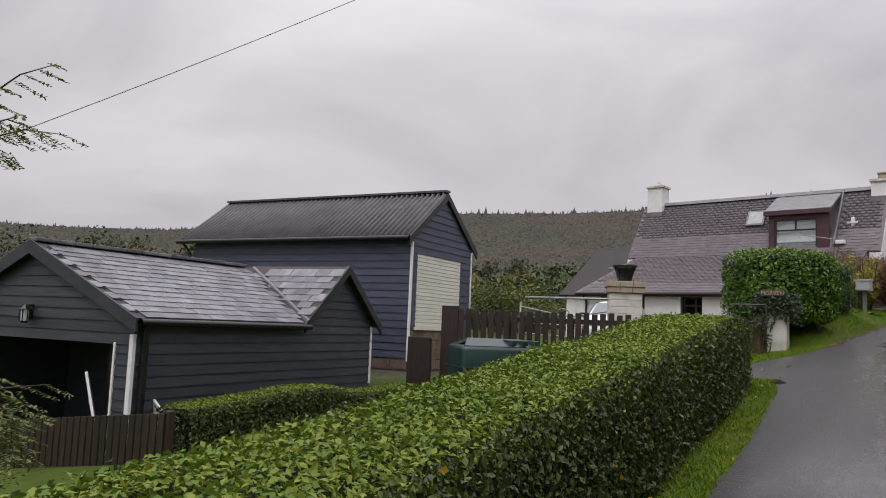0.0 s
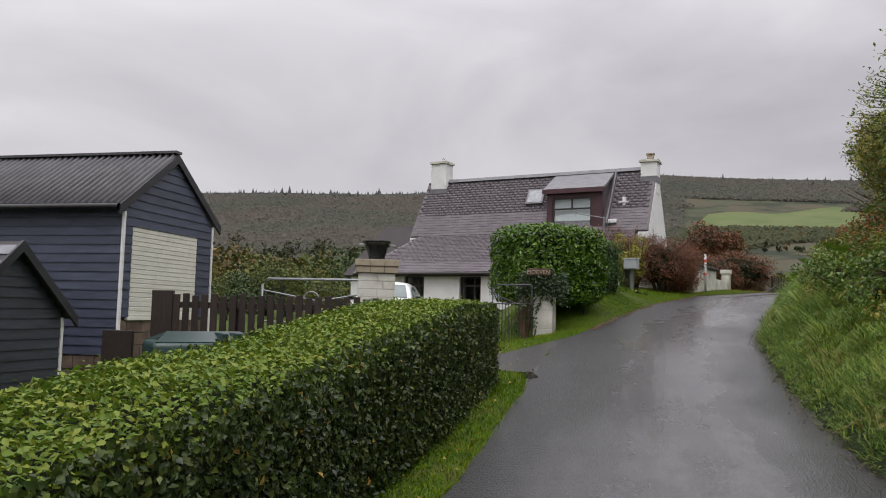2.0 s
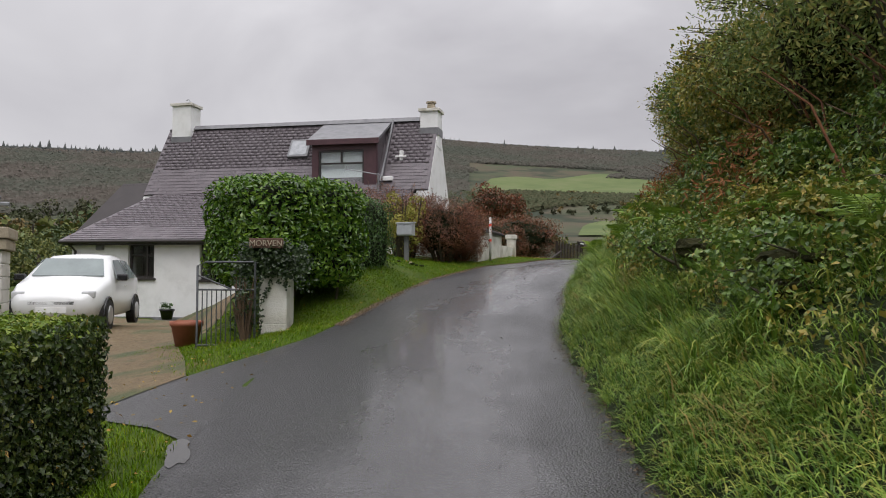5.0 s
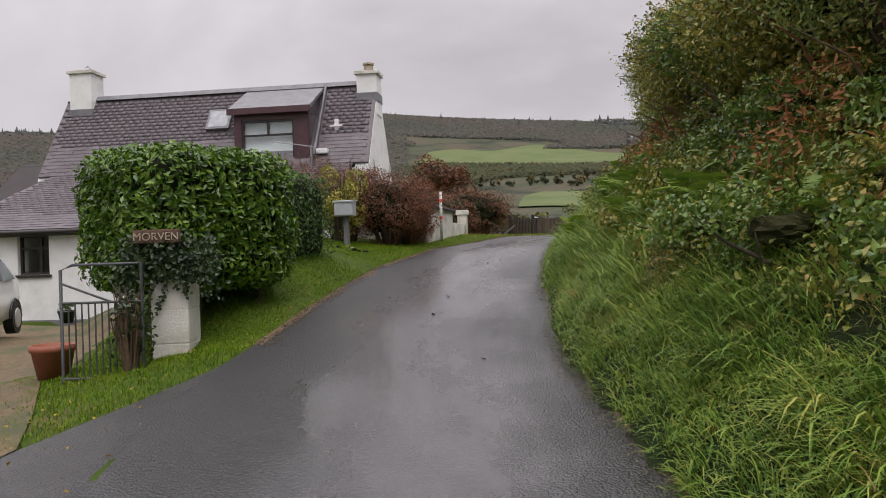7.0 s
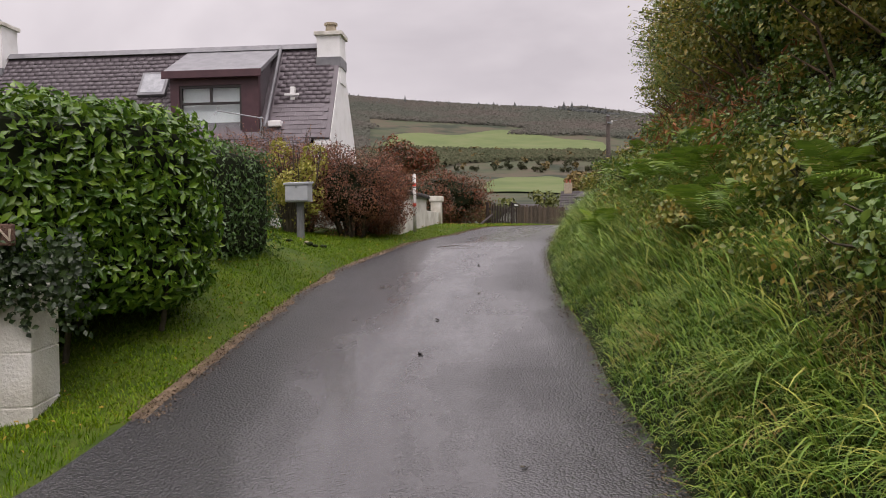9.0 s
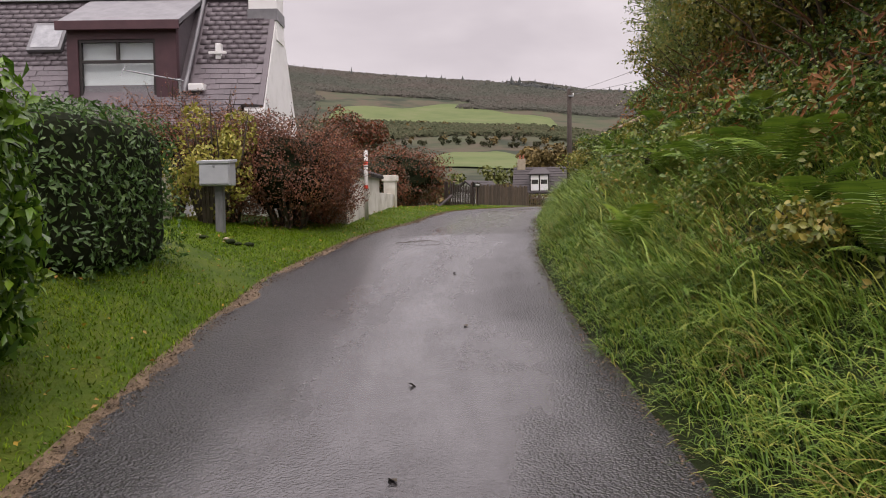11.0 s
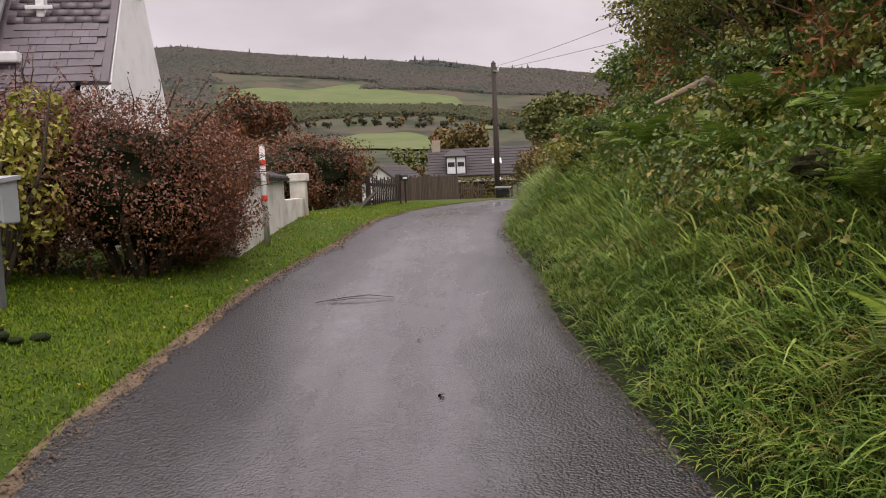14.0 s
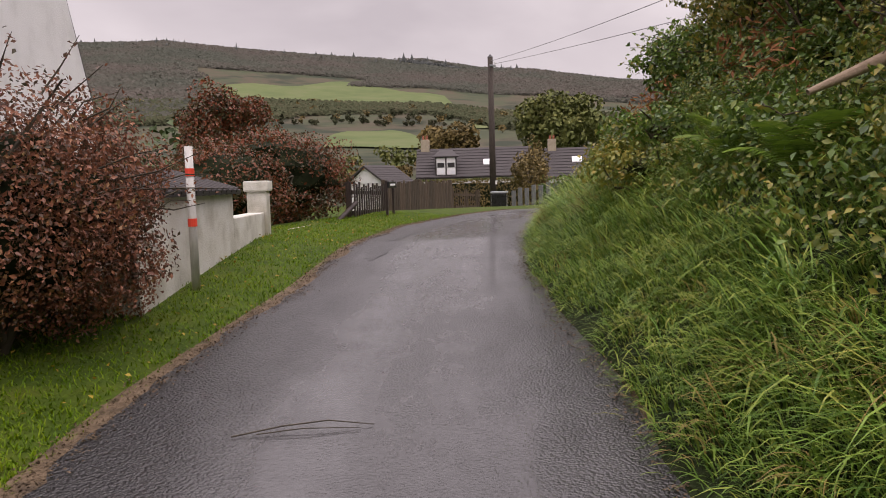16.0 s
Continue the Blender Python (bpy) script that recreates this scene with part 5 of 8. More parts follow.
def tree(name, at, height, r, n, leaf, mat, label, seed=1, trunk=0.25, clumps=30, crown=0.62, group="trees"):
    """A tapered trunk with limbs and a ragged crown."""
    rng = np.random.default_rng(seed)
    z = float(land(at[0], at[1])) if len(at) < 3 else at[2]
    ob = thing(name, label, "tree", Matrix.Translation((at[0], at[1], z - 0.1)), group)
    c = np.array([0, 0, height * (1 - crown / 2)])
    rr = (r, r, height * crown / 2)
    lines = [([(0, 0, 0), (0.02 * height, 0.01 * height, height * 0.35), (0, 0.02 * height, height * 0.8)], [trunk, trunk * 0.7, trunk * 0.2])]
    for i in range(8):
        a = rng.uniform(0, 2 * math.pi)
        h0 = rng.uniform(0.28, 0.6) * height
        e = c + np.array([math.cos(a), math.sin(a), rng.uniform(-0.3, 0.6)]) * np.array(rr) * 0.75
        lines.append(([(0.01 * height, 0, h0), (np.array((0, 0, h0)) + e) / 2 + np.array([0, 0, 0.05 * height]), e], [trunk * 0.4, trunk * 0.25, trunk * 0.08]))
    tubes("trunk", lines, M_BARK, ob, seg=6)
    P, N = foliage_points(rng, n, rr, clumps, 0.35)
    mesh_ob("crown", leaf_mesh("crown", P + c, N, leaf, 0.7, 0.7, rng=rng), mat, ob, kind="stuff")
    return ob


hedge("roadside_hedge", [(-4.75, -4.3), (-1.55, 1.2), (0.28, 4.55), (1.75, 7.1), (3.15, 9.6), (4.25, 11.85)], 1.1, 1.07, 80000, 62000, 0.041, (M_HEDGE, M_HEDGE_LIT_TOP, M_YELLOW), "clipped green hedge with a few yellowing leaves beside the lane", seed=5, heights=([0, 0.35, 0.55, 0.7, 0.87, 1.0], [0.68, 0.75, 0.83, 0.93, 1.04, 1.08]))
hedge("garden_hedge", [(-3.35, 10.9), (-1.9, 12.9), (-0.35, 14.9)], 0.7, 0.6, 9000, 7500, 0.045, (M_HEDGE, M_HEDGE_LIT_TOP), "low clipped green hedge in front of the outbuilding", seed=6)


# laurel arch over the garden pillar: hollowed below
def laurel_block(name, at, r, n, leaf, mat, label, seed, carve=None, core=0.8, base=0.0, yaw=40.0):
    """A clipped block of big leaves, rounded, standing on stems; carve(p) drops leaves."""
    rng = np.random.default_rng(seed)
    ob = thing(name, label, "hedge", pose(at[0], at[1], at[2], 0, 0, yaw))
    D = unit(rng.normal(size=(n, 3)))
    k = (np.abs(D) ** 7).sum(1) ** (-1 / 7)
    nz = np.array([noise.noise(Vector(d) * 2.6 + Vector((seed, 0, 0))) for d in D])
    P = D * (k * (1 + 0.07 * nz) * rng.uniform(0.86, 1.02, n))[:, None] * np.array(r) + np.array([0, 0, base + r[2]])
    N = unit(np.sign(D) * np.abs(D) ** 3 + np.array([0, 0, 0.15]))
    if carve:
        keep = ~carve(P, rng)
        P, N = P[keep], N[keep]
    mesh_ob("leaves", leaf_mesh("leaves", P, N, leaf, 0.42, 0.6, 0.35, rng=rng), mat, ob, kind="stuff")
    # near-black block painted as the shade behind the leaves
    bm = bmesh.new()
    bmesh.ops.create_icosphere(bm, subdivisions=4, radius=1.0)
    for v in bm.verts:
        q = sum(abs(a) ** 7 for a in v.co) ** (-1 / 7) * core
        v.co = Vector((v.co.x * r[0] * q, v.co.y * r[1] * q, v.co.z * r[2] * q + base + r[2]))
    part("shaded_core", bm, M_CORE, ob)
    lines = []
    for i in range(9):
        x, y = rng.uniform(-0.6, 0.6) * r[0], rng.uniform(-0.6, 0.6) * r[1]
        lines.append(([(x * 0.9, y * 0.9, -0.1), (x + rng.normal(0, 0.06), y, base * 0.6 + 0.1), (x * 1.1, y * 1.1, base + 0.3)], [0.03, 0.024, 0.015]))
    tubes("branchwork", lines, M_TWIG, ob, seg=5, kind="stuff")
    return ob


LAUREL_AT = (8.2, 18.1, 1.25)
laurel_block("laurel_hedge", LAUREL_AT, (1.1, 0.85, 0.84), 17000, 0.105, M_LAUREL, "clipped glossy green laurel arching over a white pillar", 3, core=0.82, base=0.52, yaw=12.0)
laurel_block("privet_hedge", (10.22, 20.42, 1.98), (0.95, 0.75, 0.76), 9000, 0.065, M_LAUREL2, "clipped dark green privet next to the laurel", 4, core=0.85, base=0.0)
shrub("yellow_shrub", (13.0, 23.4), (0.72, 0.6, 0.98), 3000, 0.07, M_YSHRUB, "sparse yellow-green shrub with bare woody stems", clumps=18, seed=12, stems=22, lift=0.95)
shrub("russet_shrub", (14.45, 23.7), (1.4, 1.05, 1.02), 38000, 0.036, M_REDLEAF, "large russet and dark green shrub beside the verge", clumps=60, seed=13, stems=26, core=0.55, lift=0.86, twigs=60)
shrub("russet_shrub", (15.35, 24.2), (0.85, 0.7, 0.8), 14000, 0.036, M_REDLEAF, "large russet and dark green shrub beside the verge", clumps=34, seed=19, stems=14, core=0.55, lift=0.86, twigs=30)
shrub("russet_shrub", (13.6, 24.05), (1.0, 0.9, 0.98), 16000, 0.036, M_REDLEAF, "large russet and dark green shrub beside the verge", clumps=36, seed=14, stems=16, core=0.5, lift=0.9, twigs=30)
shrub("russet_shrub", (13.0, 24.75), (0.95, 0.8, 1.1), 14000, 0.036, M_REDLEAF, "large russet and dark green shrub beside the verge", clumps=34, seed=18, stems=16, core=0.4, lift=0.92, twigs=30)
shrub("cotoneaster", (22.4, 31.0), (2.15, 1.5, 1.08), 16000, 0.07, M_REDDARK, "rounded dark cotoneaster reddening behind the white wall", clumps=50, seed=15, stems=14, core=0.65, lift=0.9)
tree("garden_tree", (34.3, 50.2, 1.4), 7.4, 2.9, 14000, 0.17, M_REDDARK, "dark round tree turning bronze behind the cottage", seed=16, trunk=0.22, clumps=40, crown=0.75)
shrub("cotoneaster", (20.7, 30.0), (1.3, 1.1, 0.85), 6000, 0.065, M_REDDARK, "rounded dark cotoneaster reddening behind the white wall", clumps=30, seed=17, stems=8, core=0.65, lift=0.9)

# ---- the bank on the far side of the lane ----
def bank_point(s, d):
    """A place on the bank: s along the right road edge (0 to 1), d metres out from it."""
    s = np.asarray(s, float)
    E = resample(RIGHT_EDGE, 400)
    k = np.clip(s, 0, 1) * 399
    i = np.minimum(k.astype(int), 398)
    f = (k - i)[..., None]
    p = E[i] * (1 - f) + E[i + 1] * f
    t = E[i + 1] - E[i]
    t = t / np.linalg.norm(t, axis=-1, keepdims=True)
    n = np.stack([t[..., 1], -t[..., 0]], -1)
    return p + n * np.asarray(d, float)[..., None]


def s_of(x, y):
    E = resample(RIGHT_EDGE, 400)
    return float(np.argmin(np.hypot(E[:, 0] - x, E[:, 1] - y))) / 399


S0, S1 = s_of(2.0, -1.0), s_of(29, 27.2)
KIND = {"g": ("gorse_bush", M_GORSE, 0.065, 0.36, "dark spiky gorse bush on the roadside bank"), "h": ("hawthorn_bush", M_IVY, 0.058, 0.6, "tangled hawthorn and ivy bush on the roadside bank"), "b": ("bramble_thicket", M_BRAMBLE, 0.07, 0.65, "bramble thicket on the roadside bank")}
TOPS = [(9.1, 5.6, 1.5, 3.2, "h"), (10.55, 8.0, 1.55, 3.2, "g"), (11.6, 10.05, 1.5, 3.2, "g"), (12.4, 11.6, 1.45, 2.5, "g"), (13.4, 12.9, 1.4, 1.9, "h"), (14.6, 14.1, 1.4, 1.9, "h"), (15.8, 15.3, 1.4, 2.0, "b"), (16.9, 16.6, 1.4, 2.4, "h"), (18.2, 17.9, 1.4, 2.5, "h"), (19.5, 19.1, 1.4, 2.6, "g"), (20.9, 20.2, 1.35, 2.3, "g"), (22.4, 21.3, 1.3, 1.9, "h"), (24.3, 22.6, 1.3, 1.4, "b"), (26.4, 23.7, 1.2, 1.1, "b"), (12.6, 8.3, 1.9, 3.8, "h"), (14.2, 11.0, 2.0, 3.6, "h"), (16.9, 13.7, 2.0, 3.2, "h"), (20.0, 16.5, 2.0, 3.0, "h")]
for i, (x, y, r, h, k) in enumerate(TOPS):
    nm, mt, lf, asp, lab = KIND[k]
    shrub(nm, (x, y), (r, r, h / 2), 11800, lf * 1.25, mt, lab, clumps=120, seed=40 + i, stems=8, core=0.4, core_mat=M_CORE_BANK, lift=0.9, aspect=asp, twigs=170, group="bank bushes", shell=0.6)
# lower brambles and rank growth half way up the slope
brng = np.random.default_rng(77)
for i in range(100):
    s = S0 + (S1 - S0) * (i + brng.uniform(0.1, 0.9)) / 100
    d = brng.uniform(0.95, 2.8)
    x, y = bank_point(s, d)
    r = brng.uniform(0.35, 0.65)
    mt = (M_BRAMBLE, M_BRAMBLE, M_IVY)[i % 3]
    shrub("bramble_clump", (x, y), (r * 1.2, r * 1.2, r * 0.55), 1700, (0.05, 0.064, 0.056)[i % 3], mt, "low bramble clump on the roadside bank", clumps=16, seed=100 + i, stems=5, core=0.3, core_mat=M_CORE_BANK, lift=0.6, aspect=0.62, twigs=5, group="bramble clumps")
# leafy ground cover over the whole slope
n = 60000
ps, pd = brng.uniform(S0, S1, n), brng.uniform(0.7, 4.0, n)
XY = bank_point(ps, pd)
clump = np.array([noise.noise((p[0] * 0.9, p[1] * 0.9, 3.0)) for p in XY])
keep = clump + brng.normal(0, 0.25, n) > -0.2
XY = XY[keep]
P = np.column_stack([XY, land(XY[:, 0], XY[:, 1]) + brng.uniform(0.02, 0.3, len(XY))])
N = np.tile(np.array([[-0.5, 0.45, 0.7]]), (len(P), 1))
mesh_ob("bank_undergrowth", leaf_mesh("bank_undergrowth", P, N, 0.056, 0.6, 0.7, 0.3, rng=brng), M_IVY, label="leafy undergrowth covering the roadside bank", category="undergrowth", kind="stuff")
# rusty dead bracken patches
n = 30000
ps, pd = brng.uniform(S0, S1, n), brng.uniform(1.3, 3.8, n)
XY = bank_point(ps, pd)
cl = np.array([noise.noise((p[0] * 0.8 + 7, p[1] * 0.8, 9.0)) for p in XY])
XY = XY[cl > 0.14]
P = np.column_stack([XY, land(XY[:, 0], XY[:, 1]) + brng.uniform(0.1, 0.75, len(XY))])
mesh_ob("dead_bracken", leaf_mesh("dead_bracken", P, np.tile([[-0.5, 0.4, 0.6]], (len(P), 1)), 0.11, 0.25, 0.9, 0.5, rng=brng), M_RUST, label="rust-brown dead bracken on the bank", category="bracken", kind="stuff")


def swept_grass(name, tufts, per, d0, d1, length, width, mat, label, seed, patch=-0.3, spread=0.7, bias=1.0):
    """Wet grass combed one way: blades rise from shared crowns, arch over towards the lane and hang at the tip."""
    rng = np.random.default_rng(seed)
    ps = rng.uniform(S0, S1, tufts)
    pd = d0 + (d1 - d0) * rng.uniform(0, 1, tufts) ** bias
    C, back = bank_point(ps, pd), bank_point(ps, pd + 0.5)
    cl = np.array([noise.noise((p[0] * 0.9, p[1] * 0.9, seed * 1.7)) for p in C])
    ok = cl + rng.normal(0, 0.15, tufts) > patch
    C, out = C[ok], unit(C[ok] - back[ok])
    swirl = np.array([noise.noise((p[0] * 0.55, p[1] * 0.55, seed + 4.0)) for p in C]) * 1.5
    n = len(C) * per
    a = np.arctan2(out[:, 1], out[:, 0]) - 0.35 + swirl
    a = np.repeat(a, per) + rng.normal(0, spread, n)
    D = np.stack([np.cos(a), np.sin(a), np.zeros(n)], 1)
    S = np.stack([-np.sin(a), np.cos(a), np.zeros(n)], 1)
    XY = np.repeat(C, per, 0) + rng.normal(0, 0.045, (n, 2))
    P = np.column_stack([XY, land(XY[:, 0], XY[:, 1]) - 0.02])
    size = (length * np.repeat(rng.uniform(0.6, 1.25, len(C)), per) * rng.uniform(0.55, 1.15, n))[:, None]
    w = (width * rng.uniform(0.7, 1.3, n))[:, None]
    rise, reach, hang = (rng.uniform(k0, k1, n)[:, None] for k0, k1 in ((0.75, 1.15), (0.45, 0.95), (0.45, 0.95)))
    up = np.array([0, 0, 1.0])
    rows_ = []
    for t, k in ((0.0, 0.8), (0.3, 1.0), (0.55, 0.9), (0.78, 0.6), (1.0, 0.0)):
        rows_.append((P + size * (up * (rise * t - hang * t ** 2.2) + D * reach * t ** 1.5), k))
    V = []
    for c, k in rows_[:-1]:
        V += [c - S * w * k * 0.5, c + S * w * k * 0.5]
    V = np.stack(V + [rows_[-1][0]], 1).reshape(-1, 3)
    i = np.arange(n)[:, None] * 9
    F = np.concatenate([i + q for k in (0, 2, 4) for q in ([k, k + 1, k + 3], [k, k + 3, k + 2])] + [i + [6, 7, 8]], 0)
    return mesh_ob(name, fast_mesh(name, V, F), mat, label=label, category="grass", kind="stuff")


swept_grass("long_grass", 3400, 17, 0.3, 1.95, 0.5, 0.0105, M_BLADE, "long wet tussock grass leaning over the lane from the bank", 21, -0.25)
swept_grass("edge_grass", 7000, 12, -0.02, 0.75, 0.2, 0.0085, M_BLADE, "shorter grass along the lane's edge", 22, -0.8, 1.1)
swept_grass("under_grass", 6500, 10, 0.1, 2.3, 0.26, 0.0095, M_BLADE, "short dense grass covering the foot of the bank", 26, -0.8, 1.2)
swept_grass("dry_grass", 1500, 14, 0.1, 2.2, 0.36, 0.008, M_BLADE_DRY, "straw-coloured dead grass among the green", 23, 0.16)
swept_grass("upper_grass", 700, 14, 1.6, 3.2, 0.5, 0.011, M_BLADE, "long pale grass hanging among the brambles", 24, 0.0)
# nettles, docks and young bramble leaves crowding the foot of the bank
wr = np.random.default_rng(78)
wc = bank_point(wr.uniform(S0, S1, 1900), wr.uniform(0.9, 3.3, 1900))
wk = np.array([noise.noise((q[0] * 0.7, q[1] * 0.7, 21.0)) for q in wc])
wc = wc[wk > -0.05]
wh = wr.uniform(0.2, 0.62, len(wc))
XY = np.repeat(wc, 34, 0) + wr.normal(0, 0.11, (len(wc) * 34, 2))
hz = np.repeat(wh, 34) * wr.uniform(0.15, 1.0, len(XY))
P = np.column_stack([XY, land(XY[:, 0], XY[:, 1]) + hz])
mesh_ob("roadside_weeds", leaf_mesh("roadside_weeds", P, np.tile([[-0.45, 0.4, 0.8]], (len(P), 1)), 0.062, 0.6, 0.5, 0.35, rng=wr), M_BRAMBLE, label="leafy nettles and docks at the bank's foot", category="weeds", kind="stuff")


def frond_mesh(name, length, pairs=20, seed=1):
    """One fern frond along +x, arching, with tapering leaflets."""
    rng = np.random.default_rng(seed)
    V, F = [], []
    pts = []
    for i in range(12):
        t = i / 11
        pts.append((length * (t * 0.95 - 0.1 * t * t), 0, length * (0.75 * t - 0.72 * t * t)))
    v, f = tube_verts(pts, [0.008 * (1 - 0.85 * i / 11) for i in range(12)], 4)
    V += [tuple(q) for q in v]
    F += f
    for i in range(pairs):
        t = 0.12 + 0.86 * i / (pairs - 1)
        k = t * 11
        j = min(int(k), 10)
        a = np.array(pts[j]) * (1 - (k - j)) + np.array(pts[j + 1]) * (k - j)
        ln = length * 0.3 * math.sin(math.pi * (0.12 + 0.86 * (1 - t))) ** 0.8 * (1.0 if t > 0.15 else 0.7)
        for sgn in (-1, 1):
            tip = a + np.array([ln * 0.3, sgn * ln, -ln * (0.2 + rng.uniform(0, 0.14))])
            w = np.array([max(length * 0.86 / pairs * 0.5, 0.008), 0, 0])
            mid = (a + tip) / 2 + np.array([0, 0, ln * 0.06])
            b = len(V)
            V += [tuple(a - w * 0.4), tuple(mid - w * 0.8), tuple(tip), tuple(mid + w * 0.8), tuple(a + w * 0.4)]
            F += [(b, b + 1, b + 3, b + 4), (b + 1, b + 2, b + 2, b + 3)]
    quads_ = [q for q in F if len(set(q)) == 4]
    tris_ = [tuple(dict.fromkeys(q)) for q in F if len(set(q)) == 3]
    me = bpy.data.meshes.new(name)
    me.from_pydata(V, [], quads_ + tris_)
    me.materials.append(M_FERN)
    return me


FRONDS = [frond_mesh("frond", 0.75 + 0.12 * i, 24 + i, i) for i in range(4)]


def fern(x, y, size, seed):
    rng = np.random.default_rng(seed)
    z = float(land(x, y))
    ob = thing("fern", "green fern arching out of the roadside bank", "fern", pose(x, y, z + 0.05), "bank ferns")
    for i in range(8):
        a = 360 * i / 8 + rng.uniform(-20, 20)
        f = new("frond", FRONDS[int(rng.integers(0, 4))])
        f.parent = ob
        f.matrix_basis = pose(0, 0, 0, 0, rng.uniform(-58, -16), a) @ Matrix.Scale(size * rng.uniform(0.45, 0.8), 4)
    return ob


FERNS = [(11.1, 12.7, 0.9), (10.6, 12.2, 0.8), (12.25, 14.65, 0.85), (12.2, 14.3, 0.9), (16.8, 18.65, 0.9), (14.65, 16.9, 1.0), (15.8, 17.65, 1.0), (13.8, 17.1, 0.7), (16.5, 18.8, 0.8), (9.8, 10.3, 0.8), (10.1, 11.2, 0.75), (11.6, 13.4, 0.85), (12.9, 15.3, 0.8), (13.6, 15.7, 0.9), (14.2, 16.3, 0.85), (15.1, 17.5, 0.8), (17.7, 19.9, 0.8), (18.6, 20.6, 0.8), (9.0, 9.2, 0.75), (15.0, 16.6, 0.9)]
for i, (x, y, k) in enumerate(FERNS):
    fern(x, y, k, 300 + i)
# a bare broken branch and bent bramble stems poking out of the bank
broken = thing("dead_branch", "bare broken pale branch sticking out of the bank", "branch", pose(17.9, 19.2, 3.3))
tubes("limb", [([(0.6, -0.5, -0.1), (0.2, -0.1, 0.42), (-0.05, 0.25, 0.62), (-0.35, 0.62, 0.42)], [0.05, 0.05, 0.045, 0.02])], M_DEADWOOD, broken, seg=7)
tubes("snapped_end", [([(0.05, 0.05, 0.55), (-0.25, 0.2, 0.5)], [0.03, 0.012])], M_DEADWOOD, broken, seg=6)
for i in range(60):
    s = S0 + (S1 - S0) * brng.uniform(0.2, 0.85)
    x, y = bank_point(s, brng.uniform(2.0, 3.2))
    z = float(land(x, y))
    a = brng.uniform(0, 6.28)
    l = brng.uniform(0.5, 1.1)
    pts = [(x, y, z), (x - 0.1 + 0.2 * math.cos(a), y + 0.1 + 0.2 * math.sin(a), z + l * 0.7), (x - 0.35 + 0.35 * math.cos(a), y + 0.3 + 0.3 * math.sin(a), z + l)]
    tubes("dead_bramble", [(pts, [0.015, 0.012, 0.005])], (M_STEM_RED, M_STEM_DRY, M_STEM_DRY)[i % 3], None, "bare russet bramble shoot on the bank", seg=5, category="bramble", group="bramble stems")

# ---- verges: lawn and edge grit ----
def left_point(s, d):
    E = resample(LEFT_EDGE, 500)
    k = np.clip(s, 0, 1) * 499
    i = np.minimum(k.astype(int), 498)
    f = (k - i)[..., None]
    p = E[i] * (1 - f) + E[i + 1] * f
    t = E[i + 1] - E[i]
    t = t / np.linalg.norm(t, axis=-1, keepdims=True)
    return p + np.stack([-t[..., 1], t[..., 0]], -1) * np.asarray(d, float)[..., None]


def s_left(x, y):
    E = resample(LEFT_EDGE, 500)
    return float(np.argmin(np.hypot(E[:, 0] - x, E[:, 1] - y))) / 499


def lawn(name, s0, s1, d0, d1, n, h, label, seed, mat=None, cond=None):
    rng = np.random.default_rng(seed)
    XY = left_point(rng.uniform(s0, s1, n), rng.uniform(d0, d1, n))
    if cond is not None:
        XY = XY[cond(XY[:, 0], XY[:, 1])]
    cl = np.array([noise.noise((p[0] * 0.9, p[1] * 0.9, 5.0)) for p in XY])
    XY = XY[cl + rng.normal(0, 0.25, len(XY)) > -0.42]
    P = np.column_stack([XY, land(XY[:, 0], XY[:, 1]) - 0.008])
    return mesh_ob(name, blade_mesh(name, P, h, 0.008, 1.1, rng=rng), mat or M_LAWN, label=label, category="grass", kind="stuff")


sA, sB, sC = s_left(-2.6, -2.7), s_left(5.05, 11.3), s_left(8.1, 15.9)
lawn("hedge_verge_grass", sA, sB, -0.02, 0.75, 26000, 0.055, "short grass verge at the hedge's foot", 31)
lawn("verge_grass", sC, s_left(14.7, 22.4), -0.02, 3.2, 95000, 0.045, "mown grass verge beside the lane", 32)
lawn("far_verge_grass", s_left(14.7, 22.4), s_left(25.7, 28.9), -0.02, 1.9, 32000, 0.05, "mown grass verge before the white wall", 33)


rg = np.random.default_rng(35)
dn = 14000
Pd = np.column_stack([rg.uniform(5.3, 8.0, dn), rg.uniform(14.6, 18.6, dn)])
dlp = edge_distance(Pd[:, 0], Pd[:, 1], LEFT_EDGE, 1)[0]
arc_y = np.interp(Pd[:, 0], [4.9, 5.7, 6.7, 7.5, 8.3], [14.0, 14.55, 14.97, 15.35, 16.15])
okd = (dlp > 0.1) & (Pd[:, 1] > arc_y) & (Pd[:, 0] > 5.9 + 0.12 * (Pd[:, 1] - 14.6) + rg.normal(0, 0.15, dn))
Pd = Pd[okd]
mesh_ob("drive_edge_grass", blade_mesh("drive_edge_grass", np.column_stack([Pd, land(Pd[:, 0], Pd[:, 1]) - 0.005]), 0.06, 0.007, 0.8, rng=rg), M_LAWN, label="grass at the driveway's edge", category="grass", kind="stuff")
he = np.random.default_rng(37)
Ph = np.column_stack([he.uniform(3.6, 5.35, 9000), he.uniform(10.6, 14.2, 9000)])
ax_ = np.interp(Ph[:, 1], [10.6, 11.3, 11.8, 12.6, 13.3, 14.0, 14.2], [4.7, 5.02, 5.25, 5.18, 4.98, 4.85, 4.8])
Ph = Ph[(Ph[:, 0] < ax_) & (Ph[:, 0] > ax_ - 1.5)]
mesh_ob("corner_grass", blade_mesh("corner_grass", np.column_stack([Ph, land(Ph[:, 0], Ph[:, 1]) - 0.005]), 0.07, 0.007, 0.8, rng=he), M_LAWN, label="grass corner at the hedge's end", category="grass", kind="stuff")
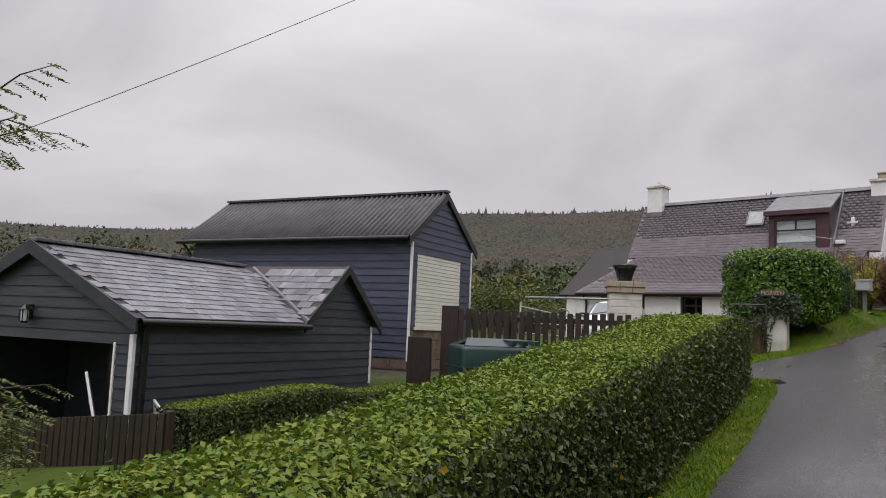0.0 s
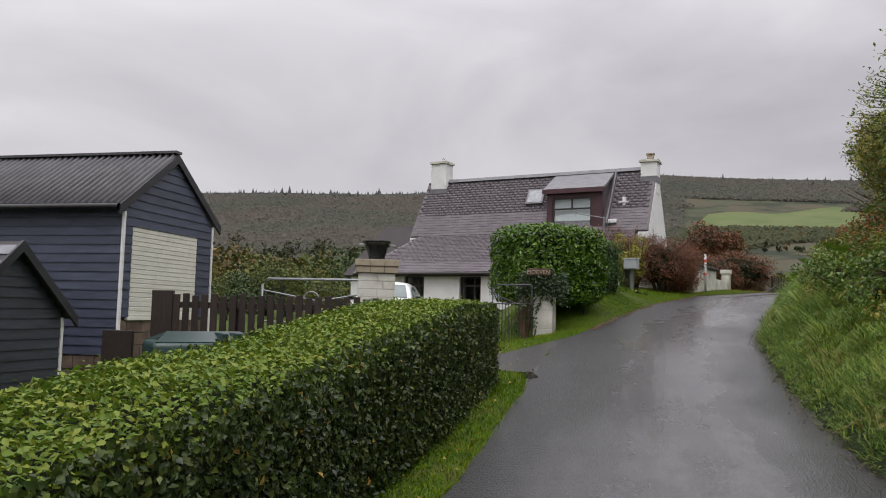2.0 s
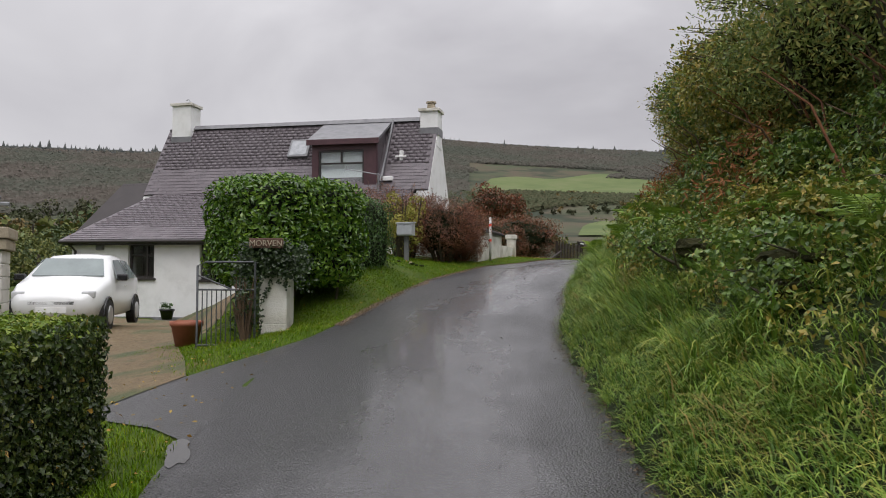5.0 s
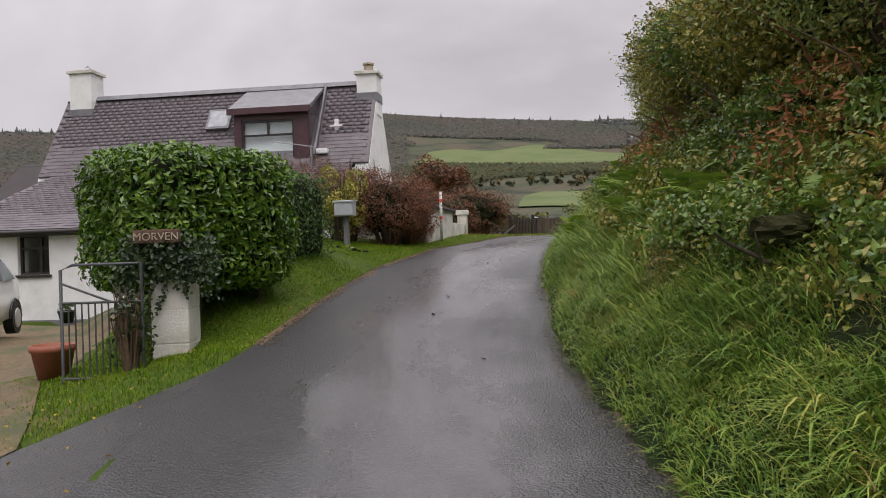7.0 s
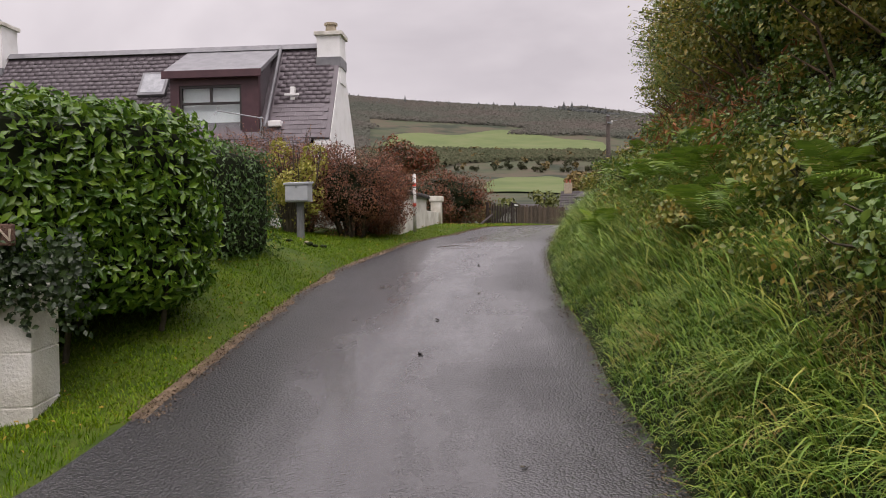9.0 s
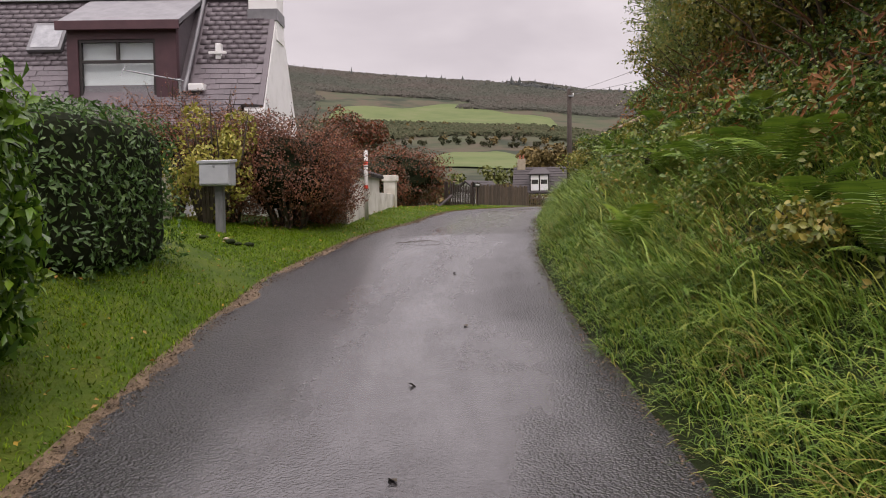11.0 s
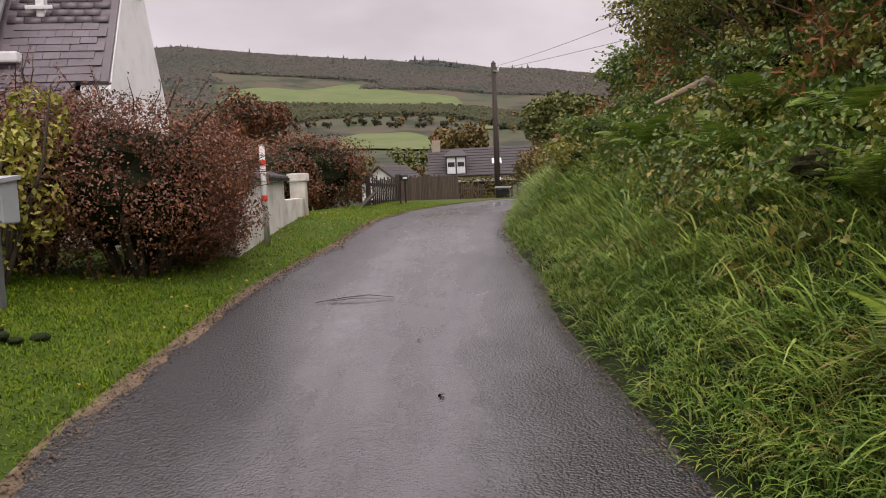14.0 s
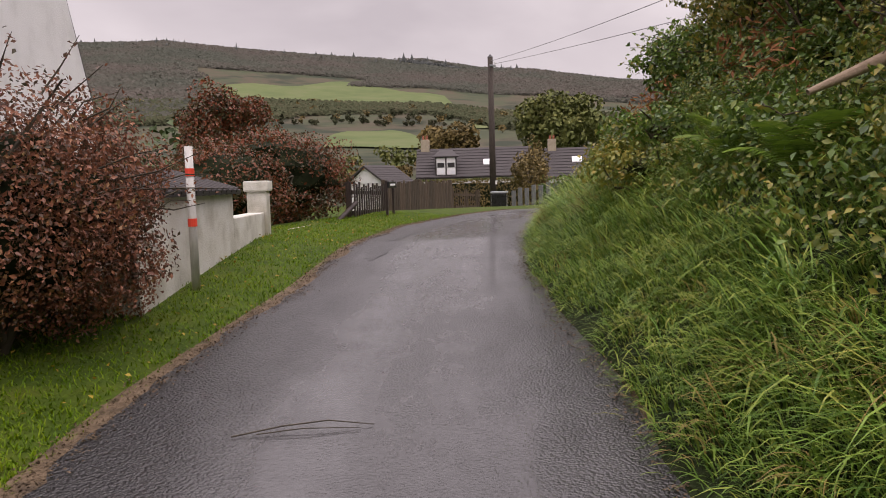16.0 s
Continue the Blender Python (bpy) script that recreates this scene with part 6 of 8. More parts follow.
# grit washed along the lane's edges
for nm, edge, sd, s0, s1 in (("left_edge_grit", LEFT_EDGE, 1, sC, 0.85), ("right_edge_grit", RIGHT_EDGE, -1, S0, S1)):
    base = resample(edge, 240, s0, s1)
    t = unit(np.gradient(base, axis=0))
    nrm = np.stack([-t[:, 1], t[:, 0]], 1) * sd
    rgr = np.random.default_rng(int(400 + s0 * 100))
    gk = rgr.integers(0, 240, 9000)
    dn_ = rgr.normal(0, 0.06, 9000) - 0.03 - 0.16 * np.maximum(0, np.array([noise.noise((q * 0.09, 3.0, sd)) for q in gk])) * rgr.uniform(0, 1.6, 9000)
    XY = base[gk] + t[gk] * rgr.uniform(-0.1, 0.1, 9000)[:, None] + nrm[gk] * dn_[:, None]
    GP = np.column_stack([XY, road_z(XY[:, 0], XY[:, 1]) + 0.018 + 0.012 * rgr.uniform(0, 1, 9000)])
    mesh_ob(nm, leaf_mesh(nm, GP, np.tile([[0, 0, 1.0]], (9000, 1)), 0.019, 0.7, 0.35, rng=rgr), M_DIRT, label="brown grit and leaf litter along the tarmac edge", category="grit", kind="stuff")
    # thin washed-out soil strip under the grit
    nz = np.array([noise.noise((q * 0.11, 8.0, sd)) + 0.5 * noise.noise((q * 0.5, 2.0, sd)) for q in range(240)])
    wid = (0.12 if sd > 0 else 0.025) * np.clip(0.7 + 1.6 * nz, 0.08, 1.8)
    rows_d = np.stack([base + nrm * (0.06 - k * (0.06 + wid))[:, None] for k in (0.0, 0.33, 0.66, 1.0)], 1)
    SZ = np.stack([road_z(rows_d[:, k, 0], rows_d[:, k, 1]) + (0.016, 0.017, 0.014, 0.006)[k] for k in range(4)], 1)
    SV = np.concatenate([rows_d, SZ[..., None]], 2).reshape(-1, 3)
    SF = np.array([t_ for q in range(239) for k in range(3) for t_ in ((q * 4 + k, q * 4 + k + 1, q * 4 + k + 5), (q * 4 + k, q * 4 + k + 5, q * 4 + k + 4))])
    mesh_ob("edge_soil", fast_mesh("edge_soil", SV, SF), M_DIRT, label="washed-out brown soil along the tarmac edge", category="soil", kind="structure")
# fallen leaves on the verge, twig and debris on the tarmac
rl = np.random.default_rng(36)
XY = left_point(rl.uniform(sA, 0.8, 900), rl.uniform(0.0, 1.6, 900))
mesh_ob("fallen_leaves", leaf_mesh("fallen_leaves", np.column_stack([XY, land(XY[:, 0], XY[:, 1]) + 0.05]), np.tile([[0, 0, 1.0]], (900, 1)), 0.04, 0.6, 0.4, rng=rl), M_YELLOW, label="fallen yellow leaves scattered on the grass", category="leaves", kind="stuff")
tw = thing("fallen_twig", "thin dark forked twig lying on the wet tarmac", "twig", pose(15.12, 21.42, float(road_z(15.12, 21.42)) + 0.02))
tubes("stem", [([(-0.25, 0.2, 0), (-0.05, 0.08, 0.02), (0.12, -0.06, 0.03), (0.27, -0.22, 0.0)], [0.004, 0.004, 0.0035, 0.002])], M_TWIG, tw, seg=5)
tubes("fork", [([(-0.17, 0.12, 0.005), (0.0, -0.02, 0.015), (0.2, -0.2, 0.0)], [0.003, 0.003, 0.0015])], M_TWIG, tw, seg=5)
for i, (x, y) in enumerate(((10.33, 16.0), (12.42, 17.7), (9.4, 13.9), (13.9, 19.4), (14.6, 20.2), (11.2, 16.9))):
    mesh_ob("debris_leaf", leaf_mesh("debris_leaf", np.array([[x, y, float(road_z(x, y)) + 0.02]]), np.array([[0, 0, 1.0]]), 0.06, 0.6, 0.3, rng=rl), M_TWIG, label="small dark wet leaf on the tarmac", category="leaf", group="road leaves")


def road_blot(name, x, y, a, b, yaw, seed, mat, label, category, lift=0.016):
    """A ragged flat patch lying on the lane."""
    bm = bmesh.new()
    vs = []
    c, q = math.cos(radians(yaw)), math.sin(radians(yaw))
    for i in range(72):
        t = 2 * math.pi * i / 72
        k = 1 + 0.3 * noise.noise((math.cos(t) * 1.5 + seed, math.sin(t) * 1.5, seed * 2.0)) + 0.1 * noise.noise((math.cos(t) * 6 + seed, math.sin(t) * 6, seed))
        px, py = a * k * math.cos(t), b * k * math.sin(t)
        wx, wy = x + px * c - py * q, y + px * q + py * c
        vs.append(bm.verts.new((wx, wy, float(road_z(wx, wy)) + lift)))
    bm.faces.new(vs)
    return part(name, bm, mat, label=label, category=category, group=category, kind="structure")


road_blot("puddle", 5.2, 11.6, 0.3, 0.08, 74, 1.5, M_PUDDLE, "shallow muddy puddle in the broken tarmac edge", "puddle")
# dark stony patches laid in for wet hollows mirroring the dark fence
for i, q in enumerate([(19.6, 25.3, 0.8, 0.11, 36), (21.2, 26.35, 0.9, 0.1, 32), (22.9, 27.25, 0.8, 0.09, 27)]):
    road_blot("tarmac_patch", *q, seed=i + 2.5, mat=M_ASPHALT, label="dark coarse patch standing in for a reflection in the wet tarmac", category="tarmac patch", lift=0.0155)

# ---- driveway mouth: pillars, gate, pots, car ----
arch_pillar = thing("gate_pillar", "white painted block pillar with an ivy-covered arch", "pillar", pose(7.42, 17.0, 1.0, 0, 0, -32))
part("shaft", box(0, 0.38, 0, 0.46, -0.2, 1.05, 0.015), M_HARL_OLD, arch_pillar)
for j in range(3):
    part("block_course", box(-0.004, 0.384, -0.004, 0.464, -0.1 + j * 0.36, 0.25 + j * 0.36, 0.006), M_HARL_OLD, arch_pillar)
plaque = part("name_board", box(-0.12, 0.36, -0.16, -0.12, 1.32, 1.46, 0.012), M_BOARD, arch_pillar, "rough brown wooden name board")
txt = bpy.data.curves.new("house_name", "FONT")
txt.body, txt.size, txt.extrude, txt.align_x = "MORVEN", 0.115, 0.004, "CENTER"
t_ob = new("house_name", txt)
dg = bpy.context.evaluated_depsgraph_get()
t_me = bpy.data.meshes.new_from_object(t_ob.evaluated_get(dg))
bpy.data.objects.remove(t_ob)
t_me.materials.clear()
mesh_ob("house_name", t_me, M_STONE, plaque, "cream painted letters", m=Matrix.Translation((0.12, -0.168, 1.35)) @ pose(0, 0, 0, 90))
# ivy hanging off the arch
ri = np.random.default_rng(51)
IP, IN = [], []
for i in range(70):
    x0 = ri.uniform(-0.3, 0.62)
    side_drop = abs(x0 - 0.16) / 0.45
    z0, ln = ri.uniform(1.18, 1.42), ri.uniform(0.12, 0.3) + 0.4 * side_drop ** 2
    for k in range(34):
        IP.append((x0 + ri.normal(0, 0.05) + 0.05 * math.sin(k * 0.4), (-0.08 if x0 < 0.38 else ri.uniform(-0.08, 0.45)) + ri.normal(0, 0.04), z0 - ln * k / 34 + ri.normal(0, 0.03)))
        IN.append((0.1, -1.0, 0.3))
for x0, dx, ln in ((0.28, -0.22, 0.55), (0.05, -0.1, 0.75), (0.36, 0.02, 0.4)):
    for k in range(60):
        q = k / 60
        IP.append((x0 + dx * q + ri.normal(0, 0.015), -0.045 + ri.normal(0, 0.012), 1.15 - ln * q + ri.normal(0, 0.015)))
        IN.append((0.0, -1.0, 0.3))
mesh_ob("ivy", leaf_mesh("ivy", np.array(IP), np.array(IN), 0.055, 0.75, 0.6, 0.4, rng=ri), M_IVY_DARK, arch_pillar, "dark ivy trailing from the arch", kind="stuff")

gate = thing("garden_gate", "small grey-painted iron garden gate standing open", "gate", pose(6.58, 17.1, 0.92, 0, 0, -34))
tubes("frame", [([(0, 0, 0.02), (0, 0, 1.15), (0.12, 0, 1.2), (0.78, 0, 1.2)], [0.016] * 4), ([(0, 0, 0.06), (0.8, 0, 0.06)], [0.016] * 2), ([(0, 0, 0.82), (0.8, 0, 0.82)], [0.014] * 2), ([(0.8, 0, 0.0), (0.8, 0, 1.2)], [0.016] * 2), ([(0, 0, 1.02), (0.5, 0, 0.82)], [0.012] * 2)], M_IRON, gate, seg=6)
for i in range(11):
    tubes("baluster", [([(0.07 + i * 0.066, 0, 0.06), (0.07 + i * 0.066, 0, 0.82)], [0.008] * 2)], M_IRON, gate, seg=6)
shrub("dry_climber", (7.15, 16.75, 1.02), (0.26, 0.22, 0.6), 420, 0.055, M_IVY_DARK, "half-dry climber with brown stems at the gate", clumps=9, seed=61, stems=44, lift=0.8, stem_mat=M_STEM_DRY)


def plant_pot(name, x, y, r, h, mat, label, leafmat=None, seed=1):
    z = float(land(x, y))
    ob = thing(name, label, "plant pot", pose(x, y, z))
    bm = bmesh.new()
    prof = [(r * 0.68, 0), (r * 0.95, h * 0.8), (r * 1.04, h * 0.82), (r * 1.04, h), (r * 0.93, h), (r * 0.88, h * 0.86), (0.001, h * 0.84)]
    rings = []
    for pr, pz in prof:
        rings.append([bm.verts.new((pr * math.cos(2 * math.pi * k / 24), pr * math.sin(2 * math.pi * k / 24), pz)) for k in range(24)])
    for a, b in zip(rings[:-1], rings[1:]):
        for k in range(24):
            bm.faces.new((a[k], a[(k + 1) % 24], b[(k + 1) % 24], b[k]))
    bm.faces.new(rings[0][::-1])
    part("pot", bm, mat, ob, smooth=True)
    part("soil", cyl(r * 0.88, r * 0.88, 0.02, 20, Matrix.Translation((0, 0, h * 0.84))), M_SOIL, ob)
    if leafmat:
        rng = np.random.default_rng(seed)
        P, N = foliage_points(rng, 160, (r, r, r * 0.7), 8)
        mesh_ob("plant", leaf_mesh("plant", P + np.array([0, 0, h + r * 0.4]), N, 0.07, 0.5, 0.7, rng=rng), leafmat, ob, kind="stuff")
    return ob


plant_pot("terracotta_pot", 6.58, 17.72, 0.225, 0.36, M_TERRA, "large orange terracotta pot beside the gate")
wp = HOUSE @ Vector((-13.35, 27.0, 0))
plant_pot("small_planter", wp.x, wp.y, 0.2, 0.3, M_BLACK, "small black planter with a plant at the cottage wall", M_LAUREL2, 71)

urn_pillar = thing("garden_pillar", "square white brick pillar with a sandstone cap", "pillar", pose(3.97, 15.8, 0.68, 0, 0, -8))
part("core", box(-0.3, 0.3, -0.3, 0.3, -0.3, 1.5), M_HARL_OLD, urn_pillar)
for j in range(11):
    for k in range(2):
        off = 0.1 if j % 2 else 0.0
        a, b = (-0.315, off) if k == 0 else (off + 0.008, 0.315)
        part("brick", box(a, b, -0.315, 0.315, 0.0 + j * 0.137, 0.0 + j * 0.137 + 0.13, 0.008), M_HARL_OLD, urn_pillar)
for j, (e, z0, z1) in enumerate(((0.36, 1.51, 1.62), (0.38, 1.625, 1.74))):
    for k in range(3):
        x0 = -e + k * 2 * e / 3
        part("cap_stone", box(x0 + 0.003, x0 + 2 * e / 3 - 0.003, -e, e, z0, z1, 0.012), M_STONE, urn_pillar)
urn = thing("black_urn", "shiny black urn standing on the pillar's cap", "urn", pose(3.97, 15.8, 2.42))
bm = bmesh.new()
rings = []
for pr, pz in ((0.12, 0), (0.15, 0.02), (0.14, 0.05), (0.2, 0.25), (0.215, 0.3), (0.25, 0.31), (0.25, 0.35), (0.2, 0.345), (0.17, 0.2), (0.001, 0.18)):
    rings.append([bm.verts.new((pr * math.cos(2 * math.pi * k / 24), pr * math.sin(2 * math.pi * k / 24), pz)) for k in range(24)])
for a, b in zip(rings[:-1], rings[1:]):
    for k in range(24):
        bm.faces.new((a[k], a[(k + 1) % 24], b[(k + 1) % 24], b[k]))
bm.faces.new(rings[0][::-1])
part("bowl", bm, M_BLACK, urn, smooth=True)
for a in (-0.27, 0.27):
    part("handle", box(a - 0.06, a + 0.06, -0.04, 0.04, 0.24, 0.29, 0.015), M_METAL, urn, "pale side bracket")
shrub("small_shrub", (4.15, 15.05), (0.35, 0.3, 0.62), 700, 0.06, M_LAUREL2, "small rounded green shrub at the pillar", clumps=10, seed=62, stems=5, core=0.6)

farm_gate = thing("tubular_gate", "galvanised tubular field gate standing open", "gate", pose(2.1, 17.9, 0.7, 0, 0, -24))
tubes("frame", [([(0, 0, 0.1), (0, 0, 1.3), (0.12, 0, 1.42), (2.3, 0, 1.42)], [0.025] * 4), ([(2.3, 0, 0.1), (2.3, 0, 1.42)], [0.025] * 2)], M_METAL, farm_gate, seg=8)
for z0, z1 in ((1.2, 1.05), (0.85, 0.85), (0.6, 0.6), (0.35, 0.35)):
    tubes("bar", [([(0.0, 0, z0), (1.15, 0, z1 - 0.05), (2.3, 0, z0)], [0.018] * 3)], M_METAL, farm_gate, seg=6)
tubes("hoop", [([(1.0 + 0.15 * math.cos(t), 0, 1.05 + 0.13 * math.sin(t)) for t in np.linspace(0, math.pi, 9)], [0.014] * 9)], M_METAL, farm_gate, seg=6)

# picket fence between garage and pillar
fence = thing("picket_fence", "dark brown stained picket fence", "fence", pose(0.32, 16.0, 0.6, 0, 0, math.degrees(math.atan2(-1.15, 3.45))))
FL = 3.75
part("end_panel", box(-0.03, 0.32, -0.05, 0.05, -0.3, 1.2, 0.01), M_FENCE, fence)
for z in (0.35, 0.92):
    part("rail", box(0.3, FL, 0.0, 0.05, z, z + 0.1, 0.008), M_FENCE, fence)
n_p = 22
for i in range(n_p):
    x = 0.38 + i * (FL - 0.45) / (n_p - 1)
    part("picket", box(x - 0.055, x + 0.055, -0.03, -0.004, -0.1, 1.14 + 0.02 * math.sin(i * 2.1), 0.006), M_FENCE, fence)
for x in (1.35, 2.6):
    part("post", box(x - 0.05, x + 0.05, 0.052, 0.15, -0.3, 1.05, 0.008), M_FENCE, fence)
part("return_panel", box(-0.5, -0.02, -0.7, -0.62, -0.4, 0.55, 0.01), M_FENCE, fence)

tank = thing("oil_tank", "dark green plastic heating-oil tank behind the hedge", "tank", pose(1.25, 13.7, 0.1, 0, 0, 14))
part("body", box(-0.78, 0.78, -0.5, 0.5, 0.0, 0.98, 0.08), M_TANK, tank, smooth=True)
part("lid", slab([(-0.74, -0.46, 0.98), (0.74, -0.46, 0.98), (0.5, 0.2, 1.1), (-0.5, 0.2, 1.1)], 0.06), M_TANK, tank)
part("lid", slab([(-0.74, 0.46, 0.98), (0.74, 0.46, 0.98), (0.5, 0.2, 1.1), (-0.5, 0.2, 1.1)], 0.06), M_TANK, tank)
for x in (0.15, 0.35, 0.55):
    part("rib", box(x - 0.04, x + 0.04, -0.45, 0.1, 1.0, 1.09, 0.02), M_TANK, tank)
part("belt", box(-0.79, 0.79, -0.51, 0.51, 0.6, 0.63, 0.01), M_TANK, tank)

# low picket panel in front of the outbuilding, and things under its roof
lp = thing("slatted_fence", "dark brown slatted timber fence before the outbuilding", "fence", SHED @ Matrix.Translation((-10.9, 7.25, -1.0)))
for i in range(27):
    x = i * 0.128
    part("picket", box(x, x + 0.1, 0, 0.025, -0.9, 0.78 + 0.118 * x, 0.004), M_FENCE, lp)
for z in (0.15, 0.62):
    part("rail", box(0, 3.45, 0.026, 0.07, z, z + 0.09, 0.004), M_FENCE, lp)
part("post", box(3.36, 3.48, 0.03, 0.13, -0.9, 1.2, 0.008), M_FENCE, lp)
stack = thing("stacked_panels", "white panels leaning inside the open shed", "panel", SHED @ Matrix.Translation((-10.1, 8.7, -0.35)))
part("leaning_panel", box(-0.1, 0.9, -0.02, 0.02, 0, 1.0, 0.006), M_WHITE, stack, m=pose(0.1, 0, 0.0, 12, 38, 0))
part("leaning_panel", box(-0.6, 0.3, -0.02, 0.02, 0, 0.7, 0.006), M_WHITE, stack, m=pose(-0.2, -0.2, 0.1, 40, 70, 0))
lant = thing("wall_lantern", "black wall lantern with clear glass", "lamp", SHED @ Matrix.Translation((-11.4, 8.06, 1.16)))
part("backplate", box(-0.03, 0.03, -0.03, 0.0, 0.05, 0.3, 0.005), M_BLACK, lant)
part("arm", box(-0.012, 0.012, -0.14, -0.03, 0.27, 0.29), M_BLACK, lant)
part("top_cap", cyl(0.09, 0.02, 0.07, 6, Matrix.Translation((0, -0.12, 0.22))), M_BLACK, lant)
part("base_cap", cyl(0.05, 0.07, 0.03, 6, Matrix.Translation((0, -0.12, 0.0))), M_BLACK, lant)
for k in range(6):
    a = k * math.pi / 3
    part("bar", box(0.07 * math.cos(a) - 0.006, 0.07 * math.cos(a) + 0.006, -0.12 + 0.07 * math.sin(a) - 0.006, -0.12 + 0.07 * math.sin(a) + 0.006, 0.03, 0.22), M_BLACK, lant)
part("glass_chimney", cyl(0.055, 0.06, 0.18, 12, Matrix.Translation((0, -0.12, 0.035))), M_LAMP, lant)


# ---- the white hatchback ----
def hatchback():
    h = Vector((-0.345, -0.939, 0))
    x, y = 5.75, 23.75
    zc = float(land(x, y)) + 0.02
    car = thing("hatchback_car", "small white five-door hatchback parked on the gravel", "car", pose(x, y, zc, 0, 0, math.degrees(math.atan2(h.y, h.x))))
    # sections along x: (x, half width low, half width mid, half width top, z low, z belt, z top)
    S = [(1.86, 0.52, 0.56, 0.50, 0.32, 0.58, 0.62), (1.72, 0.66, 0.72, 0.62, 0.24, 0.68, 0.76), (1.4, 0.76, 0.8, 0.72, 0.22, 0.78, 0.9), (0.95, 0.8, 0.83, 0.76, 0.22, 0.86, 0.99), (0.85, 0.8, 0.83, 0.76, 0.22, 0.88, 1.02), (0.35, 0.81, 0.84, 0.62, 0.22, 0.92, 1.38), (0.1, 0.81, 0.84, 0.6, 0.22, 0.93, 1.46), (-0.6, 0.81, 0.84, 0.59, 0.22, 0.95, 1.49), (-1.2, 0.8, 0.83, 0.57, 0.22, 0.97, 1.45), (-1.55, 0.78, 0.82, 0.56, 0.24, 0.98, 1.36), (-1.78, 0.72, 0.77, 0.62, 0.3, 0.9, 1.02), (-1.84, 0.6, 0.65, 0.55, 0.36, 0.7, 0.8)]
    bm = bmesh.new()
    rings = []
    for sx, wl, wm, wt_, zl, zb, zt in S:
        half = [(0, zl), (wl * 0.8, zl), (wl, zl + 0.08), (wm, (zl + zb) / 2 + 0.03), (wm * 0.985, zb), (wt_ + (wm - wt_) * 0.12, zb + (zt - zb) * 0.82), (wt_ * 0.82, zt - 0.015), (wt_ * 0.4, zt + 0.012)]
        ring = [bm.verts.new((sx, yy, zz)) for yy, zz in half] + [bm.verts.new((sx, 0, zt + 0.02))] + [bm.verts.new((sx, -yy, zz)) for yy, zz in half[:0:-1]]
        rings.append(ring)
    for a, b in zip(rings[:-1], rings[1:]):
        n_ = len(a)
        for k in range(n_):
            bm.faces.new((a[k], a[(k + 1) % n_], b[(k + 1) % n_], b[k]))
    bm.faces.new(rings[0])
    bm.faces.new(rings[-1][::-1])
    body = part("body", bm, M_CARWHITE, car, smooth=True)
    def pane(name, corners, out, t=0.008):
        bmp = bmesh.new()
        o = Vector(out) * 0.012
        A = [bmp.verts.new(Vector(c) + o) for c in corners]
        B = [bmp.verts.new(Vector(c) + o - Vector(out) * t) for c in corners]
        bmp.faces.new(A)
        bmp.faces.new(B[::-1])
        for i in range(len(A)):
            bmp.faces.new((A[i], B[i], B[(i + 1) % len(A)], A[(i + 1) % len(A)]))
        return part(name, bmp, M_CARGLASS, body, "misted glass with sky reflection painted into its colour")
    pane("windscreen", [(0.84, -0.66, 1.04), (0.84, 0.66, 1.04), (0.4, 0.54, 1.385), (0.4, -0.54, 1.385)], (0.6, 0, 0.8), 0.02)
    for s in (-1, 1):
        pane("front_side_window", [(0.62, s * 0.845, 0.97), (-0.32, s * 0.85, 0.98), (-0.32, s * 0.65, 1.38), (0.2, s * 0.66, 1.36)], (0, s * 0.85, 0.5))
        pane("rear_side_window", [(-0.4, s * 0.85, 0.98), (-1.2, s * 0.84, 1.0), (-1.1, s * 0.64, 1.36), (-0.4, s * 0.65, 1.38)], (0, s * 0.85, 0.5))
        part("wing_mirror", box(0.5, 0.66, s * 0.95 - 0.1, s * 0.95 + 0.1, 0.95, 1.08, 0.03), M_BLACK, body, "black wing mirror")
        part("headlight", box(1.5, 1.76, s * 0.6 - 0.12, s * 0.6 + 0.12, 0.62, 0.76, 0.04), M_LAMP, body)
        part("door_handle", box(-0.28, -0.12, s * 0.845 - 0.02, s * 0.845 + 0.02, 0.84, 0.87, 0.006), M_CARWHITE, body)
        for wx in (1.2, -1.2):
            m = Matrix.Translation((wx, s * 0.72, 0.29)) @ pose(0, 0, 0, -90 * s, 0, 0)
            tyre = part("tyre", cyl(0.29, 0.29, 0.17, 28, Matrix.Translation((0, 0, -0.02))), M_RUBBER, car, m=m)
            part("wheel_trim", cyl(0.19, 0.17, 0.02, 20, Matrix.Translation((0, 0, 0.145))), M_RIM, tyre, "silver wheel trim")
            V_, F_ = tube_verts([(0.34 * math.cos(t), 0.34 * math.sin(t), 0.12) for t in np.linspace(0, math.pi, 12)], [0.025] * 12, 5)
            mesh_ob("wheel_arch", fast_mesh("wheel_arch", V_, F_), M_BLACK, car, m=Matrix.Translation((wx, s * 0.72, 0.29)) @ pose(0, 0, 0, 90, 0, 0) if s < 0 else Matrix.Translation((wx, s * 0.72 + 0.0, 0.29)) @ pose(0, 0, 0, 90, 0, 180) @ Matrix.Translation((0, 0, 0)))
    part("number_plate", box(1.84, 1.87, -0.26, 0.26, 0.36, 0.47, 0.004), M_WHITE, body)
    part("grille", box(1.8, 1.86, -0.4, 0.4, 0.5, 0.58, 0.01), M_BLACK, body)


hatchback()

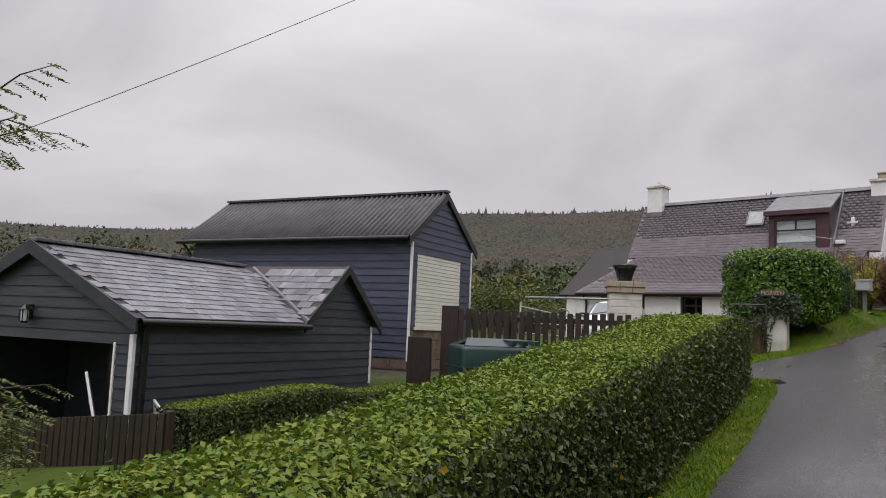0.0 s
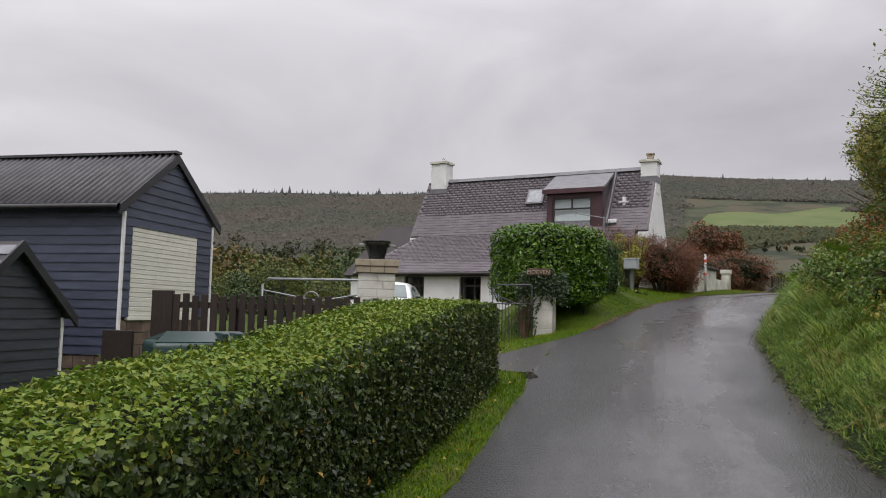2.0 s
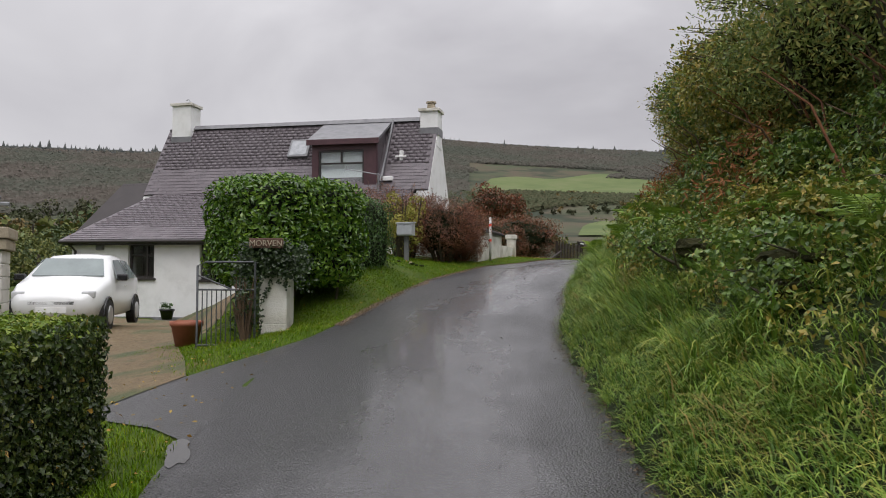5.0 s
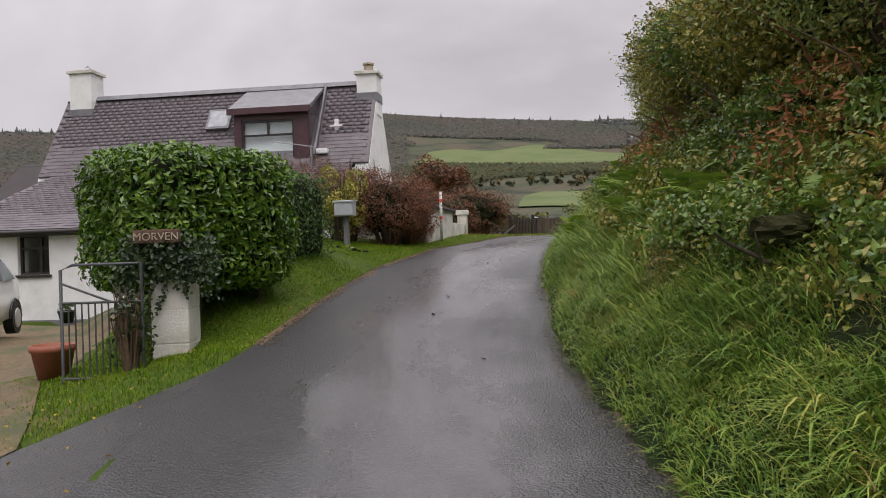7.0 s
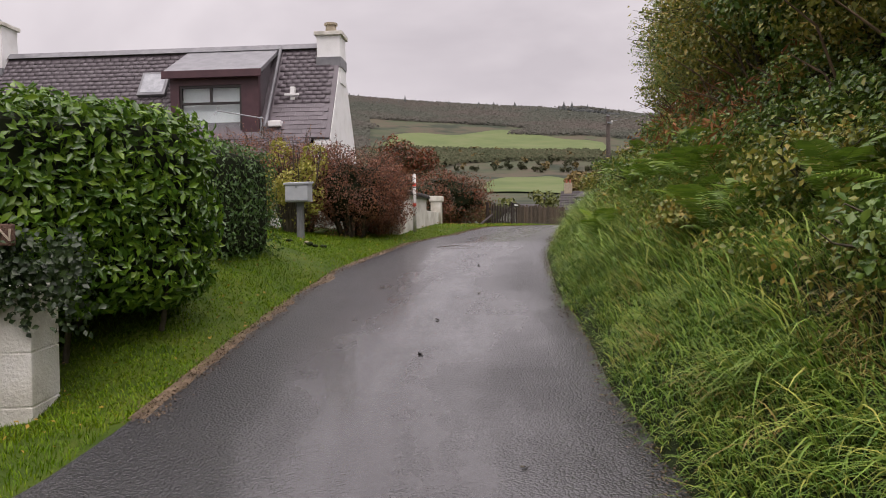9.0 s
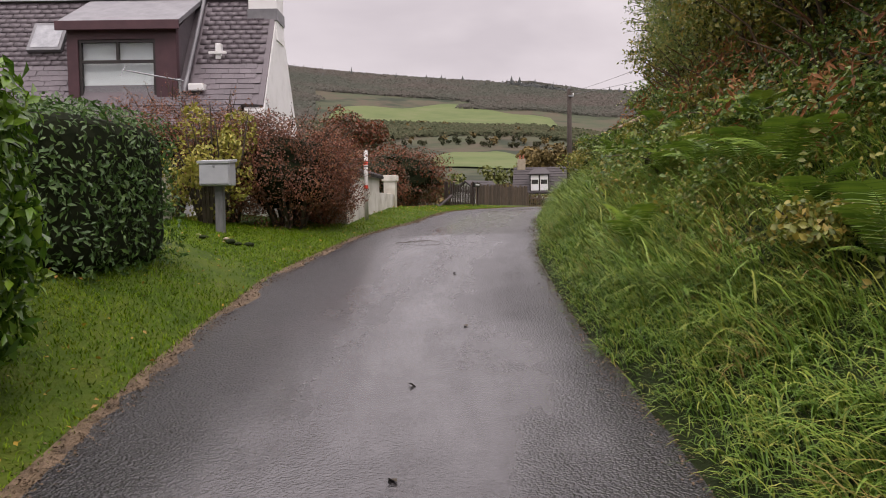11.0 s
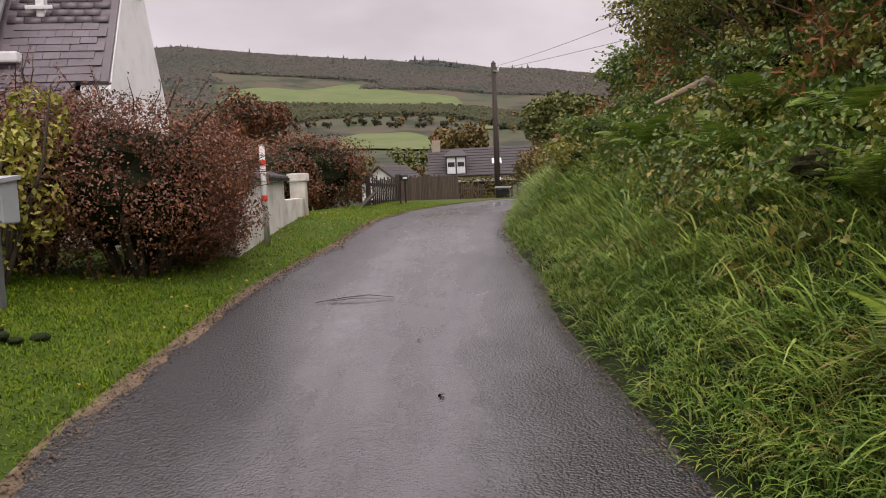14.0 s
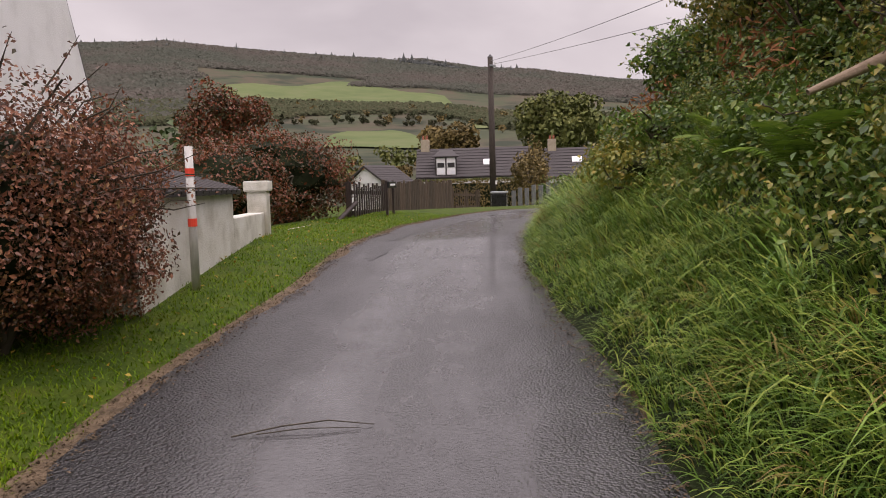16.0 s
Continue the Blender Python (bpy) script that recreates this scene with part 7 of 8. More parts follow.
# ---- verge: meter box, marker pole, white wall ----
mbox = thing("meter_box", "grey metal service box on a timber post", "utility box", pose(12.75, 22.6, 2.28, 0, 0, -48))
part("post", box(-0.05, 0.05, -0.0, 0.1, -0.2, 0.68, 0.008), M_POST_GREY, mbox)
part("cabinet", box(-0.2, 0.2, -0.12, 0.1, 0.64, 0.95, 0.01), M_BOX, mbox)
part("hood", slab([(-0.215, -0.15, 0.95), (0.215, -0.15, 0.95), (0.215, 0.12, 0.98), (-0.215, 0.12, 0.98)], 0.03), M_BOX, mbox)
part("door", box(-0.19, 0.19, -0.135, -0.12, 0.66, 0.9, 0.006), M_BOX, mbox)
part("lock", box(-0.015, 0.015, -0.145, -0.135, 0.87, 0.9, 0.004), M_METAL, mbox)
for i in range(9):
    x, y = 12.3 + 0.05 * i, 22.15 - 0.04 * i
    bm = bmesh.new()
    bmesh.ops.create_icosphere(bm, subdivisions=2, radius=0.035 + 0.012 * (i % 3))
    for v in bm.verts:
        v.co *= 1 + 0.25 * noise.noise(v.co * 14 + Vector((i, 0, 0)))
        v.co.z *= 0.5
    part("verge_stone", bm, M_STONE if i % 3 == 0 else M_SOIL, label="small half-buried stone in the grass", category="stone", group="verge stones", m=Matrix.Translation((x + 0.1 * math.sin(i * 5), y + 0.1 * math.cos(i * 3), float(land(x, y)) + 0.02)))

pole = thing("marker_pole", "weathered white marker pole with red bands", "pole", pose(16.6, 24.62, 2.38, 1.0, -0.6, 0))
part("shaft", cyl(0.038, 0.035, 1.28, 14), M_POLEWHITE, pole, smooth=True)
for z in (0.58, 1.02):
    part("band", cyl(0.0405, 0.04, 0.07, 14, Matrix.Translation((0, 0, z))), M_RED, pole, "red reflective band")

WALL = Matrix(((0.735, -0.678, 0, 16.6), (0.678, 0.735, 0, 24.72), (0, 0, 1, 0), (0, 0, 0, 1)))
gwall = thing("garden_wall", "stained white rendered garden wall with slate coping", "wall", WALL)
part("body", box(-1.1, 2.15, 0.06, 0.3, 1.9, 3.24, 0.012), M_HARL_OLD, gwall)
part("low_section", box(2.15, 4.1, 0.06, 0.3, 1.9, 2.94, 0.012), M_HARL_OLD, gwall)
part("end_pillar", box(4.1, 4.38, 0.02, 0.3, 1.9, 3.24, 0.015), M_HARL_OLD, gwall)
part("pillar_cap", box(4.06, 4.42, -0.02, 0.34, 3.24, 3.39, 0.025), M_HARL_OLD, gwall)
part("return_wall", box(-1.1, -0.86, 0.3, 2.2, 1.9, 3.2, 0.01), M_HARL_OLD, gwall)
for i in range(14):
    x = -1.1 + i * 0.24
    part("coping_tile", slab([(x, -0.02, 3.27), (x + 0.245, -0.02, 3.275), (x + 0.245, 0.75, 3.44), (x, 0.75, 3.44)], 0.05), M_SLATE_FAR, gwall)
    part("tile_roll", cyl(0.03, 0.03, 0.78, 8, Matrix.Translation((x, -0.03, 3.27)) @ pose(0, 0, 0, -73)), M_SLATE_FAR, gwall)
part("lean_back", box(-0.84, 2.1, 0.62, 0.74, 1.9, 3.4), M_BARGE, gwall)
# white wall behind the shrubs
back_wall = thing("boundary_wall", "old white boundary wall behind the shrubs", "wall", Matrix(((0.735, -0.678, 0, 11.9), (0.678, 0.735, 0, 23.35), (0, 0, 1, 0), (0, 0, 0, 1))))
part("body", box(-0.4, 0.7, -0.24, 0.05, 1.6, 3.1, 0.015), M_HARL_OLD, back_wall)
part("run", box(0.72, 3.6, 0.95, 1.15, 1.4, 2.75, 0.012), M_HARL_OLD, back_wall)


# ---- beyond the crest: fence, sign, pole, posts, houses ----
def close_boards(name, p0, p1, h, mat, label, base=None, bw=0.1, gap=0.012, jag=0.06, seed=1, posts=3):
    rng = np.random.default_rng(seed)
    p0, p1 = Vector((*p0, 0)), Vector((*p1, 0))
    L = (p1 - p0).length
    z0 = float(land(p0.x, p0.y)) if base is None else base[0]
    z1 = float(land(p1.x, p1.y)) if base is None else base[1]
    f = thing(name, label, "fence", pose(p0.x, p0.y, z0, 0, 0, math.degrees(math.atan2(p1.y - p0.y, p1.x - p0.x))))
    n_ = int(L / (bw + gap))
    for i in range(n_):
        x = i * (bw + gap)
        z = (z1 - z0) * x / L
        part("board", box(x, x + bw, 0, 0.02, z - 0.1, z + h + rng.uniform(-jag, jag), 0.003), mat, f)
    for q in (0.25, 0.75):
        part("rail", slab([(0, 0.021, h * q + 0.08), (L, 0.021, h * q + 0.08 + z1 - z0), (L, 0.07, h * q + 0.08 + z1 - z0), (0, 0.07, h * q + 0.08)], 0.08), mat, f)
    for i in range(posts):
        x = L * i / max(posts - 1, 1)
        z = (z1 - z0) * x / L
        part("post", box(x - 0.05, x + 0.05, 0.071, 0.17, z - 0.3, z + h + 0.05, 0.006), mat, f)
    return f


close_boards("board_fence", (26.1, 31.35), (30.3, 32.75), 0.95, M_FENCE_OLD, "weathered brown close-boarded fence at the bend", (2.42, 2.4), seed=3)
gp2 = close_boards("old_gate", (23.5, 29.8), (26.0, 31.25), 0.82, M_FENCE, "dark slatted timber gate beside the fence", (2.5, 2.44), bw=0.09, gap=0.09, seed=4, posts=2)
tubes("leaning_rail", [([(22.4, 29.4, 2.45), (23.5, 29.75, 2.95)], [0.05, 0.05])], M_FENCE, None, "leaning dark timber rail by the gate", seg=6, category="rail")
low_stub = thing("stone_wall", "low weathered wall behind the verge", "wall", pose(20.6, 28.3, 2.2, 0, 0, 30))
part("body", box(0, 3.4, 0, 0.3, -0.4, 0.42, 0.02), M_HARL_OLD, low_stub)
sign = thing("house_sign", "black house sign with white lettering on two posts", "sign", pose(24.7, 29.9, 2.4, 0, 0, 30))
part("board", box(-0.33, 0.33, -0.02, 0.02, 0.82, 0.96, 0.008), M_BLACK, sign)
part("lettering", box(-0.22, 0.22, -0.026, -0.021, 0.87, 0.91), M_WHITE, sign, "illegible white lettering")
for x in (-0.28, 0.28):
    part("post", box(x - 0.03, x + 0.03, 0.021, 0.07, -0.2, 0.98, 0.005), M_FENCE, sign)
low_fence = close_boards("rail_fence", (30.6, 32.9), (33.6, 34.2), 0.75, M_FENCE_OLD, "low brown paling fence", (2.35, 2.25), bw=0.05, gap=0.2, seed=5)

tele = thing("telegraph_pole", "tall dark creosoted telegraph pole", "pole", pose(39.05, 37.65, 1.6))
part("shaft", cyl(0.15, 0.11, 6.9, 14), M_TELE, tele, smooth=True)
part("cap", cyl(0.12, 0.02, 0.12, 12, Matrix.Translation((0, 0, 6.9))), M_BLACK, tele)
part("bracket", box(-0.2, 0.2, -0.14, -0.1, 6.5, 6.58, 0.01), M_METAL, tele)
part("insulator", cyl(0.05, 0.04, 0.12, 10, Matrix.Translation((0.17, -0.12, 6.58))), M_WHITE, tele)
part("plate", box(-0.05, 0.05, -0.165, -0.15, 1.6, 1.75, 0.004), M_WHITE, tele, "small pale notice plate")


def wire(p, q, sag, r=0.008, label="thin black overhead telephone wire"):
    p, q = Vector(p), Vector(q)
    pts = [tuple(p.lerp(q, t) - Vector((0, 0, sag * 4 * t * (1 - t)))) for t in np.linspace(0, 1, 14)]
    tubes("overhead_wire", [(pts, [r] * 14)], M_WIRE, None, label, seg=5, category="wire", group="overhead wires")


wire((39.05, 37.6, 8.35), (20.6, 18.2, 5.9), 0.15, 0.008)
wire((39.05, 37.6, 8.2), (19.8, 16.4, 5.2), 0.1, 0.008)
wire((-8.3, 10.3, 2.45), (1.0, 17.9, 10.6), 0.12, 0.008)
wbin = thing("wheelie_bin", "black wheelie bin by the telegraph pole", "bin", pose(37.6, 36.3, 2.0, 0, 0, 30))
part("body", box(-0.28, 0.28, -0.3, 0.3, 0.08, 0.85, 0.04), M_BLACK, wbin)
part("lid", box(-0.3, 0.3, -0.33, 0.33, 0.85, 0.92, 0.02), M_BOX, wbin, "pale grey lid")
for x in (-0.22, 0.22):
    part("wheel", cyl(0.09, 0.09, 0.05, 14, Matrix.Translation((x, 0.28, 0.09)) @ pose(0, 0, 0, 0, 90, 0)), M_RUBBER, wbin)
for i in range(9):
    k = i / 8
    x, y = 35.4 + (33.5 - 35.4) * k, 34.1 + (30.6 - 34.1) * k
    pz = 2.28 + 0.35 * k
    po = part("grey_fence_post", box(-0.07, 0.07, -0.07, 0.07, -0.2, 0.68 + 0.06 * (i % 2), 0.015), M_POST_GREY, label="weathered grey timber fence post at the bend", category="post", group="grey posts", m=pose(x, y, pz, 0, 0, 25))
hedge("far_garden_hedge", [(36.5, 33.5), (42.5, 30.0)], 0.9, 1.0, 1800, 1200, 0.12, (M_LAUREL2, M_HEDGE), "clipped green garden hedge behind the grey posts", seed=81)
tree("golden_shrub", (37.0, 34.4, 2.0), 2.4, 0.9, 1400, 0.12, M_TREE_B, "golden autumn shrub in the garden", seed=82, trunk=0.06, crown=0.8)
tree("small_orange_tree", (41.9, 37.6, 1.2), 4.2, 0.95, 2000, 0.15, M_TREE_B, "small tree with orange autumn leaves", seed=83, trunk=0.1, crown=0.75)


def row_house(name, m, length, depth, eave, ridge, label, skylights=(), dormer_x=None, chim=()):
    """A slated cottage with its front along x, seen beyond the lane."""
    h = thing(name, label, "house", m)
    part("wall", box(0, length, 0, depth, -1.5, eave), M_HARL, h)
    part("roof", slab([(-0.2, -0.3, eave - 0.1), (length + 0.2, -0.3, eave - 0.1), (length + 0.2, depth / 2, ridge), (-0.2, depth / 2, ridge)], 0.1), M_SLATE_FAR, h)
    part("roof", slab([(-0.2, depth + 0.3, eave - 0.1), (length + 0.2, depth + 0.3, eave - 0.1), (length + 0.2, depth / 2, ridge), (-0.2, depth / 2, ridge)], 0.1), M_SLATE_FAR, h)
    sl = (ridge - eave + 0.1) / (depth / 2 + 0.3)
    for j in range(10):
        k = (j + 0.5) / 10
        y, z = -0.3 + k * (depth / 2 + 0.3), eave - 0.1 + k * (ridge - eave + 0.1)
        part("slate_course", slab([(-0.2, y - 0.14, z - 0.14 * sl + 0.04), (length + 0.2, y - 0.14, z - 0.14 * sl + 0.04), (length + 0.2, y + 0.13, z + 0.13 * sl + 0.015), (-0.2, y + 0.13, z + 0.13 * sl + 0.015)], 0.02), M_SLATE_FAR, h)
    for ga in (0.0, length - 0.3):
        bm = bmesh.new()
        pr = [(0.02, eave - 0.12), (depth - 0.02, eave - 0.12), (depth / 2, ridge - 0.12)]
        A = [bm.verts.new((ga, a, b)) for a, b in pr]
        B = [bm.verts.new((ga + 0.3, a, b)) for a, b in pr]
        bm.faces.new(A)
        bm.faces.new(B[::-1])
        for i in range(3):
            bm.faces.new((A[i], B[i], B[(i + 1) % 3], A[(i + 1) % 3]))
        part("gable", bm, M_HARL, h)
    for sx, sz in skylights:
        y = -0.3 + (sz - eave + 0.1) / sl
        s_ = part("skylight", slab([(sx - 0.4, y - 0.3, sz - 0.3 * sl + 0.09), (sx + 0.4, y - 0.3, sz - 0.3 * sl + 0.09), (sx + 0.4, y + 0.3, sz + 0.3 * sl + 0.09), (sx - 0.4, y + 0.3, sz + 0.3 * sl + 0.09)], 0.06), M_CURTAIN, h)
    if dormer_x is not None:
        z0, z1 = eave + 0.1, ridge - 0.75
        d = part("dormer", box(dormer_x - 0.85, dormer_x + 0.85, -0.15, depth * 0.3, z0 - 0.1, z1), M_FRAME_DARK, h)
        for k in (-0.4, 0.4):
            part("window", box(dormer_x + k - 0.34, dormer_x + k + 0.34, -0.2, -0.152, z0, z1 - 0.12, 0.01), M_WHITE, d)
            for q in (0, 1):
                # upper panes are painted with the dark of an unlit interior
                part("pane", box(dormer_x + k - 0.28, dormer_x + k + 0.28, -0.212, -0.202, z0 + 0.07 + q * 0.5, z0 + 0.44 + q * 0.5), M_DARK_ROOM if q else M_CURTAIN, d)
        part("dormer_roof", slab([(dormer_x - 1.05, -0.35, z1), (dormer_x + 1.05, -0.35, z1), (dormer_x + 0.5, depth * 0.4, ridge - 0.15), (dormer_x - 0.5, depth * 0.4, ridge - 0.15)], 0.08), M_SLATE_FAR, d)
    for cx_ in chim:
        c_ = part("chimney", box(cx_ - 0.35, cx_ + 0.35, depth / 2 - 0.35, depth / 2 + 0.35, ridge - 0.6, ridge + 0.75, 0.02), M_STONE, h)
        for k in (-0.15, 0.15):
            part("pot", cyl(0.1, 0.09, 0.35, 10, Matrix.Translation((cx_ + k, depth / 2, ridge + 0.75))), M_TERRA, c_)
    return h


row_house("far_cottage", pose(57.9, 58.6, 0.15, 0, 0, -51), 9.0, 6.0, 3.75, 6.05, "white cottage with dark slate roof and dormer window", [(5.6, 4.75)], 2.2, (0.5,))
row_house("far_cottage", pose(64.6, 53.4, 0.1, 0, 0, -57), 9.0, 6.0, 3.55, 5.95, "white cottage with dark slate roof beyond the bend", [(4.6, 4.85)], None, (2.6,))
row_house("far_outhouse", pose(50.0, 54.6, 0, 0, 0, 5), 3.0, 3.5, 3.5, 4.7, "small white gabled outhouse with slate roof")

hedge("beech_hedge", [(54.5, 58.5), (58.5, 53.5), (61.5, 49.0)], 1.4, 3.0, 2600, 1600, 0.2, (M_TREE_B, M_TREE_C), "overgrown bronze beech hedge before the far cottages", seed=84)
# ---- rowan sapling by the hedge ----
row = thing("rowan_sapling", "young rowan with feathery yellowing leaves", "tree", pose(-2.5, 4.75, float(land(-2.5, 4.75))))
rr_ = np.random.default_rng(91)
tl = [([(0, 0, 0), (-0.1, 0.1, 1.2), (-0.15, 0.15, 2.9)], [0.025, 0.018, 0.008])]
LP, LN = [], []
for i in range(30):
    h0 = rr_.choice([rr_.uniform(0.15, 1.1), rr_.uniform(2.45, 2.95)], p=[0.75, 0.25])
    a = rr_.uniform(-1.2, 2.2)
    ln = rr_.uniform(0.25, 0.55)
    p0 = np.array([-0.06 * h0, 0.06 * h0, h0])
    p1 = p0 + np.array([math.cos(a) * ln, math.sin(a) * ln, rr_.uniform(-0.05, 0.25)])
    tl.append(([p0, (p0 + p1) / 2 + np.array([0, 0, 0.05]), p1], [0.007, 0.005, 0.002]))
    for j in range(5):
        q = p0 + (p1 - p0) * (0.3 + 0.16 * j)
        b = a + rr_.uniform(-0.9, 0.9)
        for k in range(9):
            s_ = 0.02 * k
            for sg in (-1, 1):
                LP.append(q + np.array([math.cos(b) * s_ - sg * math.sin(b) * 0.022, math.sin(b) * s_ + sg * math.cos(b) * 0.022, 0.01 - 0.02 * k * 0.4]))
                LN.append((0, 0, 1.0))
tubes("stem", tl, M_TWIG, row, seg=5)
mesh_ob("leaf_spray", leaf_mesh("leaf_spray", np.array(LP), np.array(LN), 0.042, 0.4, 0.35, rng=rr_), M_ROWAN, row, kind="stuff")

# ---- the valley and the hill ----
def polar(az, r):
    az = np.radians(az)
    return 5 + r * np.sin(az), 10 + r * np.cos(az)


def field(name, az0, az1, r0, r1, label, wob=0.08, seed=1):
    """A pasture laid on the slope between two bearings and distances."""
    rows = []
    for i in range(14):
        row_ = []
        for j in range(26):
            a = az0 + (az1 - az0) * j / 25
            k0 = r0 * (1 + wob * noise.noise((a * 0.22, seed, 0.0)))
            k1 = r1 * (1 + wob * noise.noise((a * 0.22, seed, 5.0)))
            q = j / 25
            k1 = k0 + (k1 - k0) * (0.12 + 0.88 * min(1.0, 4 * q, 3.2 * (1 - q)) ** 0.3)
            row_.append(polar(a, k0 + (k1 - k0) * i / 13))
        rows.append(row_)
    return drape(name, rows, M_FIELD, 0.5, label, "field")


field("pasture", 34.0, 51.0, 378, 458, "pale green upland pasture on the hillside", seed=2)
field("pasture", 41.5, 48.5, 216, 278, "bright green pasture in the valley", 0.05, seed=3)
field("pasture", -6, 7, 165, 240, "bright green pasture below the woods", 0.05, seed=4)
field("pasture", -26, -12, 215, 280, "pale green pasture beyond the sheds", 0.05, seed=6)
field("pasture", 52, 62, 300, 380, "pale green pasture on the hillside", seed=5)


def canopy(name, n, az0, az1, r0, r1, size, mat, label, seed, cut=-0.1, freq=0.012, cone=False, power=1.0):
    """Many small irregular crowns, one an island."""
    rng = np.random.default_rng(seed)
    az = rng.uniform(az0, az1, n)
    r = r0 + (r1 - r0) * rng.uniform(0, 1, n) ** power
    x, y = polar(az, r)
    cl = np.array([noise.noise((a * freq, b * freq, seed * 3.0)) for a, b in zip(x, y)])
    ok = cl > cut
    x, y, r = x[ok], y[ok], r[ok]
    z = land(x, y)
    bm = bmesh.new()
    bmesh.ops.create_icosphere(bm, subdivisions=1, radius=1.0)
    bv = np.array([v.co[:] for v in bm.verts])
    bf = np.array([[v.index for v in f.verts] for f in bm.faces])
    bm.free()
    if cone:
        k = 6
        bv = np.array([(math.cos(2 * math.pi * i / k) * 0.42, math.sin(2 * math.pi * i / k) * 0.42, -0.7) for i in range(k)] + [(math.cos(2 * math.pi * i / k + 0.5) * 0.3, math.sin(2 * math.pi * i / k + 0.5) * 0.3, 0.1) for i in range(k)] + [(0, 0, 1.2)])
        bf = np.array([t for i in range(k) for t in ((i, (i + 1) % k, k + i), ((i + 1) % k, k + (i + 1) % k, k + i), (k + i, k + (i + 1) % k, 2 * k))])
    m = len(x)
    s = size * rng.uniform(0.55, 1.35, m)
    V = bv[None] * (1 + rng.uniform(-0.28, 0.28, (m, len(bv), 1)))
    V = V * np.stack([s, s, s * rng.uniform(0.8, 1.25, m) * (1.0 if cone else 0.34)], 1)[:, None, :]
    V = V + np.stack([x, y, z + s * (0.45 if cone else -0.05)], 1)[:, None, :]
    F = bf[None] + (np.arange(m) * len(bv))[:, None, None]
    me = fast_mesh(name, V.reshape(-1, 3), F.reshape(-1, 3))
    me.polygons.foreach_set("use_smooth", np.ones(len(me.polygons), bool))
    return mesh_ob(name, me, mat, label=label, category="woodland", kind="stuff")


def forest(name, n, az0, az1, r0, r1, mat, label, seed, cut, size=2.3):
    """Far woodland: masses of leaf sprays standing over the slope."""
    rng = np.random.default_rng(seed)
    x, y = polar(rng.uniform(az0, az1, n), rng.uniform(r0, r1, n))
    cl = np.array([noise.noise((a * 0.012, b * 0.012, seed * 3.0)) for a, b in zip(x, y)])
    x, y = x[cl > cut], y[cl > cut]
    N = unit(np.stack([5 - x, 10 - y, 0.9 * np.hypot(x - 5, y - 10)], 1))
    P = np.column_stack([x, y, land(x, y) + rng.uniform(0.2, 2.4, len(x))])
    return mesh_ob(name, leaf_mesh(name, P, N, size, 0.8, 0.22, rng=rng), mat, label=label, category="woodland", kind="stuff")


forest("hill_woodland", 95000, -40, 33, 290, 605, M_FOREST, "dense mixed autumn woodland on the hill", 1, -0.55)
forest("moor_scrub", 60000, 22, 70, 284, 376, M_SCRUB, "mottled scrub and bracken on the slope", 5, -0.02, 1.5)
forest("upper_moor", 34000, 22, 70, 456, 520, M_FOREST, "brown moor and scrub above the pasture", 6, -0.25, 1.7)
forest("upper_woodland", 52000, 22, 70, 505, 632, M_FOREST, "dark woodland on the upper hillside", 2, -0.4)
canopy("skyline_wood", 3200, -40, 70, 588, 640, 3.4, M_SPRUCE, "rounded wood along the skyline", 8, -0.25, 0.02)
canopy("skyline_spruces", 3600, -40, 70, 588, 645, 1.6, M_SPRUCE, "spruce plantation along the skyline", 3, -0.12, 0.03, cone=True)
canopy("tall_skyline_trees", 60, -10, 56, 605, 635, 3.2, M_SPRUCE, "taller spruces standing above the skyline", 7, -0.5, cone=True)


def leafy_wood(name, n, az0, az1, r0, r1, size, mat, label, seed, per=260, leaf=0.75):
    """Broadleaf trees seen at a distance: clumps of leaves over short trunks, one object."""
    rng = np.random.default_rng(seed)
    Ps, Ns, lines = [], [], []
    for i in range(n):
        x, y = polar(rng.uniform(az0, az1), rng.uniform(r0, r1))
        z = float(land(x, y))
        s = size * rng.uniform(0.6, 1.25)
        P, N = foliage_points(rng, per, (s, s, s * 0.85), 14, 0.3)
        Ps.append(P + np.array([x, y, z + s * 0.95]))
        Ns.append(N)
        lines.append(([(x, y, z - 0.5), (x, y, z + s)], [0.08 * s, 0.04 * s]))
    ob = thing(name, label, "woodland", kind="stuff")
    mesh_ob("crowns", leaf_mesh("crowns", np.concatenate(Ps), np.concatenate(Ns), leaf, 0.75, 0.7, rng=rng), mat, ob, kind="stuff")
    tubes("trunks", lines, M_BARK, ob, seg=5, kind="stuff")
    return ob


leafy_wood("valley_trees", 34, 4, 22, 80, 150, 4.6, M_TREE_A, "green broadleaf trees in the valley", 11)
leafy_wood("valley_trees", 26, -4, 20, 70, 140, 3.8, M_TREE_C, "olive broadleaf trees in the valley", 12)
leafy_wood("valley_trees", 18, -6, 20, 65, 130, 3.4, M_TREE_B, "golden autumn trees in the valley", 13)
leafy_wood("valley_trees", 80, -10, 26, 150, 285, 4.6, M_SCRUB, "mixed hedgerow trees down the valley", 23, 150, 1.0)
leafy_wood("valley_trees", 40, -8, 24, 140, 260, 3.6, M_TREE_B, "browning trees down the valley", 24, 120, 1.0)
leafy_wood("valley_trees", 26, -34, -8, 210, 300, 8.0, M_TREE_A, "dark hedgerow trees beyond the sheds", 14, 220, 1.3)
leafy_wood("valley_trees", 14, -34, -10, 190, 260, 6.0, M_TREE_B, "russet hedgerow trees beyond the sheds", 15, 220, 1.2)
leafy_wood("valley_trees", 10, 30, 40, 60, 110, 4.0, M_TREE_A, "green trees behind the cottage", 16)
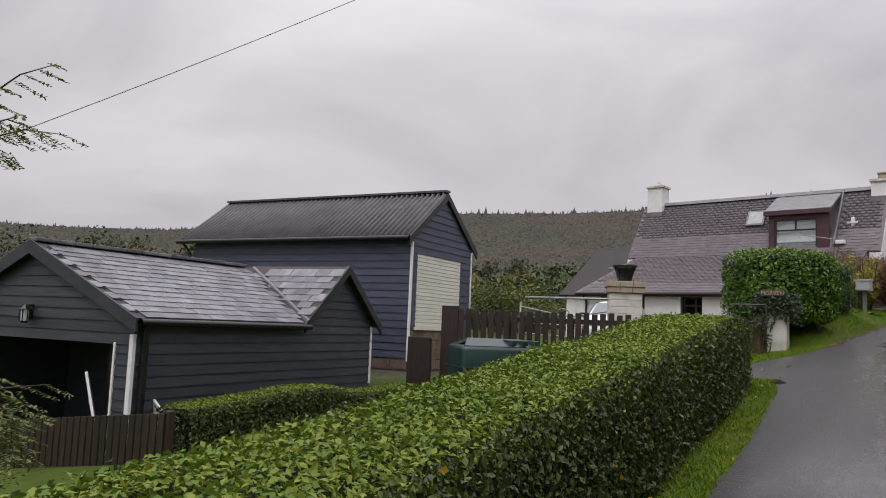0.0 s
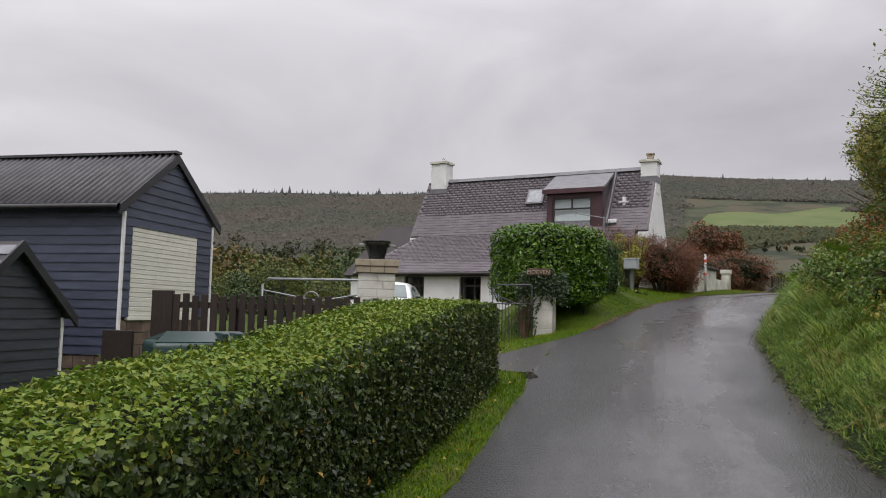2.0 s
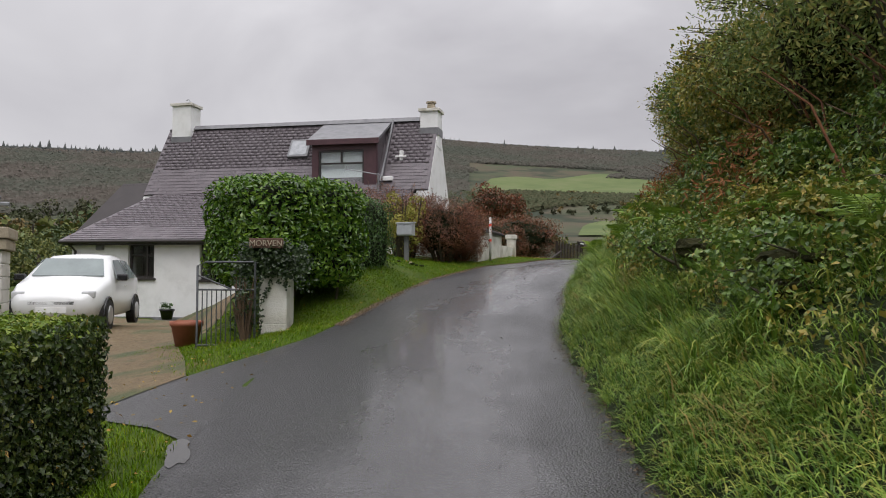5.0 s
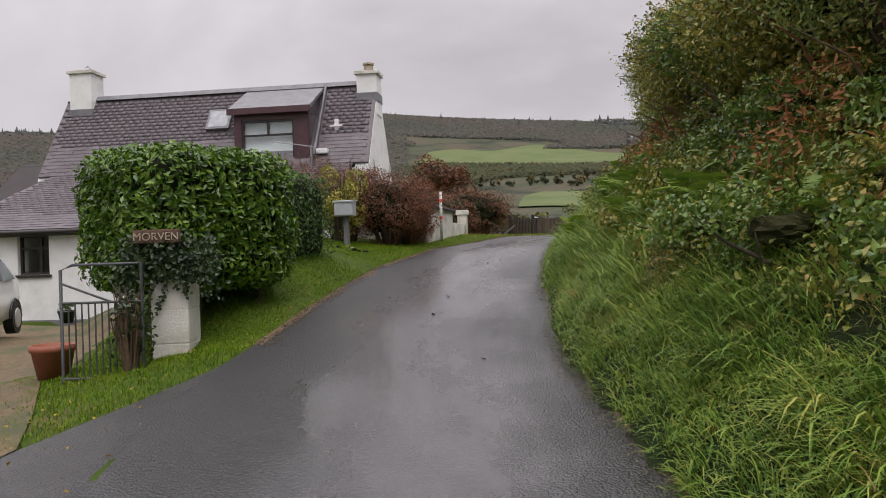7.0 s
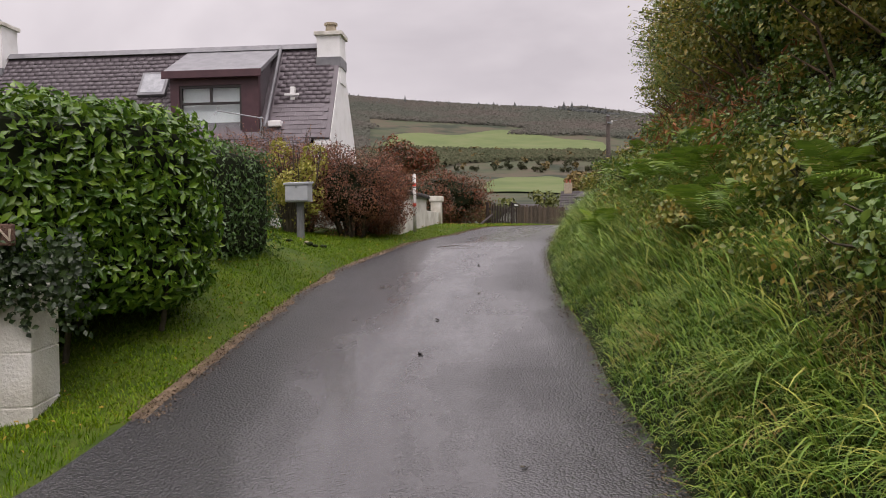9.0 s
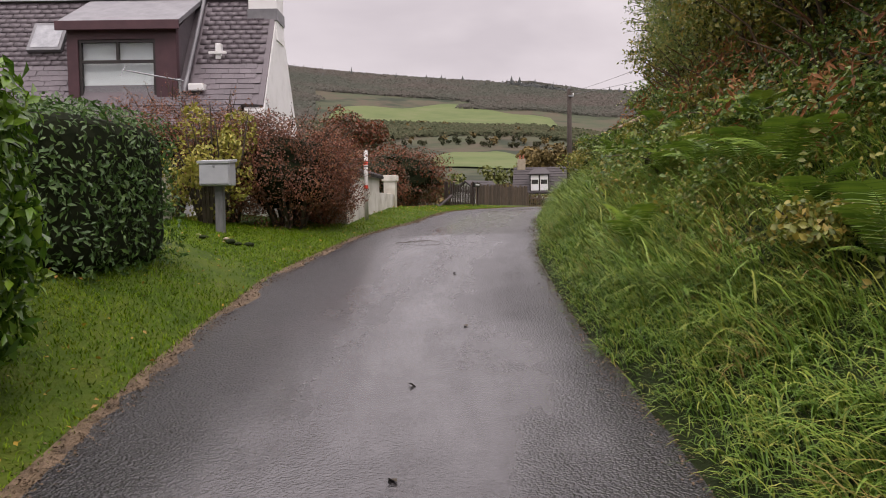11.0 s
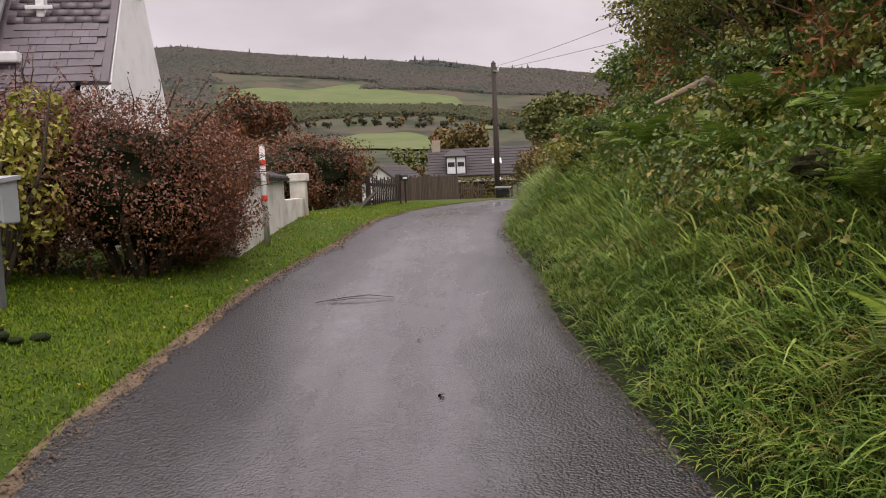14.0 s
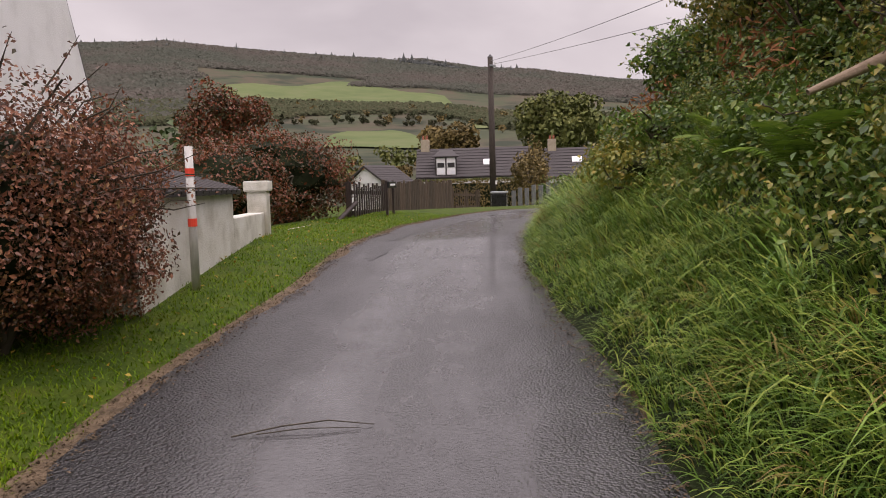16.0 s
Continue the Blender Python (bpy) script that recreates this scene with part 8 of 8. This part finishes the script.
leafy_wood("valley_trees", 22, 40, 66, 95, 150, 2.5, M_TREE_C, "olive trees behind the far cottages", 17)
leafy_wood("valley_trees", 16, 38, 64, 90, 150, 2.2, M_TREE_B, "autumn trees behind the far cottages", 18)
leafy_wood("hillside_scrub", 240, 28, 66, 296, 374, 1.4, M_SCRUB, "scrub and hedgerow trees on the slope", 4, 70, 0.9)
leafy_wood("hillside_scrub", 60, 28, 66, 286, 374, 1.9, M_TREE_B, "browning scrub on the slope", 5, 60, 0.9)
leafy_wood("garden_bushes", 16, -9, 6, 33, 52, 1.7, M_TREE_C, "overgrown garden bushes behind the picket fence", 20, 1300, 0.15)
leafy_wood("garden_bushes", 12, -10, 5, 30, 48, 1.5, M_TREE_A, "dark garden bushes behind the picket fence", 21, 1300, 0.15)
tree("sycamore", (79.5, 58.6, 2.0), 10.6, 5.4, 8000, 0.5, M_TREE_C, "large yellowing sycamore behind the cottages", seed=92, trunk=0.3, clumps=40, crown=0.72)
tree("bronze_tree", (71.0, 66.0, 2.0), 7.6, 3.2, 3500, 0.5, M_TREE_B, "bronze autumn tree behind the cottages", seed=93, trunk=0.3, crown=0.75)

# ---- slates laid last ----
def dormer_gap(u, v):
    x = A0 + u
    return DX0 - 0.15 < x < DX1 + 0.2 and v > 0.05


slate_fields(main_roof, (A0 + 0.05, BB, BZ), (1, 0, 0), (0, RB - BB, RZ - BZ), A1 - A0 - 0.1, math.hypot(RB - BB, RZ - BZ) - 0.08, 0.23, 0.135, M_SLATE_PIECE, M_SLATE, 260, dormer_gap, seed=1)
slate_fields(lean_roof, (-17.02, EB, EZ), (1, 0, 0), (0, BB - EB, BZ - EZ), 9.95, math.hypot(BB - EB, BZ - EZ), 0.23, 0.15, M_SLATE_PIECE, M_SLATE, 260, hips=0.95, seed=2)
up = np.array([LRX - LX - 0.14, 0, LRZ - LE_Z + 0.04])
hh = float(np.linalg.norm(up))


def valley(u, v):
    k = v / hh
    return u > (LC0 - 0.05 - L0 + 0.12) + k * (LCM - LC0) - 0.05


slate_fields(low_roof, (LX + 0.14, L0 - 0.12, LE_Z - 0.04), (0, 1, 0), up, LCM - L0 + 0.12, hh - 0.03, 0.33, 0.2, M_SLATE_GREY, M_SLATE_FAR, 300, valley, seed=3)
cup = np.array([0, LCM - LC0 + 0.08, LCZ - LE_Z + 0.06])
ch_ = float(np.linalg.norm(cup))
slate_fields(cross_roof, (LX + 0.14, LC0 - 0.08, LE_Z - 0.02), (-1, 0, 0), cup, LX + 0.14 - LRX + 0.1, ch_, 0.33, 0.2, M_SLATE_GREY, M_SLATE_FAR, 150, lambda u, v: u > (LX + 0.14 - LRX + 0.1) * v / ch_, seed=4)
